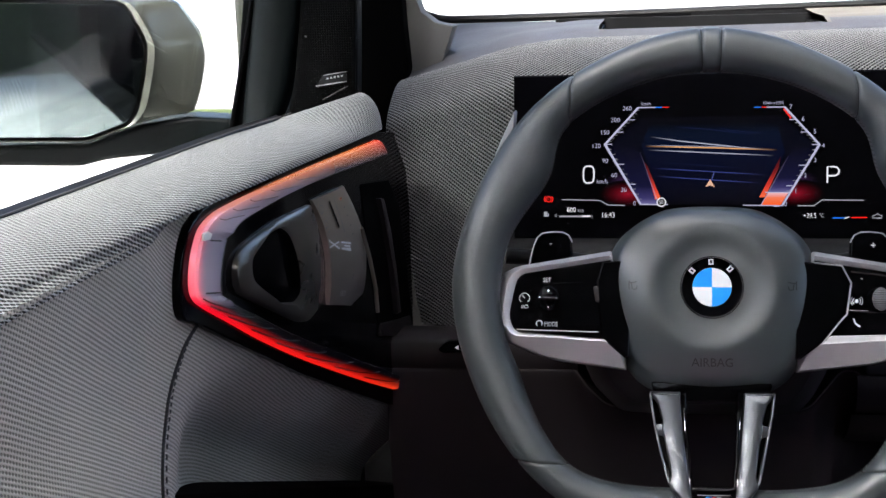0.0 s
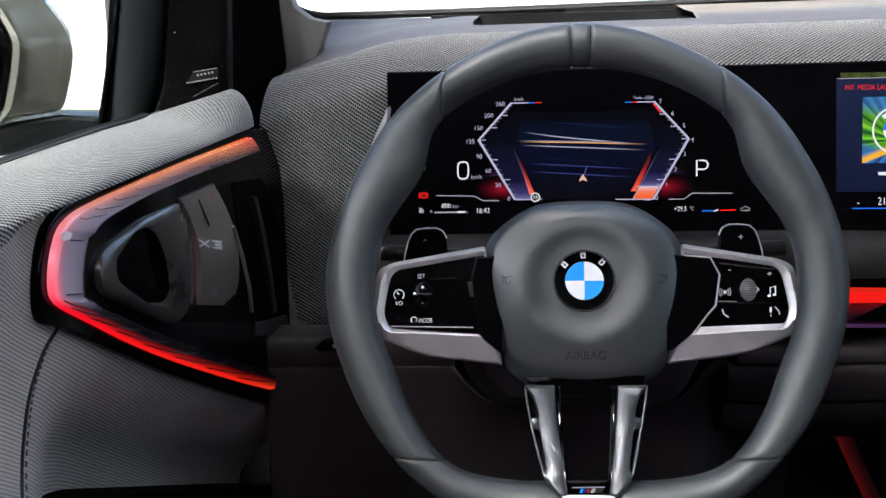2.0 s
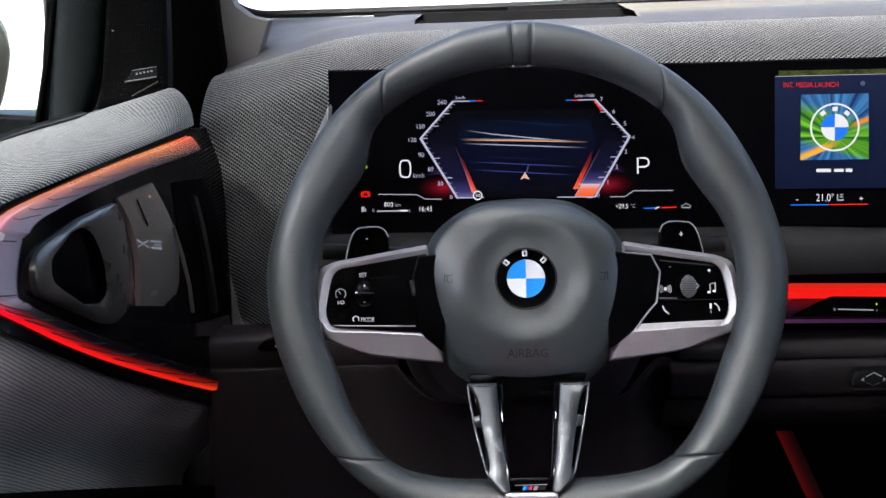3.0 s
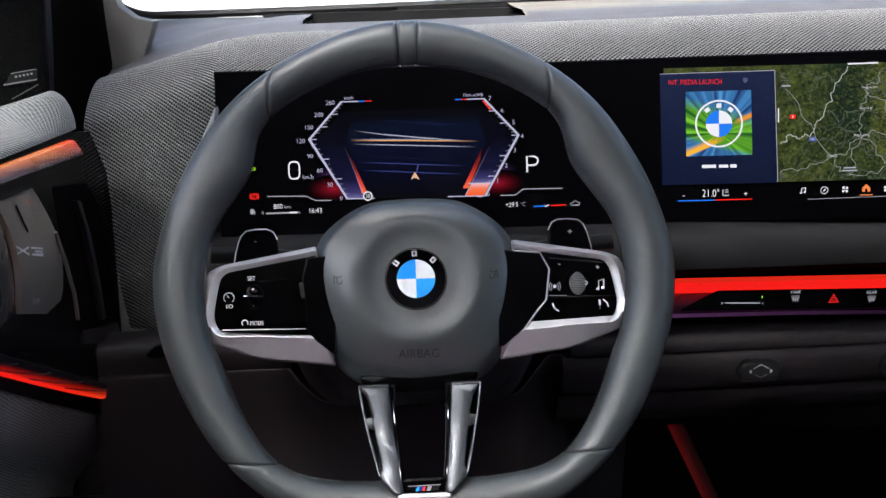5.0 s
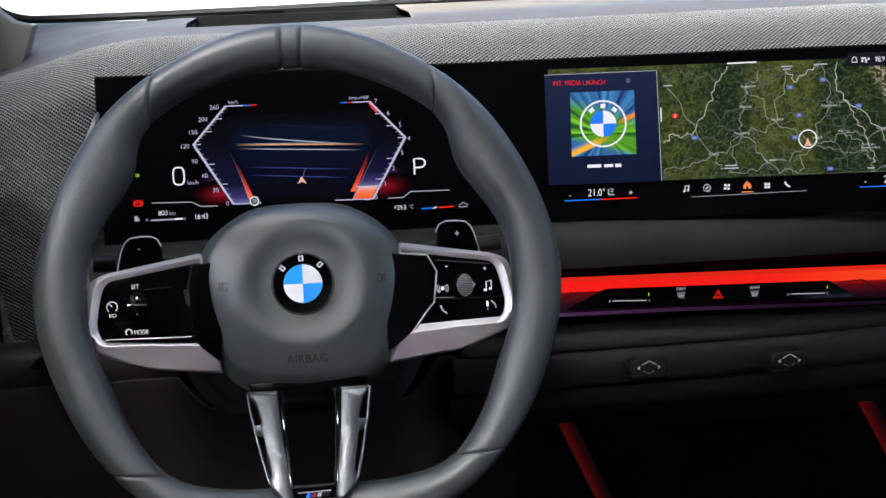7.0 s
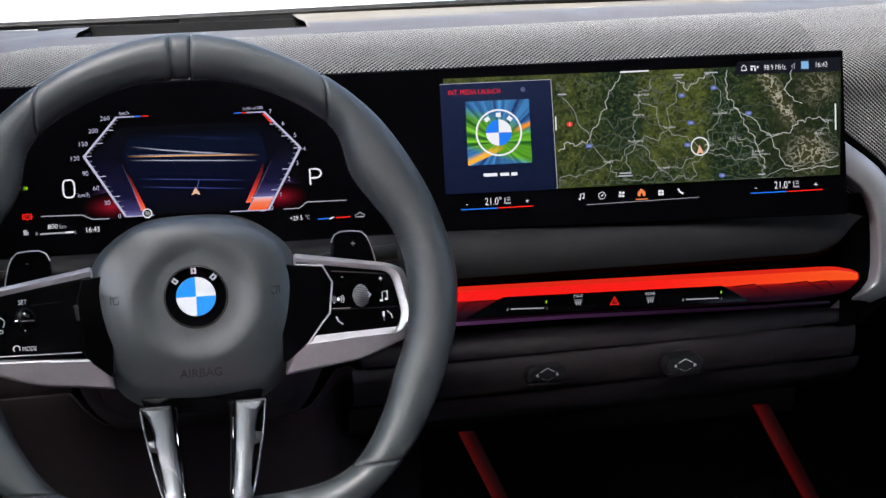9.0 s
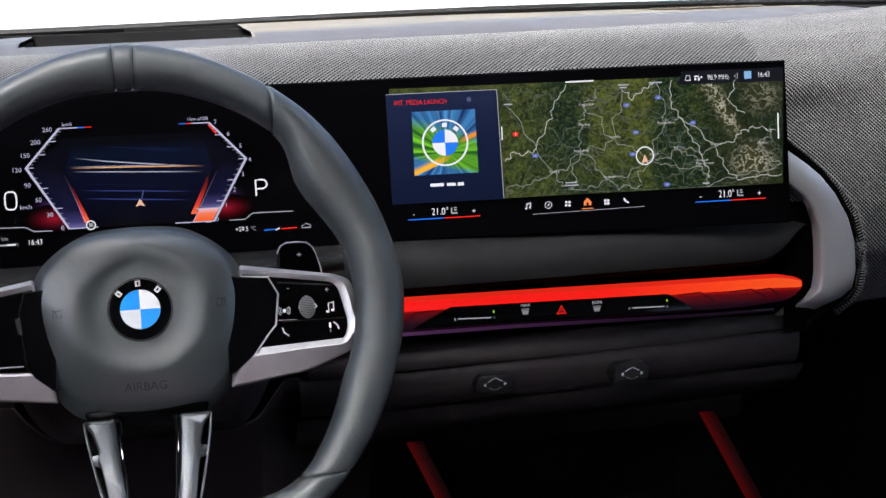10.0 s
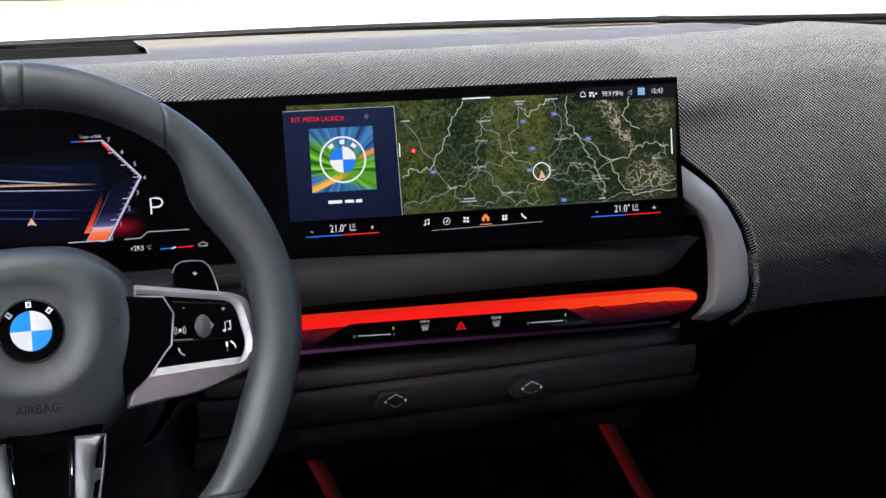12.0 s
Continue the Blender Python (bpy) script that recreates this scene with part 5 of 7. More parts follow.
# outer and inner radius of the rim by the angle from the top, in millimetres
OUTER = [(0, 183), (10, 181.5), (25, 178.5), (48, 178), (62, 176.5), (75, 177.5), (88, 180), (100, 179), (110, 177.5), (120, 178), (130, 179), (138, 179.5), (145, 179.5), (152, 178.5), (160, 175.5), (170, 172), (180, 171)]
INNER = [(0, 153), (20, 153.5), (35, 154), (40, 154), (46, 150), (51, 140.5), (57, 136), (65, 138.5), (73, 143.5), (80, 146), (95, 147), (108, 146.5), (113, 145), (121, 148), (131, 153), (139, 157), (145, 156.5), (149, 154), (157, 147.5), (168, 140), (180, 137)]


def smooth_knots(table, x, spread=3.0):
    return sum(knots(table, min(180.0, abs(x + d))) for d in np.linspace(-spread, spread, 5)) / 5 / 1000 * 1.011


def slant(a):
    """How far a cross-section leans: the seams run upright at the top of the rim and level at the bottom."""
    return knots([(0, 0.0), (6, 0.0), (36, 3.6), (60, 2.0), (85, 0.0), (110, 0.5), (136.7, 4.6), (160, 1.0), (180, 0.0)], a)


def rim_ring(deg, n=24, grow=0.0):
    ring = []
    for j in range(n):
        q = 2 * math.pi * j / n
        c, s = math.cos(q), math.sin(q)
        d = deg - slant(abs(deg)) * c * (1 if deg >= 0 else -1)
        a = min(180.0, abs(d))
        ro, ri = smooth_knots(OUTER, a) * 1.010, smooth_knots(INNER, a)
        mid, half = (ro + ri) / 2, (ro - ri) / 2 + grow
        deep = 0.0158 + grow
        rr = mid + half * math.copysign(abs(c) ** 0.92, c)
        w = 0.004 + deep * math.copysign(abs(s) ** 0.88, s)
        ring.append((rr * math.sin(radians(d)), rr * math.cos(radians(d)), w))
    return ring


# leather sections, puffed up towards the seams between them
sections = [(-2.3, 2.3, "rim_marker"), (2.3, 36.0, "rim_top"), (36.0, 136.7, "rim_grip"), (136.7, 223.3, "rim_bottom"), (-136.7, -36.0, "rim_grip"), (-36.0, -2.3, "rim_top")]
for a0, a1, nm in sections:
    steps = sorted({a0 + e for e in (0, 0.12, 0.3, 0.6, 1.0, 1.5)} | {a1 - e for e in (0, 0.12, 0.3, 0.6, 1.0, 1.5)} | {float(v) for v in np.linspace(a0 + 1.5, a1 - 1.5, max(2, int((a1 - a0) / 1.5)))})
    rings = []
    for d in steps:
        edge_d = min(d - a0, a1 - d)
        rings.append(rim_ring(d if d <= 180 else d - 360, grow=-0.0017 * (1 - min(1.0, edge_d / 1.0)) ** 2.2))
    part(nm, loops(rings), LEATHER, wheel, "", 80)
for d in (-136.7, -36.0, -2.3, 2.3, 36.0, 136.7):
    rings = [rim_ring(d - 0.22, grow=-0.0013), rim_ring(d + 0.22, grow=-0.0013)]
    part("rim_seam", loops(rings), SEAM, wheel, "", 80)

# hand stitching along the inside of the rim
st = bmesh.new()
d = -178.0
while d < 178.0:
    a = abs(d)
    if not (78 < a < 112 or a > 166):
        ri = smooth_knots(INNER, a) - 0.0001
        t = Vector((math.cos(radians(d)), -math.sin(radians(d)), 0))
        o = Vector((math.sin(radians(d)), math.cos(radians(d)), 0))
        p = o * ri + Vector((0, 0, 0.0050))
        tube([p - t * 0.0010 + Vector((0, 0, -0.0016)) + o * 0.0004, p, p + t * 0.0010 + Vector((0, 0, 0.0022)) + o * 0.0003], 0.00052, 5, bm=st)
    d += 1.05
stitch = part("stitching", st, THREAD, wheel, "fine dark hand stitching")
tagged(stitch, kind="stuff")

# airbag cover
hub_half = [(0.0, 60.3), (23, 59.2), (34.5, 57.0), (50, 49.0), (64.8, 36.8), (71.8, 23.5), (72.8, 7.3), (68.5, -17), (61.4, -50), (57, -59.5), (48.5, -68), (35, -74.3), (0, -77.5)]
face_half = [(0.0, 54.5), (20, 53.2), (31, 51), (46, 44), (58.5, 33), (65, 20), (66, 7), (63.6, -10), (58.8, -37), (55, -47), (46, -57), (27, -62.6), (0, -64.2)]


def by_angle(half, n=120):
    """A half outline in millimetres, mirrored, rounded and read off at even angles round the centre."""
    pts = [(x / 1000, y / 1000) for x, y in half] + [(-x / 1000, y / 1000) for x, y in half[-2:0:-1]]
    pts = sorted((math.atan2(y, x), math.hypot(x, y)) for x, y in resample(rounded(pts, 0.009, 5), 300))
    ang, rad = [a for a, _ in pts], [r for _, r in pts]
    return [(float(np.interp(a, ang, rad, period=2 * math.pi)) * math.cos(a), float(np.interp(a, ang, rad, period=2 * math.pi)) * math.sin(a)) for a in np.linspace(-math.pi, math.pi, n + 1)[:-1]]


hub_out, hub_face = by_angle(hub_half), by_angle(face_half)
between = lambda f: [(a[0] + (b[0] - a[0]) * f, a[1] + (b[1] - a[1]) * f) for a, b in zip(hub_out, hub_face)]
rings = [[(x, y, w) for x, y in between(f)] for f, w in ((0.0, -0.030), (0.0, -0.006), (0.06, -0.0040), (0.20, -0.0012), (0.55, 0.0040), (0.85, 0.0074), (1.0, 0.0086))]
# the face swells slightly and turns into a round dish about the badge
for f, w in ((0.10, 0.0096), (0.3, 0.0108), (0.6, 0.0122), (0.85, 0.0130), (1.0, 0.0132)):
    rings.append([(x * (1 - f) + 0.0445 * math.cos(math.atan2(y, x)) * f, y * (1 - f) + 0.0445 * math.sin(math.atan2(y, x)) * f, w) for x, y in hub_face])
for r, w in ((0.0425, 0.0130), (0.0405, 0.0126), (0.0385, 0.0121), (0.0360, 0.0113), (0.0335, 0.0104), (0.0310, 0.0096), (0.0285, 0.0090), (0.0255, 0.0086), (0.0226, 0.0084)):
    rings.append([(r * math.cos(math.atan2(y, x)), r * math.sin(math.atan2(y, x)), w) for x, y in hub_face])
crown = lambda x, y: 1.9 * y * y * ease(math.hypot(x, y) / 0.05) + 0.9 * x * x * ease(math.hypot(x, y) / 0.05)
rings = [[(x, y, w - crown(x, y) if w > -0.02 else w) for x, y, w in ring] for ring in rings]
hub = part("airbag_cover", loops(rings, True, True, True), HUB, wheel, "dark grey airbag cover with embossed lettering", 60)
EMBOSS = surface("embossed vinyl", (0.005, 0.005, 0.0055), 0.6, bump=0.0)
letters("embossed_word", "AIRBAG", 0.0058, 0.0003, -0.0522, 0.0120, EMBOSS, hub, depth=0.0007, squeeze=0.98, thin=-0.012)
for s in (-1, 1):
    horn = ribbon([(s * 0.0572, 0.0044), (s * 0.0572, -0.0018)], 0.0007, 0.0124)
    ribbon([(s * 0.0572, 0.0030), (s * 0.0540, 0.0030), (s * 0.0488, 0.0044)], 0.0007, 0.0124, horn)
    ribbon([(s * 0.0556, 0.0028), (s * 0.0550, -0.0016), (s * 0.0524, -0.0018), (s * 0.0510, 0.0016)], 0.0007, 0.0124, horn)
    part("horn_symbol", horn, EMBOSS, hub, "", 0)

for piece in hub.children:
    for v in piece.data.vertices:
        v.co.z -= crown(v.co.x, v.co.y)

# round badge: black ring, chrome rims, blue and white quarters
badge = part("badge", loops([disc(0.0219, 0.0052, 48), disc(0.0219, 0.0074, 48), disc(0.0216, 0.0080, 48), disc(0.0211, 0.0080, 48), disc(0.0208, 0.0076, 48)], True, True, True), GLOSS, wheel, "round black badge with blue and white quarters", 40)
badge.location.z = 0.0013
part("badge_rim", tube(disc(0.0209, 0.0080, 48), 0.00048, 6, True), CHROME, badge, "thin chrome rim")
part("badge_rim", tube(disc(0.0136, 0.0079, 40), 0.00022, 6, True), CHROME, badge, "thin chrome rim")
BLUE_E = surface("blue enamel", (0.02, 0.30, 0.88), 0.15, coat=0.6, bump=0.0, vary=0.05)
WHITE_E = surface("white enamel", (0.75, 0.76, 0.78), 0.15, coat=0.6, bump=0.0, vary=0.04)
for k in range(4):
    pts = [(0, 0)] + [(0.0134 * math.cos(a), 0.0134 * math.sin(a)) for a in np.linspace(k * math.pi / 2, (k + 1) * math.pi / 2, 10)]
    part("badge_quarter", slab(pts, 0.0070, 0.0081), WHITE_E if k % 2 == 0 else BLUE_E, badge, "", 0)
for a in (140, 92, 46):
    c, s = math.cos(radians(a)), math.sin(radians(a))
    q = Vector((0.0178 * c, 0.0178 * s))
    t = Vector((s, -c)) * 0.0028
    part("badge_mark", ribbon([q - t * 0.62, q + t * 0.62], 0.0040, 0.0079), SILVER, badge, "", 0)
    part("badge_mark", ribbon([q - t * 0.2, q + t * 0.2], 0.0022, 0.0081), GLOSS, badge, "", 0)

# side spokes: silver frame, black key panel, keys
outer_l = [(-0.0700, 0.0272), (-0.1370, 0.0160), (-0.1475, 0.0112), (-0.1500, 0.0020), (-0.1538, -0.0230), (-0.1482, -0.0378), (-0.1143, -0.0513), (-0.0590, -0.0580), (-0.0600, -0.0200)]
panel_l = [(-0.0700, 0.0200), (-0.1325, 0.0100), (-0.1370, 0.0060), (-0.1392, -0.0015), (-0.1428, -0.0214), (-0.1388, -0.0322), (-0.1000, -0.0352), (-0.0690, -0.0372), (-0.0660, -0.0100)]
RIDGE = [0.60, 0.58, 0.58, 0.56, 0.56, 0.66, 0.90, 0.92, 0.8]


def spoke(s):
    flip = lambda poly: [(s * -x, y) for x, y in poly]
    o = rounded(flip(outer_l), [0.002, 0.010, 0.006, 0.008, 0.010, 0.010, 0.012, 0.001, 0.001])
    i = rounded(flip(panel_l), [0.001, 0.004, 0.003, 0.004, 0.005, 0.005, 0.001, 0.001, 0.001])
    crest_f = [RIDGE[k // 6] for k in range(len(o))]
    mix = lambda g: [(a[0] + (b[0] - a[0]) * g(f), a[1] + (b[1] - a[1]) * g(f)) for a, b, f in zip(o, i, crest_f)]
    rings = []
    for g, w in ((lambda f: 0.0, -0.018), (lambda f: 0.0, -0.0075), (lambda f: 0.06, -0.0042), (lambda f: 0.14, -0.0026), (lambda f: f - 0.05, 0.0040), (lambda f: f, 0.0049), (lambda f: f + 0.06, 0.0048), (lambda f: 0.97, 0.0026), (lambda f: 1.0, 0.0012)):
        rings.append([(x, y, w) for x, y in mix(g)])
    sp_ob = part("spoke", loops(rings, True, True, True), SILVER, wheel, "satin silver spoke with black multifunction keys", 22)
    pad = part("key_panel", slab([(x, y) for x, y in inset(i, 0.0004)], 0.0, 0.0034, 0.0006), GLOSS, sp_ob, "glossy black key panel", 22)
    if s > 0:
        block = [(0.0560, 0.0195), (0.0700, 0.0180), (0.0885, 0.0160), (0.0945, 0.0038), (0.0912, -0.0180), (0.0855, -0.0240), (0.0750, -0.0376), (0.0600, -0.0490), (0.0570, -0.0490)]
    else:
        block = [(0.0560, 0.0195), (0.0760, 0.0180), (0.0800, 0.0040), (0.0770, -0.0340), (0.0720, -0.0400), (0.0600, -0.0500), (0.0570, -0.0490)]
    part("spoke_bridge", slab([(s * x, y) for x, y in block], -0.02, 0.0052, 0.0012), GLOSS, sp_ob, "glossy black bridge to the airbag cover", 22)
    return pad


pad_l, pad_r = spoke(-1), spoke(1)
K = 0.0040
letters("key_word", "SET", 0.0031, -0.1153, 0.0050, K, PRINT, pad_l, squeeze=0.80)
letters("key_word", "MODE", 0.0031, -0.1122, -0.0266, K, PRINT, pad_l, squeeze=0.76)
part("cruise_symbol", ribbon([(-0.1312 + 0.0036 * math.cos(a), -0.0082 + 0.0036 * math.sin(a)) for a in np.linspace(-0.9, math.pi + 0.9, 16)], 0.0005, K), PRINT, pad_l, "", 0)
part("cruise_symbol", ribbon([(-0.1312, -0.0082), (-0.1328, -0.0060)], 0.0005, K), PRINT, pad_l, "", 0)
letters("key_word", "I/O", 0.0026, -0.1310, -0.0142, K, PRINT, pad_l)
part("cruise_symbol", ribbon([(-0.1205 + 0.0021 * math.cos(a), -0.0262 + 0.0021 * math.sin(a)) for a in np.linspace(-0.6, math.pi + 0.9, 12)], 0.0006, K), PRINT, pad_l, "", 0)
roller = [[(-0.1140 + 0.0075 * math.cos(a) * k, -0.0080 + 0.0098 * math.sin(a) * k, 0.0030 + w) for a in np.linspace(0, 2 * math.pi, 24)[:-1]] for k, w in ((1.0, 0.0), (0.96, 0.002), (0.75, 0.0032), (0.3, 0.0036))]
rocker = part("rocker_key", loops(roller, True, False, True), GLOSS, pad_l, "oval black speed rocker key", 50)
part("rocker_bar", tube([(-0.1205, -0.0076, 0.0064), (-0.1140, -0.0080, 0.0072), (-0.1075, -0.0082, 0.0064)], 0.0008, 6), CHROME, rocker)
letters("rocker_mark", "+", 0.0030, -0.1140, -0.0030, 0.0072, PRINT, rocker)
letters("rocker_mark", "-", 0.0030, -0.1140, -0.0140, 0.0072, PRINT, rocker)
letters("rocker_mark", "-", 0.0030, -0.1150, 0.0006, K, PRINT, pad_l)
part("split_line", ribbon([(-0.1365, -0.0306), (-0.0785, -0.0318)], 0.0007, K), SILVER, pad_l, "", 0)
part("split_line", ribbon([(-0.1100, 0.0025), (-0.0900, 0.0035)], 0.0003, K), BLACK, pad_l, "", 0)
part("side_key", slab(rounded([(-0.0826, 0.0003), (-0.0764, 0.0016), (-0.0754, -0.0107), (-0.0808, -0.0105)], 0.001), 0.003, 0.0050, 0.0006), SOFT, pad_l, "grey side key", 22)

letters("key_word", "-", 0.0046, 0.1017, 0.0078, K, PRINT, pad_r)
letters("key_word", "+", 0.0042, 0.1290, 0.0040, K, PRINT, pad_r)
knob_r = part("scroll_knob", loops([disc(0.0088, 0.002, 30, 0.1139, -0.0072), disc(0.0088, 0.0050, 30, 0.1139, -0.0072), disc(0.0080, 0.0060, 30, 0.1139, -0.0072)], True, True, True), GLOSS, pad_r, "round black scroll knob with a knurled roller", 40)
roll = []
for t in np.linspace(-1, 1, 15):
    roll.append([(0.1139 + 0.0060 * c * math.sqrt(max(0.03, 1 - t * t)), -0.0072 + 0.0080 * t, 0.0055 + 0.0038 * math.sqrt(max(0.02, 1 - t * t)) * s_) for c, s_ in [(math.cos(q), abs(math.sin(q))) for q in np.linspace(0, math.pi, 9)]])
part("scroll_roller", loops(roll, False), surface("grey rubber", (0.15, 0.15, 0.155), 0.32, bump=0.0), knob_r, "knurled dark grey roller", 20)
ridges = bmesh.new()
for t in np.linspace(-0.85, 0.85, 12):
    tube([(0.1139 + 0.0062 * math.cos(q) * math.sqrt(1 - t * t), -0.0072 + 0.0080 * t, 0.0055 + 0.0041 * math.sqrt(1 - t * t) * math.sin(q)) for q in np.linspace(0.2, math.pi - 0.2, 8)], 0.0002, 4, bm=ridges)
part("roller_ridges", ridges, BLACK, knob_r, "", 0)
part("arrow_mark", ribbon([(0.1188, -0.0054), (0.1204, -0.0072), (0.1188, -0.0090)], 0.0007, 0.0094), PRINT, knob_r, "", 0)
part("arrow_mark", ribbon([(0.1090, -0.0054), (0.1076, -0.0072), (0.1090, -0.0090)], 0.0006, 0.0094), PRINT_DIM, knob_r, "", 0)
part("assist_symbol", slab([p[:2] for p in disc(0.0013, 0, 12, 0.0980, -0.0085)], 0.0036, K), PRINT, pad_r, "", 0)
for r, a in ((0.0026, 0.9), (0.0040, 0.8)):
    for s in (0, math.pi):
        part("assist_symbol", ribbon([(0.0980 + r * math.cos(q + s), -0.0085 + r * math.sin(q + s)) for q in np.linspace(-a, a, 8)], 0.00045, K), PRINT, pad_r, "", 0)
part("note_symbol", ribbon([(0.1292, -0.0112), (0.1292, -0.0056), (0.1328, -0.0048), (0.1328, -0.0104)], 0.0006, K), PRINT, pad_r, "", 0)
bars("note_symbol", [(0.1284, -0.0114, 0.0022, 0.0016), (0.1320, -0.0106, 0.0022, 0.0016)], PRINT, pad_r, K)
part("phone_symbol", ribbon([(0.0958, -0.0205), (0.0968, -0.0238), (0.1000, -0.0262)], 0.0010, K), PRINT, pad_r, "", 0)
bars("voice_symbol", [(0.1292, -0.0212, 0.0015, 0.0038), (0.1292, -0.0250, 0.0005, 0.0020)], PRINT, pad_r, K)
part("voice_symbol", ribbon([(0.1318, -0.0190), (0.1345, -0.0215), (0.1352, -0.0245)], 0.0008, K), PRINT, pad_r, "", 0)
part("split_line", ribbon([(0.0945, 0.0118), (0.1330, 0.0072)], 0.0010, K), SOFT, pad_r, "", 0)
part("split_line", tube([(0.0700, 0.0178, 0.0048), (0.0884, 0.0158, 0.0050), (0.0945, 0.0038, 0.0050), (0.0912, -0.0180, 0.0050), (0.0857, -0.0240, 0.0050), (0.0752, -0.0374, 0.0048)], 0.0006, 6), SILVER, pad_r, "thin silver edge", 0)
part("split_line", ribbon([(0.0920, -0.0148), (0.1060, -0.0152)], 0.0005, K), PRINT_DIM, pad_r, "", 0)
part("key_trim", slab([(0.0800, -0.0328), (0.1376, -0.0308), (0.1352, -0.0352), (0.0762, -0.0380)], 0.002, 0.0048, 0.0006), SILVER, pad_r, "bright satin strip under the keys", 22)
part("split_line", ribbon([(0.0945, -0.0160), (0.1410, -0.0165)], 0.0004, K), SOFT, pad_r, "", 0)

# lower double spoke, its foot coming forward over the rim
def forward(bm):
    for v in bm.verts:
        v.co.z += 0.0175 * ease((-0.100 - v.co.y) / 0.038)
    return bm


def raised(pts, w):
    return [(x, y, w + 0.0175 * ease((-0.100 - y) / 0.038)) for x, y in pts]


SATIN_CHROME = surface("satin chrome", (0.088, 0.094, 0.102), 0.33, 0.85, grain=2000, bump=0.03, depth=0.0001, vary=0.05, rough_vary=0.04)
for s in (-1, 1):
    flip = lambda pts: [(s * x, y) for x, y in pts]
    band_in = [(0.0140, -0.1462), (0.0154, -0.1380), (0.0193, -0.1068), (0.0218, -0.0764), (0.0214, -0.0728)]
    band_out = [(0.0432, -0.0728), (0.0424, -0.0752), (0.0372, -0.0812), (0.0338, -0.0936), (0.0348, -0.0990), (0.0326, -0.1046), (0.0292, -0.1230), (0.0282, -0.1296), (0.0300, -0.1352), (0.0284, -0.1392), (0.0204, -0.1482), (0.0160, -0.1488)]
    lower_arm = part("lower_spoke", forward(slab(resample(rounded(flip(band_in + band_out), 0.0012, 3), 110), -0.012, 0.0070, 0.0022)), SATIN_CHROME, wheel, "satin silver lower spoke with two black cut-outs", 30)
    rail_out = [(0.0430, -0.0735), (0.0428, -0.0775), (0.0410, -0.0900), (0.0383, -0.1040), (0.0350, -0.1180), (0.0304, -0.1352)]
    rail_pts = rail_out + [(x - 0.0016, y) for x, y in rail_out[::-1]]
    part("outer_rail", forward(slab(resample(flip(rail_pts), 60), -0.010, 0.0062, 0.0005)), SATIN_CHROME, lower_arm, "", 30)
    part("spoke_strut", forward(slab(flip([(0.0340, -0.0950), (0.0400, -0.0962), (0.0388, -0.1022), (0.0330, -0.1040)]), -0.010, 0.0058, 0.0010)), SATIN_CHROME, lower_arm, "", 30)
    part("cut_out", forward(slab(flip([(0.0300, -0.0775), (0.0415, -0.0775), (0.0375, -0.1060), (0.0310, -0.1330), (0.0260, -0.1300)]), -0.011, -0.003)), GLOSS, lower_arm, "", 0)
for s in (-1, 1):
    inner_rail = [(s * 0.0218, -0.0740), (s * 0.0176, -0.0740), (s * 0.0172, -0.0860), (s * 0.0150, -0.1200), (s * 0.0128, -0.1400), (s * 0.0158, -0.1478), (s * 0.0176, -0.1400), (s * 0.0200, -0.0990)]
    rail = part("inner_rail", forward(slab(inner_rail, -0.014, 0.0036, 0.0010)), GLOSS, wheel, "glossy black inner side of the lower spoke", 30)
    part("rail_edge", tube(raised([(s * 0.0196, -0.0840), (s * 0.0180, -0.1040), (s * 0.0168, -0.1200), (s * 0.0160, -0.1320), (s * 0.0156, -0.1440)], 0.0040), 0.0005, 6), CHROME, rail)
insert_pts = resample(rounded([(-0.0160, -0.1368), (0.0160, -0.1368), (0.0166, -0.1480), (-0.0166, -0.1480)], [0.003, 0.003, 0.004, 0.004]), 60)
insert = part("spoke_insert", forward(slab(insert_pts, -0.012, 0.0040, 0.0012)), GLOSS, wheel, "glossy black base plate between the lower spokes", 30)
part("cross_bar", slab(rounded([(-0.0420, -0.0660), (0.0420, -0.0660), (0.0395, -0.0745), (0.0200, -0.0790), (-0.0200, -0.0790), (-0.0395, -0.0745)], 0.002), -0.020, -0.004, 0.001), GLOSS, wheel, "glossy black bar under the airbag cover", 30)
part("spoke_foot", forward(slab(resample(rounded([(-0.0188, -0.1472), (0.0188, -0.1472), (0.0180, -0.1528), (-0.0180, -0.1528)], 0.0022), 40), -0.01, 0.0066, 0.002)), SILVER, wheel, "", 30)
for u, mat in ((-0.0062, BLUE_E), (-0.0040, surface("dark blue enamel", (0.02, 0.05, 0.25), 0.2, bump=0.0)), (-0.0018, surface("red enamel", (0.6, 0.03, 0.03), 0.2, bump=0.0)), (0.0012, SILVER), (0.0042, SOFT), (0.0066, SOFT)):
    wd = 0.0020 if u < 0 else 0.0026
    part("stripe_badge", forward(slab([(u, -0.1458), (u + wd, -0.1458), (u + wd + 0.0012, -0.1430), (u + 0.0012, -0.1430)], 0.0040, 0.0050)), mat, insert, "", 0)
part("stripe_badge", tube(raised([(-0.0110, -0.1424), (0.0110, -0.1420)], 0.0046), 0.0003, 5), SILVER, insert, "", 0)

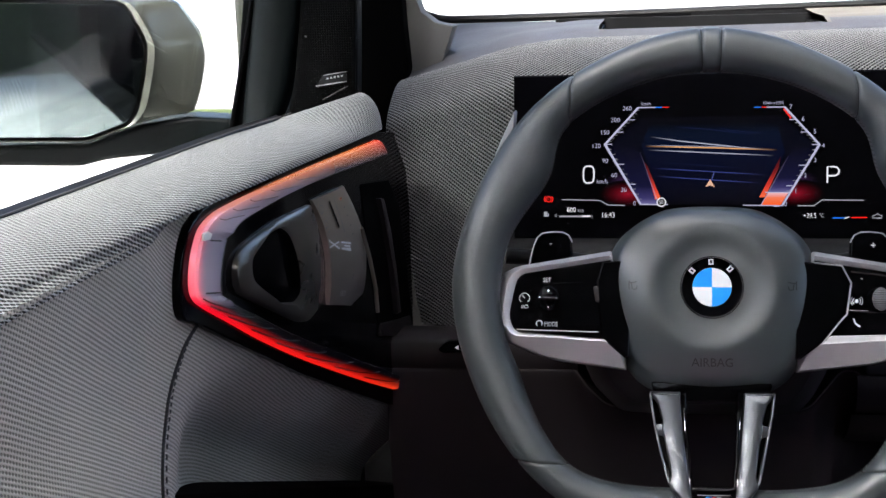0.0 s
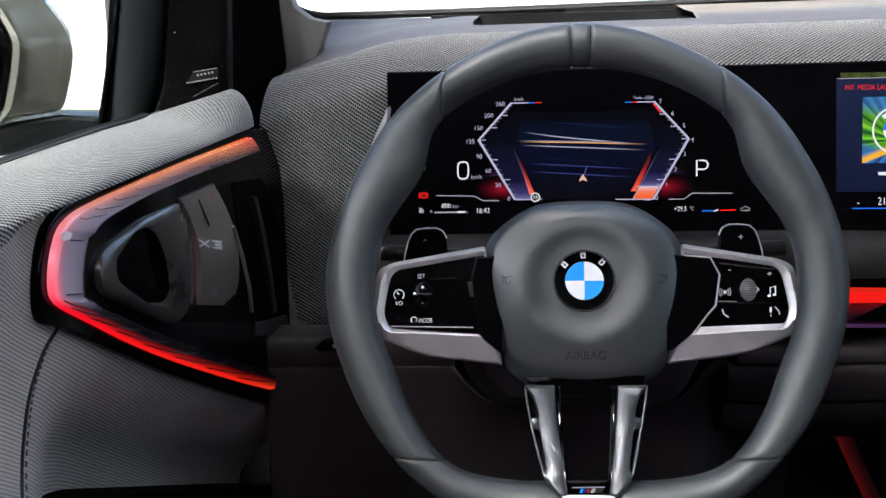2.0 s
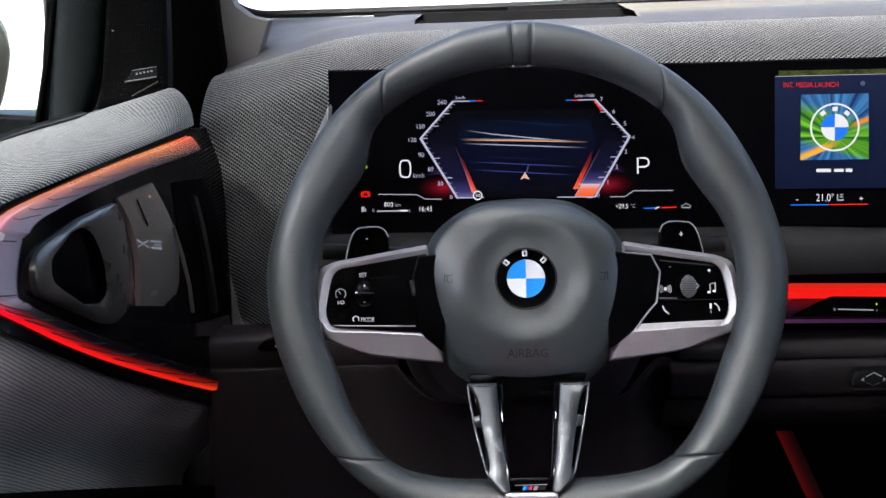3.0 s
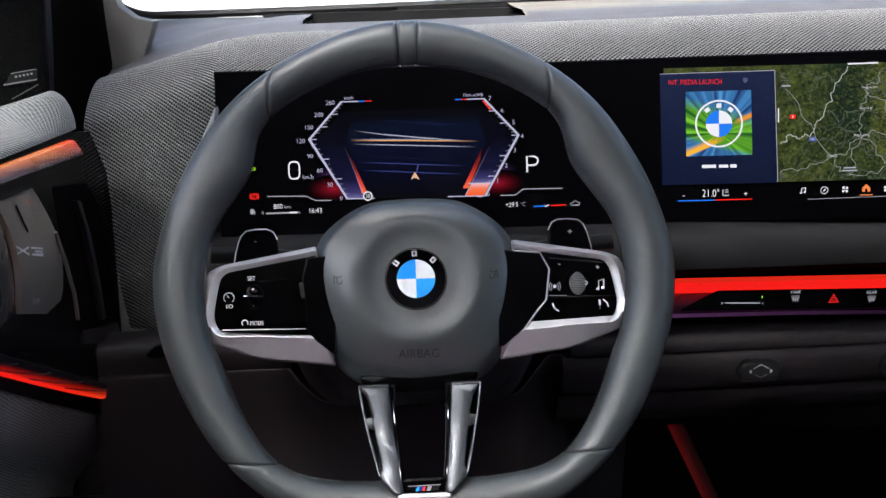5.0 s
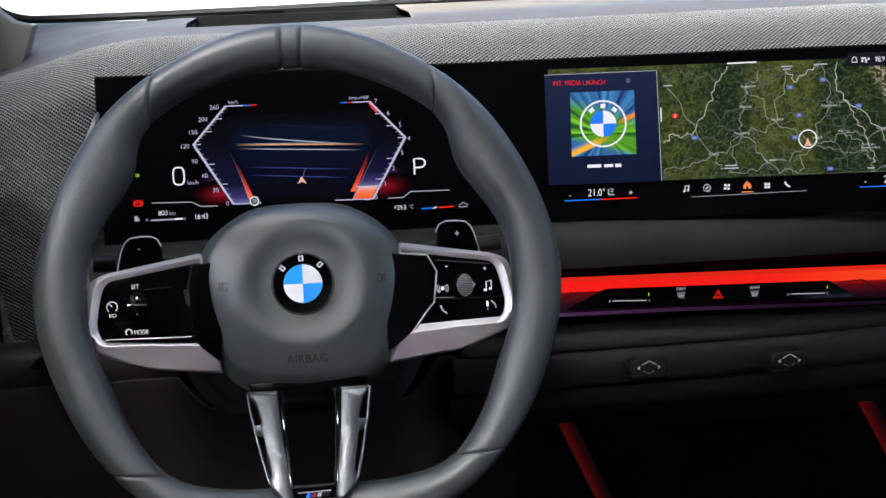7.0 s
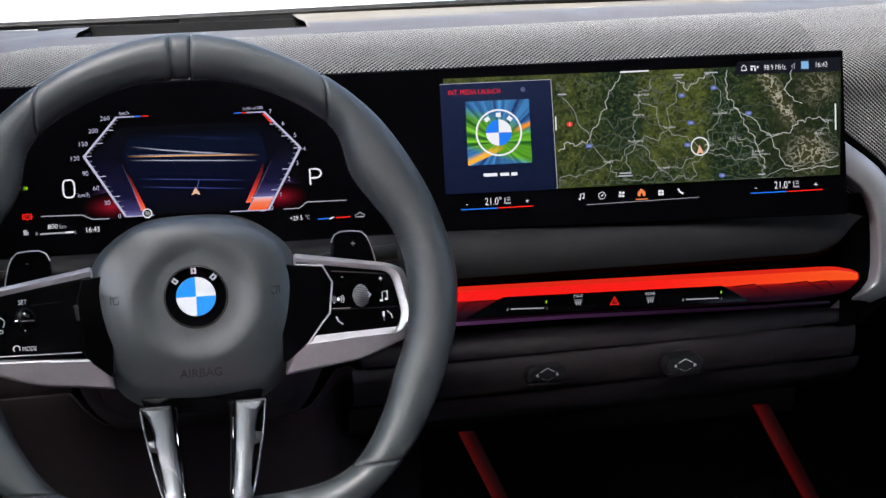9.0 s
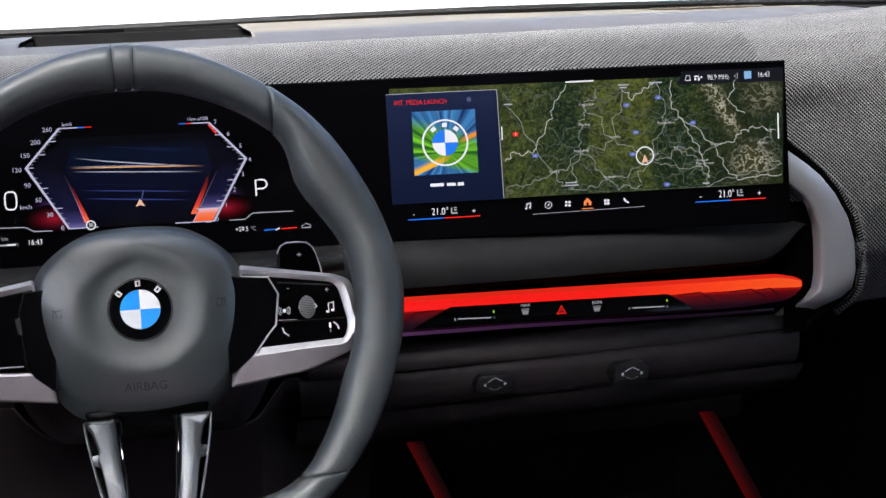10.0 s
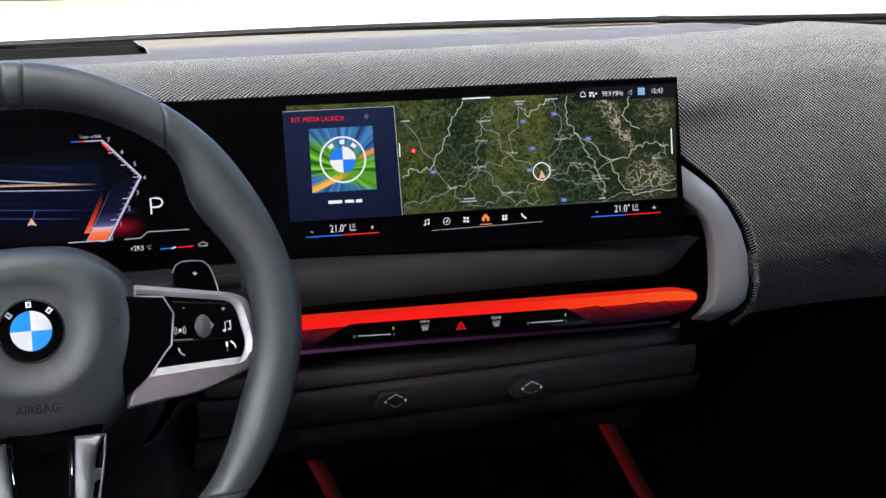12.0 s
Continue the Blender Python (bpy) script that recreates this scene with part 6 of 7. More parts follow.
# shift paddles behind the spokes
for s in (-1, 1):
    blade = [(s * x, y) for x, y in [(0.1320, 0.0120), (0.1285, 0.0330), (0.1230, 0.0435), (0.1050, 0.0440), (0.1000, 0.0400), (0.0975, 0.0120)]]
    pd = part("shift_paddle", slab(rounded(blade, [0.001, 0.003, 0.005, 0.006, 0.003, 0.001]), -0.036, -0.028, 0.0015), SCREEN, wheel, "black shift paddle with a chrome edge", 22)
    part("paddle_edge", tube([(s * x, y, -0.0286) for x, y in [(0.1316, 0.0130), (0.1300, 0.0240), (0.1275, 0.0338), (0.1252, 0.0392), (0.1215, 0.0426), (0.1140, 0.0436), (0.1065, 0.0434), (0.1020, 0.0412), (0.0992, 0.0360)]], 0.0005, 6), SILVER, pd)
    letters("paddle_mark", "+" if s > 0 else "-", 0.0050, s * 0.1150, 0.0340 if s > 0 else 0.0355, -0.0276, PRINT, pd)

# steering column behind the wheel
col = thing("steering_column", "dark grey plastic steering column shroud with stalks", "steering column", WH)
back = WH.inverted()
lower_edge = [(-0.100, 0.900), (-0.0985, 0.872), (-0.0880, 0.846), (-0.0700, 0.8285), (-0.0400, 0.8270), (0.0, 0.8275), (0.0400, 0.8270), (0.0740, 0.8290), (0.0860, 0.8420), (0.0985, 0.868), (0.100, 0.900), (0.085, 0.948), (0.0, 0.958), (-0.085, 0.948)]
outline = resample(rounded(lower_edge, 0.006), 90)
rings = []
for k, lift, y in ((0.58, 0.020, 0.042), (0.66, 0.016, 0.040), (0.80, 0.008, 0.046), (0.92, 0.002, 0.066), (0.985, 0.0, 0.098), (1.0, 0.0, 0.112), (1.0, 0.0, 0.17)):
    rings.append([back @ Vector((x * k, y, 0.895 + lift + (z - 0.895) * k)) for x, z in outline])
part("shroud", loops(rings, True, True, False), SHROUD, col, "faceted dark shroud", 32)
for s in (-1, 1):
    part("stalk", tube([(s * 0.060, 0.020, -0.055), (s * 0.105, 0.026, -0.052), (s * 0.150, 0.028, -0.048)], 0.0062, 10), BLACK, col, "black control stalk")
part("column_bezel", slab(rounded([(-0.128, 0.014), (0.128, 0.014), (0.118, 0.026), (-0.118, 0.026)], 0.006), -0.075, -0.062, 0.003), SOFT, col, "dark strip above the column", 22)


# ---- driver's door ----
du = Vector((0.0827, 0.9966, 0)).normalized()
DR = basis((-0.255, 0.11, 1.0), du, (0, 0, 1), du.cross(Vector((0, 0, 1))))
door = thing("car_door", "front door trim in grey sports knit with a red light ring", "door", DR)


def panel_w(u, v):
    """Height of the lower panel: a bulge at the rear, falling away in front of the seam and below the insert."""
    at_seam = knots([(-0.30, -0.470), (-0.130, -0.450), (-0.100, -0.445), (-0.080, -0.437), (-0.062, -0.426), (-0.037, -0.406), (-0.018, -0.380), (-0.012, -0.363)], v)
    below = -0.0108 - 0.441 * (u + 0.366) - v
    bulge = 0.012 * ease((-0.40 - u) / 0.25) + 0.085 * ease((0.045 - v) / 0.36) * ease((-0.33 - u) / 0.30)
    bulge += 0.13 * min(max(0.0, 0.050 - v), 0.16) * ease((-0.40 - u) / 0.20)
    top = 0.008 * ease((-0.385 - u) / 0.05) * ease((v + 0.02) / 0.07)
    return -0.004 + top + bulge - 0.050 * ease((u - at_seam) / 0.20) * ease(below / 0.07)


# lower knit panel, its rear bulge shaped to face up and catch more light
rows = []
for v in np.linspace(0.0500, -0.42, 60):
    r = []
    for u in np.linspace(-0.74, 0.078, 90):
        w = panel_w(u, v)
        r.append((u, min(v, 0.0545 - 0.075 * ease((u + 0.06) / 0.06)), w))
    rows.append(r)
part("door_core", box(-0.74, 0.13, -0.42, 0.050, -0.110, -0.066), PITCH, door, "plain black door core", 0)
# black slab added to paint the shade where the panel ends below
shade_poly = [(-0.40, -0.095), (-0.267, -0.144), (0.03, -0.260), (0.085, -0.282), (0.085, -0.42), (-0.40, -0.42)]
part("door_pocket", slab(shade_poly, -0.060, -0.004, 0.004), PITCH, door, "black slab added for the shade at the door panel's lower end", 22)
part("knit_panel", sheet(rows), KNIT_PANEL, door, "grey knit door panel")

# padded top of the door, rounded over to the sill and at its front end
rows = []
for k in np.linspace(0, 1, 22):
    r = []
    for u in np.linspace(-0.74, 0.004, 70):
        tip = ease((u + 0.10) / 0.104)
        reach = 0.062 - 0.046 * tip
        a = k * math.pi / 2
        v = 0.0530 + (0.0100 + 0.0060 * ease((u + 0.6) / 0.45) + 0.0135 * tip) * math.sin(a)
        w = 0.004 - reach * (1 - math.cos(a)) - 0.008 * ease((u + 0.012) / 0.016) ** 2
        r.append((u, v - 0.004 * ease((u + 0.006) / 0.010) * k, w))
    rows.append(r)
rows.reverse()
for k in np.linspace(0.06, 1, 14):
    r = []
    for u in np.linspace(-0.74, 0.004, 70):
        free = ease((-0.385 - u) / 0.05)
        deep = 0.0035 + 0.003 * free
        v = 0.0530 - deep * k
        w0 = 0.004 - 0.008 * ease((u + 0.012) / 0.016) ** 2
        low = panel_w(u, v) + (0.0009 if free > 0.02 else -0.001)
        r.append((u, v, w0 + (low - w0) * ease(k ** (1.0 if free > 0.02 else 0.6))))
    rows.append(r)
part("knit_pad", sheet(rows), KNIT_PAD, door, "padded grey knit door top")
sill = [(-0.74, 0.0615, -0.060), (-0.45, 0.0625, -0.060), (-0.30, 0.0650, -0.060), (-0.17, 0.0675, -0.060), (-0.08, 0.0680, -0.057)]
part("sill_seal", tube(sill, 0.0045, 8), BLACK, door, "black rubber window seal")
part("sill_seal", tube([(u, v - 0.002, w - 0.011) for u, v, w in sill], 0.004, 8), BLACK, door)
part("sill_line", tube([(u, v + 0.0032, w + 0.0034) for u, v, w in sill], 0.0006, 6), PALE_EDGE, door)

# light ring
ring_out = [(-0.0218, 0.0465), (-0.1014, 0.0476), (-0.1688, 0.0486), (-0.2279, 0.0489), (-0.2800, 0.0488), (-0.3174, 0.0484), (-0.3457, 0.0470), (-0.3639, 0.0425), (-0.3740, 0.0335), (-0.3796, 0.0234), (-0.3815, 0.0135), (-0.3775, 0.0062), (-0.3640, -0.0024), (-0.3285, -0.0203), (-0.2844, -0.0425), (-0.2234, -0.0708), (-0.1516, -0.1018), (-0.0661, -0.1376), (0.0160, -0.1706)]
ring_in = [(0.0000, 0.0301), (-0.0583, 0.0315), (-0.1314, 0.0345), (-0.1891, 0.0363), (-0.2407, 0.0366), (-0.2797, 0.0355), (-0.3038, 0.0342), (-0.3167, 0.0308), (-0.3251, 0.0232), (-0.3312, 0.0125), (-0.3337, 0.0027), (-0.3304, -0.0041), (-0.3159, -0.0130), (-0.2868, -0.0260), (-0.2477, -0.0440), (-0.1897, -0.0692), (-0.1225, -0.0972), (-0.0480, -0.1286), (0.0161, -0.1557)]


def along(path, n):
    pts = [Vector(p) for p in path]
    out = []
    for i in range(n):
        t = i / (n - 1) * (len(pts) - 1)
        k = min(int(t), len(pts) - 2)
        f = t - k
        p0, p1, p2, p3 = pts[max(0, k - 1)], pts[k], pts[k + 1], pts[min(len(pts) - 1, k + 2)]
        out.append(0.5 * (2 * p1 + (p2 - p0) * f + (2 * p0 - 5 * p1 + 4 * p2 - p3) * f * f + (3 * p1 - p0 - 3 * p2 + p3) * f ** 3))
    return out


def stepped(nt, x, stops):
    r = nt.nodes.new("ShaderNodeValToRGB")
    link(nt, x, r.inputs["Fac"])
    e = r.color_ramp.elements
    while len(e) < len(stops):
        e.new(0.5)
    for k, (p, c) in zip(e, stops):
        k.position, k.color = p, (*c, 1) if isinstance(c, tuple) else (c, c, c, 1)
    return r.outputs["Color"]


# light from the outer edge, spreading inwards in a smoky diffuser
RING, nt, b = nodes_of("light ring")
uvn = nt.nodes.new("ShaderNodeUVMap")
sp = nt.nodes.new("ShaderNodeSeparateXYZ")
link(nt, uvn.outputs["UV"], sp.inputs[0])
tone = stepped(nt, sp.outputs["X"], [(0.0, (0.9, 0.05, 0.012)), (0.05, (0.95, 0.27, 0.03)), (0.30, (0.95, 0.22, 0.035)), (0.42, (0.85, 0.02, 0.04)), (0.62, (0.95, 0.004, 0.03)), (0.74, (1.0, 0.008, 0.012)), (0.94, (1.0, 0.02, 0.008)), (1.0, (1.0, 0.06, 0.012))])
reach = stepped(nt, sp.outputs["X"], [(0.0, 0.85), (0.10, 0.62), (0.30, 0.50), (0.40, 0.28), (0.58, 0.34), (0.66, 0.50), (0.80, 0.45), (1.0, 0.6)])
fall = calc(nt, "MAXIMUM", calc(nt, "SUBTRACT", 1.0, calc(nt, "DIVIDE", sp.outputs["Y"], reach)), 0.0)
edge_line = ranged(nt, sp.outputs["Y"], 0.03, 0.16, 1.0, 0.0)
power = calc(nt, "MULTIPLY", calc(nt, "POWER", fall, 1.5), stepped(nt, sp.outputs["X"], [(0.0, 1.0), (0.10, 0.75), (0.30, 0.55), (0.45, 0.48), (0.62, 0.75), (0.8, 0.85), (1.0, 0.85)]))
power = calc(nt, "ADD", power, calc(nt, "MULTIPLY", edge_line, stepped(nt, sp.outputs["X"], [(0.0, 0.25), (0.30, 0.2), (0.45, 0.45), (1.0, 0.6)])))
link(nt, tone, b.inputs["Emission Color"])
link(nt, calc(nt, "MULTIPLY", power, GLOW), b.inputs["Emission Strength"])
# base colour paints daylight too: pale lilac round the corner, dark towards the ends
daylit_tone = stepped(nt, sp.outputs["X"], [(0.0, (0.10, 0.06, 0.06)), (0.16, (0.22, 0.16, 0.17)), (0.32, (0.42, 0.36, 0.43)), (0.60, (0.42, 0.36, 0.43))])
smoke = blend(nt, ranged(nt, sp.outputs["Y"], 0.70, 0.84, 0, 1), daylit_tone, (0.006, 0.008, 0.024))
link(nt, blend(nt, ranged(nt, sp.outputs["X"], 0.58, 0.68, 0, 1), smoke, (0.006, 0.004, 0.006)), b.inputs["Base Color"])
b.inputs["Roughness"].default_value = 0.24
b.inputs["Coat Weight"].default_value = 0.8
b.inputs["Coat Roughness"].default_value = 0.06
N = 110
po, pi_ = along(ring_out, N), along(ring_in, N)
bm = bmesh.new()
uvl = bm.loops.layers.uv.verify()
cross = [(0.0, 0.0015), (0.03, 0.0046), (0.08, 0.0060), (0.40, 0.0070), (0.76, 0.0072), (0.82, 0.0064), (1.0, 0.0005)]
lean = lambda i: 0.0034 * min(1.0, max(0.0, (i - 43) / 2)) * min(1.0, max(0.0, (68 - i) / 3))
vs = [[bm.verts.new((*(a.lerp(c, f)), w - lean(i) * f)) for f, w in cross] for i, (a, c) in enumerate(zip(po, pi_))]
for i in range(N - 1):
    for j in range(len(cross) - 1):
        f = bm.faces.new((vs[i][j], vs[i + 1][j], vs[i + 1][j + 1], vs[i][j + 1]))
        for lo, (p, q) in zip(f.loops, ((i, j), (i + 1, j), (i + 1, j + 1), (i, j + 1))):
            lo[uvl].uv = (p / (N - 1), cross[q][0])
def on_ring(i, f):
    p = po[i].lerp(pi_[i], f)
    return (p.x, p.y, float(np.interp(f, [a for a, _ in cross], [c for _, c in cross])) - lean(i) * f + 0.0001)


RING_LINE = surface("dark red joint", (0.05, 0.008, 0.008), 0.5, bump=0.0)
ring = part("light_ring", bm, RING, door, "light ring glowing red and orange in a smoky diffuser", 24)
for q in range(7):
    i = 8 + int(q * 5.0)
    part("segment_line", tube([on_ring(max(0, i - k), f) for k, f in ((0, 0.16), (0, 0.30), (2, 0.45), (4, 0.62))], 0.00024, 4), RING_LINE, ring)
for q in range(8):
    i = 66 + int(q * 5.0)
    part("segment_line", tube([on_ring(min(N - 1, i + k), f) for k, f in ((0, 0.11), (2, 0.18), (4, 0.27), (5, 0.36), (6, 0.42), (7, 0.62))], 0.00042, 4), SEAM, ring)
part("segment_line", tube([on_ring(i, f) for i, f in ((46, 0.26), (46, 0.55), (46, 0.85), (52, 0.84), (58, 0.80), (63, 0.78), (63, 0.50), (63, 0.26))], 0.0004, 4), SEAM, ring)
part("ring_symbol", slab([(-0.3720, 0.0372), (-0.3640, 0.0366), (-0.3610, 0.0388), (-0.3660, 0.0412), (-0.3710, 0.0408)], 0.0066, 0.0084), PRINT, ring, "white lock mark", 0)

# black surround and insert
rim = [(0.0350, 0.0460), (-0.0177, 0.0520), (-0.1692, 0.0535), (-0.2791, 0.0540), (-0.3270, 0.0538), (-0.3560, 0.0510), (-0.3740, 0.0445), (-0.3830, 0.0335), (-0.3895, 0.0200), (-0.3920, 0.0050), (-0.3880, -0.0025), (-0.3660, -0.0108), (-0.3024, -0.0420), (-0.2132, -0.0850), (-0.1133, -0.1290), (-0.0041, -0.1765), (0.0600, -0.1985), (0.0780, -0.1850), (0.0780, -0.1000), (0.0770, -0.0200), (0.0700, 0.0100)]
part("insert_base", slab(rounded(rim, 0.004, 2), -0.012, 0.0012, 0.0008), GLOSS, door, "glossy black insert behind the light ring", 22)
SATIN = surface("dark satin metal", (0.30, 0.268, 0.222), 0.30, 0.75, grain=1500, bump=0.0, vary=0.03, rough_vary=0.02)
cup_out = [(-0.3231, 0.0054), (-0.3181, 0.0165), (-0.3059, 0.0209), (-0.2477, 0.0258), (-0.1806, 0.0244), (-0.1712, -0.0092), (-0.1593, -0.0481), (-0.1700, -0.0690), (-0.2309, -0.0436), (-0.2927, -0.0162), (-0.3192, -0.0043)]
cup_in = [(-0.3050, 0.0010), (-0.3030, 0.0117), (-0.2696, 0.0208), (-0.2460, 0.0202), (-0.2333, 0.0136), (-0.2250, -0.0007), (-0.2170, -0.0283), (-0.2300, -0.0320), (-0.2610, -0.0245), (-0.2930, -0.0070)]
o = resample(rounded(cup_out, 0.006), 60)
i = resample(rounded(cup_in, 0.005), 60)
k0 = min(range(60), key=lambda k: sum((Vector(o[q]) - Vector(i[(q + k) % 60])).length for q in range(60)))
i = i[k0:] + i[:k0]
mixp = lambda f: [(a[0] + (c[0] - a[0]) * f, a[1] + (c[1] - a[1]) * f) for a, c in zip(o, i)]
rings = [[(x, y, -0.002) for x, y in o], [(x, y, 0.0030) for x, y in mixp(0.02)], [(x, y, 0.0042) for x, y in mixp(0.12)], [(x, y, 0.0060) for x, y in mixp(0.55)], [(x, y, 0.0058) for x, y in mixp(0.9)], [(x, y, 0.0035) for x, y in mixp(1.0)]]
DARK_SATIN = surface("black satin metal", (0.110, 0.100, 0.086), 0.28, 0.75, grain=1500, bump=0.0, vary=0.03, rough_vary=0.02)
cup = part("pull_cup", loops(rings, True, False, False), DARK_SATIN, door, "dark satin door pull cup", 45)
# the hollow's shade is put into its near-black wall and floor
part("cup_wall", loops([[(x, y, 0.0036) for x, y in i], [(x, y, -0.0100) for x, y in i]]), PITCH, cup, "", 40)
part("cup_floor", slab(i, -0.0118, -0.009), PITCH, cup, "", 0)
strip_l = [(-0.1815, 0.0262), (-0.1720, 0.0120), (-0.1640, -0.0102), (-0.1600, -0.0321), (-0.1580, -0.0520)]
strip_r = [(-0.1104, 0.0245), (-0.0968, 0.0064), (-0.0802, -0.0169), (-0.0695, -0.0420), (-0.0613, -0.0649), (-0.0560, -0.0790)]
left, right = along(strip_l, 12), along(strip_r, 12)
ctrl = part("seat_keys", loops([[(*a, 0.0), (*a.lerp(c, 0.01), 0.0040), (*a.lerp(c, 0.12), 0.0050), (*a.lerp(c, 0.5), 0.0056), (*a.lerp(c, 0.9), 0.0050), (*c, 0.0036), (*c, 0.0)] for a, c in zip(left, right)], True, True, True), SATIN, door, "dark satin strip with window and memory keys", 50)
KD = 0.0059
on_strip = lambda x, y: (-0.1568 + 0.0012 * x, -0.0092 - 0.000288 * x + 0.00042 * y)
for pts in ([(-9, 6), (9, -6)], [(9, 6), (-9, -6)], [(13, 5.4), (31, 5.4), (31, -5.4), (13, -5.4)], [(18, 0), (30, 0)]):
    part("model_mark", ribbon([on_strip(*p) for p in pts], 0.0012, KD), PRINT, ctrl, "", 0)
letters("key_digit", "1", 0.0040, -0.1580, -0.0295, KD, PRINT_DIM, ctrl, squeeze=2.2, shear=-0.24)
letters("key_digit", "2", 0.0040, -0.1115, -0.0425, KD, PRINT_DIM, ctrl, squeeze=2.2, shear=-0.24)
letters("key_word", "SET", 0.0038, -0.1323, -0.0500, KD, PRINT, ctrl, squeeze=1.9, shear=-0.24)
part("key_groove", ribbon([(-0.1533, 0.0205), (-0.1480, 0.0090), (-0.1428, 0.0003)], 0.0030, KD), PITCH, ctrl, "", 0)
part("key_groove", ribbon([(-0.1431, 0.0205), (-0.1375, 0.0070), (-0.1317, -0.0055)], 0.0012, KD), PRINT_DIM, ctrl, "", 0)
for q, (u, v) in enumerate(((-0.1282, 0.0182), (-0.1249, 0.0115), (-0.1216, 0.0049), (-0.1169, -0.0030), (-0.1136, -0.0102))):
    bars("key_dot", [(u, v, 0.0034, 0.0011)], AMBER if q == 0 else PRINT_DIM, ctrl, KD)
for u, v in ((-0.1721, 0.0185), (-0.1692, 0.0075)):
    part("key_symbol", ribbon([(u + 0.0040 * math.cos(a), v + 0.0026 * math.sin(a)) for a in np.linspace(0, 5.2, 9)], 0.0006, KD), PRINT_DIM, ctrl, "", 0)
    part("key_symbol", ribbon([(u - 0.003, v - 0.0036), (u + 0.004, v - 0.0020)], 0.0006, KD), PRINT_DIM, ctrl, "", 0)
bars("key_symbol", [(-0.1650, 0.0015, 0.0030, 0.0010)], PRINT_DIM, ctrl, KD)
part("satin_edge", tube([(-0.0907, -0.0103, 0.009), (-0.0763, -0.0359, 0.010), (-0.0638, -0.0619, 0.010), (-0.0575, -0.0830, 0.009)], 0.0016, 8), SATIN, door, "thin satin edge", 45)
vent_poly = rounded([(-0.0660, 0.0184), (0.0131, 0.0090), (0.0425, -0.0160), (0.0735, -0.1246), (0.0720, -0.1390), (-0.0255, -0.1106), (-0.0392, -0.0849), (-0.0528, -0.0341)], 0.004)
vent = part("side_vent", slab(vent_poly, -0.002, 0.0020, 0.001), PITCH, door, "black upright side air vent", 22)
slat = [(-0.0270, 0.0010), (-0.0160, -0.0010), (0.0010, -0.0300), (0.0130, -0.0640), (0.0225, -0.1040), (0.0120, -0.1030), (0.0020, -0.0624), (-0.0120, -0.0251)]
part("vent_slat", slab(rounded(slat, 0.002, 3), 0.001, 0.0062, 0.0015), SOFT, vent, "black upright slat", 30)
part("vent_foot", slab(rounded([(-0.0300, -0.1000), (0.0272, -0.1110), (0.0612, -0.1170), (0.0700, -0.1375), (-0.0323, -0.1095)], 0.002), 0.001, 0.0035, 0.001), SOFT, vent, "", 22)

# the pull cup and the key strip swell gently towards their middle
for swollen, mid_v, half, high in ((ctrl, -0.015, 0.050, 0.0070), (cup, -0.008, 0.044, 0.0062)):
    for piece in [swollen, *swollen.children]:
        for v in piece.data.vertices:
            v.co.z += high * (1 - ((v.co.y - mid_v) / half) ** 2) - 0.0035

# stitched seam of the lower panel
seam = [(-0.363, -0.012), (-0.380, -0.018), (-0.394, -0.027), (-0.406, -0.037), (-0.415, -0.048), (-0.426, -0.062), (-0.437, -0.080), (-0.445, -0.100), (-0.450, -0.130)]

line = [(*p, panel_w(p.x, p.y) + 0.0003) for p in along(seam, 60)]
part("panel_seam", tube(line, 0.0011, 6), SEAM, door, "dark stitched seam")
st = bmesh.new()
for q in range(0, 59, 2):
    a, c = Vector(line[q]), Vector(line[q + 1])
    off = Vector((0.0042, 0.001, 0.0006))
    tube([a + off, (a + c) / 2 + off, c + off], 0.0005, 4, bm=st)
part("panel_stitches", st, THREAD, door, "row of fine stitches")

# window post, sail panel and tweeter at the front of the door
SF = basis((-0.322, 0.15, 1.10), (1, 0, 0), (0, 0, 1), (0, -1, 0))
sail = thing("mirror_sail", "grey-green mirror triangle trim with black tweeter grille", "door trim", SF)
post_l = lambda v: -0.0535 + 0.145 * (v - 0.0558)
post_r = lambda v: -0.0425 + 0.144 * (v - 0.0555)
cover_r = lambda v: knots([(-0.08, -0.044), (-0.0366, -0.0216), (-0.0135, -0.0141), (0.0276, -0.0066), (0.0547, -0.0033), (0.30, 0.0270)], v)
part("window_post", slab([(post_l(-0.075), -0.075), (post_r(-0.075), -0.075), (post_r(0.30), 0.30), (post_l(0.30), 0.30)], -0.02, 0.004, 0.002), PITCH, sail, "black window post")
rings = []
for v in np.linspace(-0.075, 0.30, 26):
    a, c = post_r(v), cover_r(v)
    m = a + (c - a) * 0.55
    rings.append([(a, v, -0.01), (a, v, 0.0045), (a + 0.0030, v, 0.0085), (a + (c - a) * 0.38, v, 0.0130), (m, v, 0.0142), (c - 0.0070, v, 0.0138), (c - 0.0030, v, 0.0118), (c - 0.0008, v, 0.0075), (c, v, 0.001), (c, v, -0.01)])
part("post_cover", loops(rings, True, True, True), GREY_TRIM, sail, "smooth grey-green post cover", 50)
gr = rounded([(-0.0230, -0.062), (0.0420, -0.030), (0.0440, 0.010), (0.0560, 0.30), (0.0290, 0.30), (-0.0012, 0.0545), (-0.0104, -0.0139), (-0.0165, -0.0348)], [0.004, 0.008, 0.01, 0.01, 0.01, 0.02, 0.02, 0.01])
PERF, nt, b = nodes_of("perforated black grille")
tc = nt.nodes.new("ShaderNodeTexCoord")
vo = nt.nodes.new("ShaderNodeTexVoronoi")
vo.inputs["Scale"].default_value, vo.inputs["Randomness"].default_value = 500, 0.0
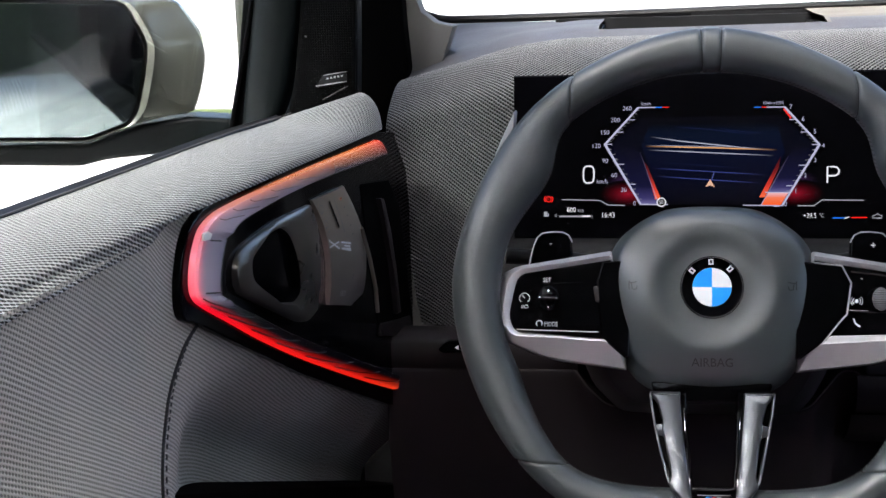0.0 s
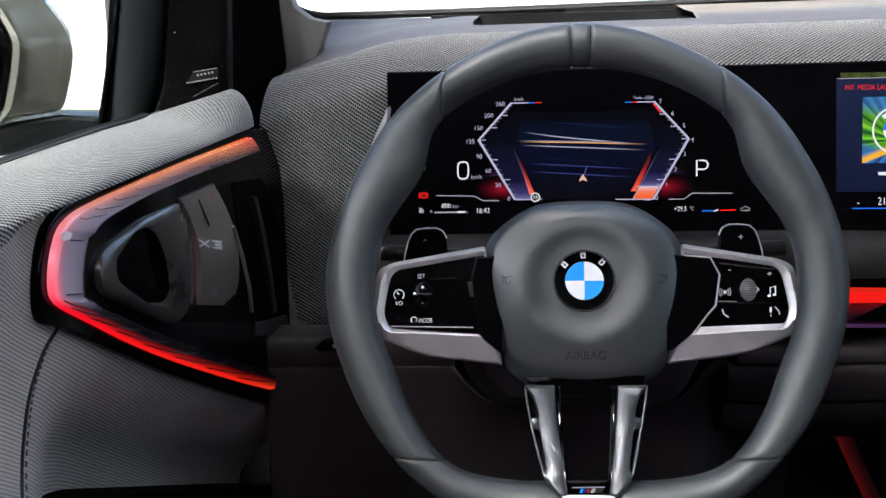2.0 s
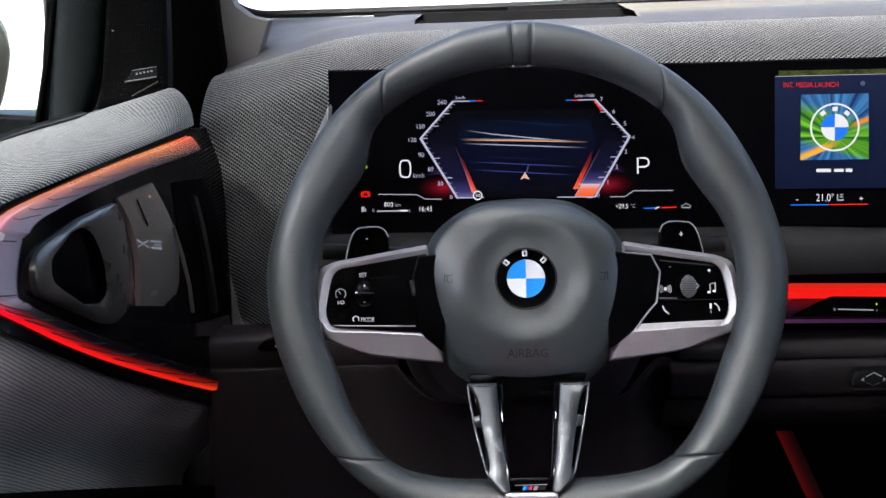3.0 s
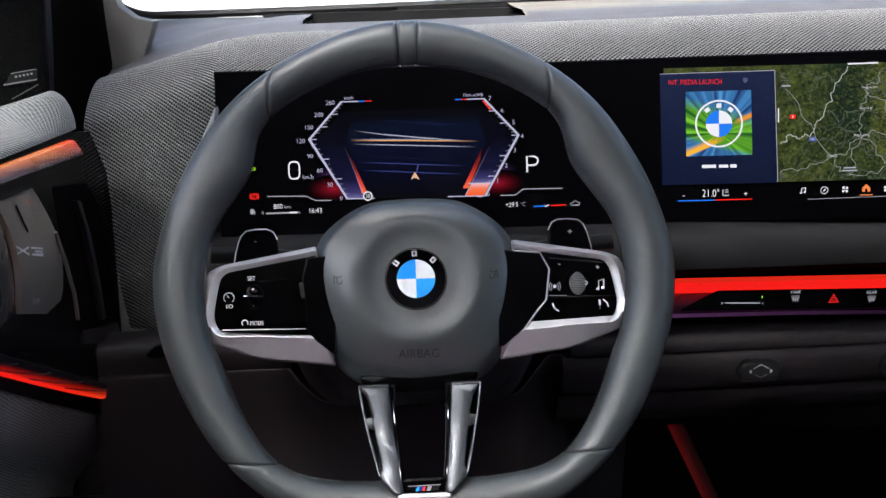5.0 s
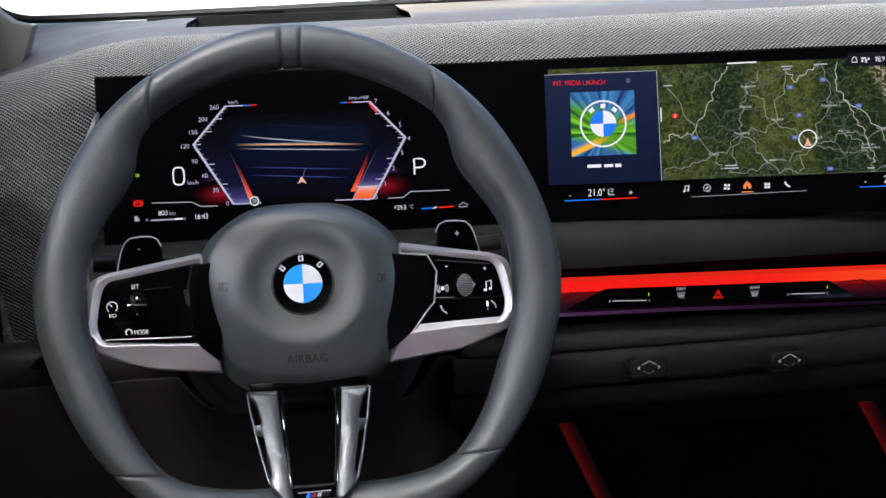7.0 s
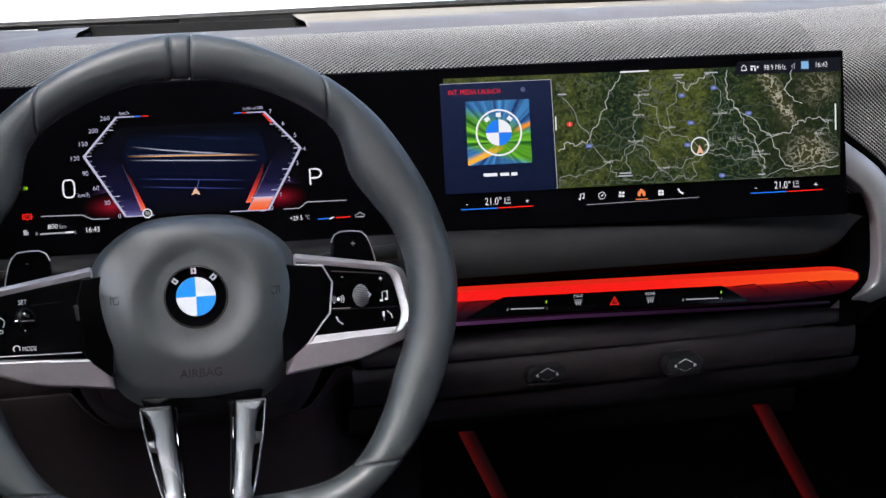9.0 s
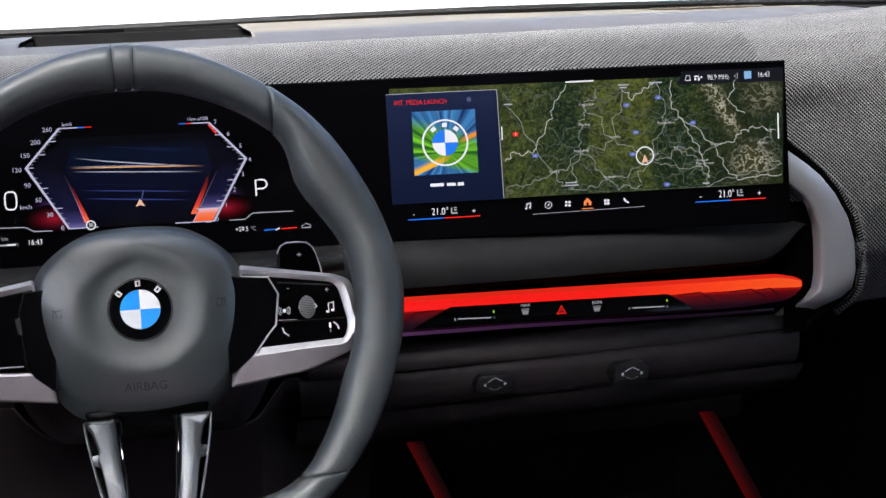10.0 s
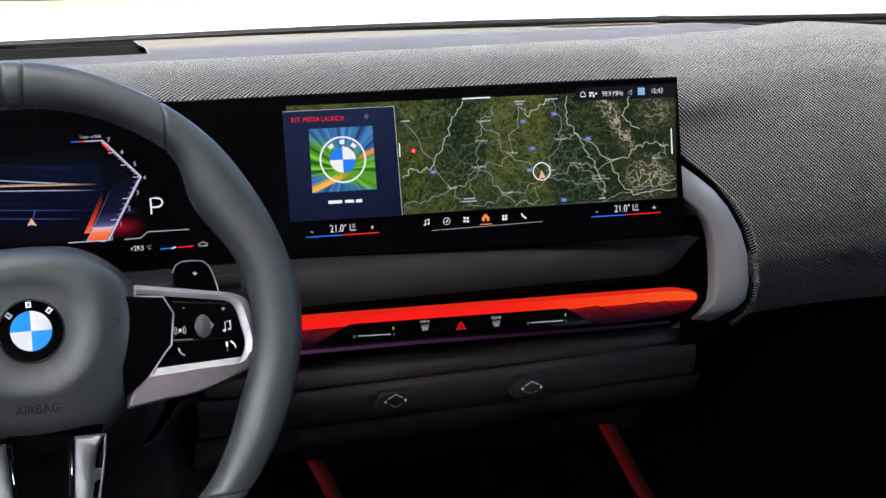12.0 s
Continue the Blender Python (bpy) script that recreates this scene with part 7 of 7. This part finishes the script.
link(nt, tc.outputs["Object"], vo.inputs["Vector"])
hole = ranged(nt, vo.outputs["Distance"], 0.30, 0.42, 0, 1)
link(nt, blend(nt, hole, (0.0002, 0.0002, 0.0002), (0.0009, 0.0009, 0.0010)), b.inputs["Base Color"])
b.inputs["Roughness"].default_value = 0.6
b.inputs["Specular IOR Level"].default_value = 0.04
relief(nt, b, hole, 0.8, 0.0006)
grl = part("tweeter_grille", slab(gr, -0.01, 0.010, 0.004), PERF, sail, "perforated black tweeter grille", 22)
plate = part("grille_plate", slab([(0.0092, -0.0152), (0.0155, -0.0066), (0.0352, -0.0036), (0.0350, -0.0118)], 0.0095, 0.0106, 0.0003), BLACK, grl, "small metal plate with fine marks", 22)
bars("plate_mark", [(0.0190 + q * 0.0030, -0.0092 + q * 0.0005, 0.0017, 0.0014) for q in range(5)], PRINT_DIM, plate, 0.0109)
part("plate_edge", ribbon([(0.0152, -0.0066), (0.0352, -0.0037)], 0.0006, 0.0111), PRINT_DIM, plate, "", 0)
bars("plate_edge", [(0.0096 + q * 0.0013, -0.0152 + q * 0.00018, 0.0009, 0.0011) for q in range(20)], PRINT_DIM, plate, 0.0112, "row of tiny bright holes")
part("sail_line", tube([(0.0139, -0.0266, 0.0102), (0.0352, -0.0159, 0.0102)], 0.0005, 5), PALE_EDGE, sail)
part("sail_line", tube([(-0.0225, -0.0402, 0.0102), (-0.0135, -0.0369, 0.0102)], 0.0004, 5), PALE_EDGE, sail)
part("grille_fleck", slab([p[:2] for p in disc(0.0008, 0, 10, 0.0022, 0.0251)], 0.0098, 0.0108), PRINT_DIM, grl, "small pale fleck on the grille", 0)

# windscreen pillar and the grey piece at its foot
pil = finish("pillar_trim", slab([(-0.360, 0.991), (-0.273, 1.023), (-0.2605, 1.088), (-0.2637, 1.128), (-0.2772, 1.433), (-0.376, 1.433)], -0.36, -0.285, 0.004), PITCH)
pil.matrix_world = basis((0, 0, 0), (1, 0, 0), (0, 0, 1), (0, -1, 0))
tagged(pil, "black windscreen pillar trim beside the door", "pillar trim", kind="structure")
foot = finish("pillar_foot", slab([(-0.268, 1.060), (-0.2435, 1.062), (-0.2345, 1.086), (-0.2210, 1.1240), (-0.238, 1.128), (-0.251, 1.138), (-0.257, 1.155), (-0.285, 1.155)], -0.33, -0.302, 0.001), FOOT)
foot.matrix_world = basis((0, 0, 0), (1, 0, 0), (0, 0, 1), (0, -1, 0))
tagged(foot, "light grey trim at the foot of the windscreen pillar", "pillar trim", kind="structure")

# ---- outside mirror ----
MF = basis((-0.55, 0.25, 1.08), (0.97, 0.24, 0), (0, 0, 1), (0.24, -0.97, 0))
mirror = thing("wing_mirror", "pale blue-grey wing mirror on a black foot outside the window", "wing mirror", MF)
shell = resample(rounded([(-0.170, 0.040), (-0.140, 0.092), (0.0348, 0.0845), (0.0740, 0.0751), (0.0925, 0.0462), (0.0990, 0.0252), (0.0945, 0.0019), (0.0850, -0.0300), (0.0352, -0.0350), (0.0255, -0.0400), (-0.0144, -0.0545), (-0.1500, -0.0500)], 0.007), 84)
cx, cy = -0.03, 0.025
# flat face round the glass on the driver's side, then the outer shell
face = [(-0.1560, 0.0380), (-0.1300, 0.0840), (0.0257, 0.0765), (0.0333, 0.0691), (0.0478, 0.0363), (0.0432, 0.0089), (0.0344, -0.0249), (0.0255, -0.0380), (-0.0144, -0.0515), (-0.1450, -0.0470)]
inner = resample(rounded(face, 0.006), 84)
k0 = min(range(84), key=lambda k: sum((Vector(shell[q]) - Vector(inner[(q + k) % 84])).length for q in range(84)))
inner = inner[k0:] + inner[:k0]
mixm = lambda f: [(a[0] + (c[0] - a[0]) * f, a[1] + (c[1] - a[1]) * f) for a, c in zip(inner, shell)]
rings = [[(x, y, -0.028) for x, y in mixm(0.0)], [(x, y, 0.002) for x, y in mixm(0.02)], [(x, y, 0.003) for x, y in mixm(0.14)], [(x, y, -0.003) for x, y in mixm(0.24)], [(x, y, -0.012) for x, y in mixm(0.8)], [(x, y, -0.018) for x, y in mixm(1.0)]]
rings += [[(cx + (x - cx) * k, cy + (y - cy) * k, w) for x, y in shell] for k, w in ((1.0, -0.045), (0.96, -0.08), (0.82, -0.115), (0.5, -0.14))]
part("housing", loops(rings, True, False, True), PAINT, mirror, "pale blue-grey painted housing", 40)
part("bezel", slab(inner, -0.035, -0.022, 0.0005), BLACK, mirror, "black bezel", 22)
MIRROR = surface("tinted mirror glass", (0.20, 0.25, 0.255), 0.02, 1.0, bump=0.0, vary=0.02, rough_vary=0.0)
pane = slab(inset(inner, 0.0035), -0.0040, -0.0024, 0.0005)
for v in pane.verts:
    v.co.z += 0.002 * v.co.y
part("mirror_glass", pane, MIRROR, mirror, "dark blue-green tinted mirror glass", 22)
arm = [(-0.1500, -0.0530), (-0.0179, -0.0565), (0.0325, -0.0395), (0.0816, -0.0340), (0.1500, -0.0400), (0.1500, -0.0545), (0.0607, -0.0680), (-0.0007, -0.0720), (-0.0249, -0.0775), (-0.1500, -0.0716)]
part("foot", slab(rounded(arm, 0.005), -0.07, -0.018, 0.004), GREY_TRIM, mirror, "dark grey plastic mirror foot", 22)

# ---- centre console lights in the footwell ----
console = thing("centre_console", "black centre console with two red light strips", "console", Matrix.Identity(4))
# near-black so that the body carries the footwell's shade in its colour
part("console_body", box(0.20, 0.52, -0.60, 0.10, 0.42, 0.70, 0.02), PITCH, console, "plain console body, footwell shade put into its near-black colour")
STRIP = ramp_glow("deep red strip", [(0.0, (0.34, 0.006, 0.008)), (0.25, (0.24, 0.005, 0.007)), (0.6, (0.08, 0.002, 0.004)), (1.0, (0.014, 0.001, 0.004))], "Z", 0.18, rough=0.6, spec=0.01, base=(0.001, 0.001, 0.001), lo=1.0, hi=1.26, slope=1.26)
for a, c, wd in (((0.2080, 0.09, 0.7990), (0.256, 0.05, 0.690), 0.0130), ((0.4633, 0.09, 0.7990), (0.518, 0.05, 0.680), 0.0130)):
    q = [(a[0] - wd / 2, a[1], a[2]), (a[0] + wd / 2, a[1], a[2]), (c[0] + wd / 2, c[1], c[2]), (c[0] - wd / 2, c[1], c[2])]
    bm = loops([[(x, y, z) for x, y, z in q], [(x, y + 0.006, z) for x, y, z in q]], True, True, True)
    st_ob = part("light_strip", bm, STRIP, console, "deep red glowing strip", 0)
    part("strip_carrier", loops([[(x, y + 0.007, z) for k, (x, y, z) in enumerate(q)], [(x, y + 0.012, z - 0.002) for x, y, z in q]], True, True, True), PITCH, console, "", 0)

# ---- vent knobs and small switch ----
for x, z, s, dimmer in ((0.277, 0.8425, 1.0, PRINT), (0.396, 0.8405, 0.95, PRINT)):
    kn = thing("vent_knob", "black oval vent knob with white direction arrows", "vent knob", basis((x, 0.1015, z), (1, 0, 0), (0, 0, 1), (0, -1, 0)), group="vent knobs")
    pts = rounded([(-0.0185 * s, -0.002), (-0.013 * s, 0.0068), (0.013 * s, 0.0068), (0.0185 * s, 0.001), (0.016 * s, -0.0075), (-0.016 * s, -0.0085)], 0.004)
    part("knob_body", slab(pts, -0.01, 0.006, 0.0025), BLACK, kn, "black grooved knob", 22)
    for q in range(5):
        part("knob_rib", tube([(-0.016 * s + q * 0.0028, -0.001 - q * 0.0002, 0.0045), (-0.014 * s + q * 0.0028, 0.0052, 0.0052)], 0.0004, 4), SOFT, kn)
    part("knob_lip", slab(rounded([(-0.0165 * s, -0.0080), (0.0165 * s, -0.0072), (0.0130 * s, -0.0112), (-0.0130 * s, -0.0118)], 0.0015), -0.01, 0.0030, 0.0010), SOFT, kn, "dark grey lip under the knob", 22)
    part("arrow_up", ribbon([(-0.0062, 0.0012), (0.0, 0.0045), (0.0062, 0.0012)], 0.0007, 0.0066), dimmer, kn, "", 0)
    part("arrow_down", ribbon([(-0.0050, -0.0038), (0.0, -0.0062), (0.0050, -0.0038)], 0.0006, 0.0066), PRINT_DIM, kn, "", 0)
    part("arrow_side", slab([(-0.0098, -0.0012), (-0.0076, 0.0004), (-0.0076, -0.0028)], 0.006, 0.0066), dimmer, kn, "", 0)
    part("arrow_side", slab([(0.0098, -0.0012), (0.0076, 0.0004), (0.0076, -0.0028)], 0.006, 0.0066), dimmer, kn, "", 0)
sw = thing("light_switch", "small black rocker switch with a white arrow", "switch", basis((-0.200, 0.1125, 0.8735), (1, 0, 0), (0, 0, 1), (0, -1, 0)))
part("switch_body", slab(rounded([(-0.014, -0.003), (-0.006, 0.004), (0.016, 0.004), (0.016, -0.005), (-0.010, -0.006)], 0.002), -0.004, 0.004, 0.0015), GLOSS, sw, "", 22)
part("switch_mark", slab([(0.0005, -0.0008), (0.0035, 0.0012), (0.0035, -0.0026)], 0.004, 0.0045), PRINT, sw, "", 0)
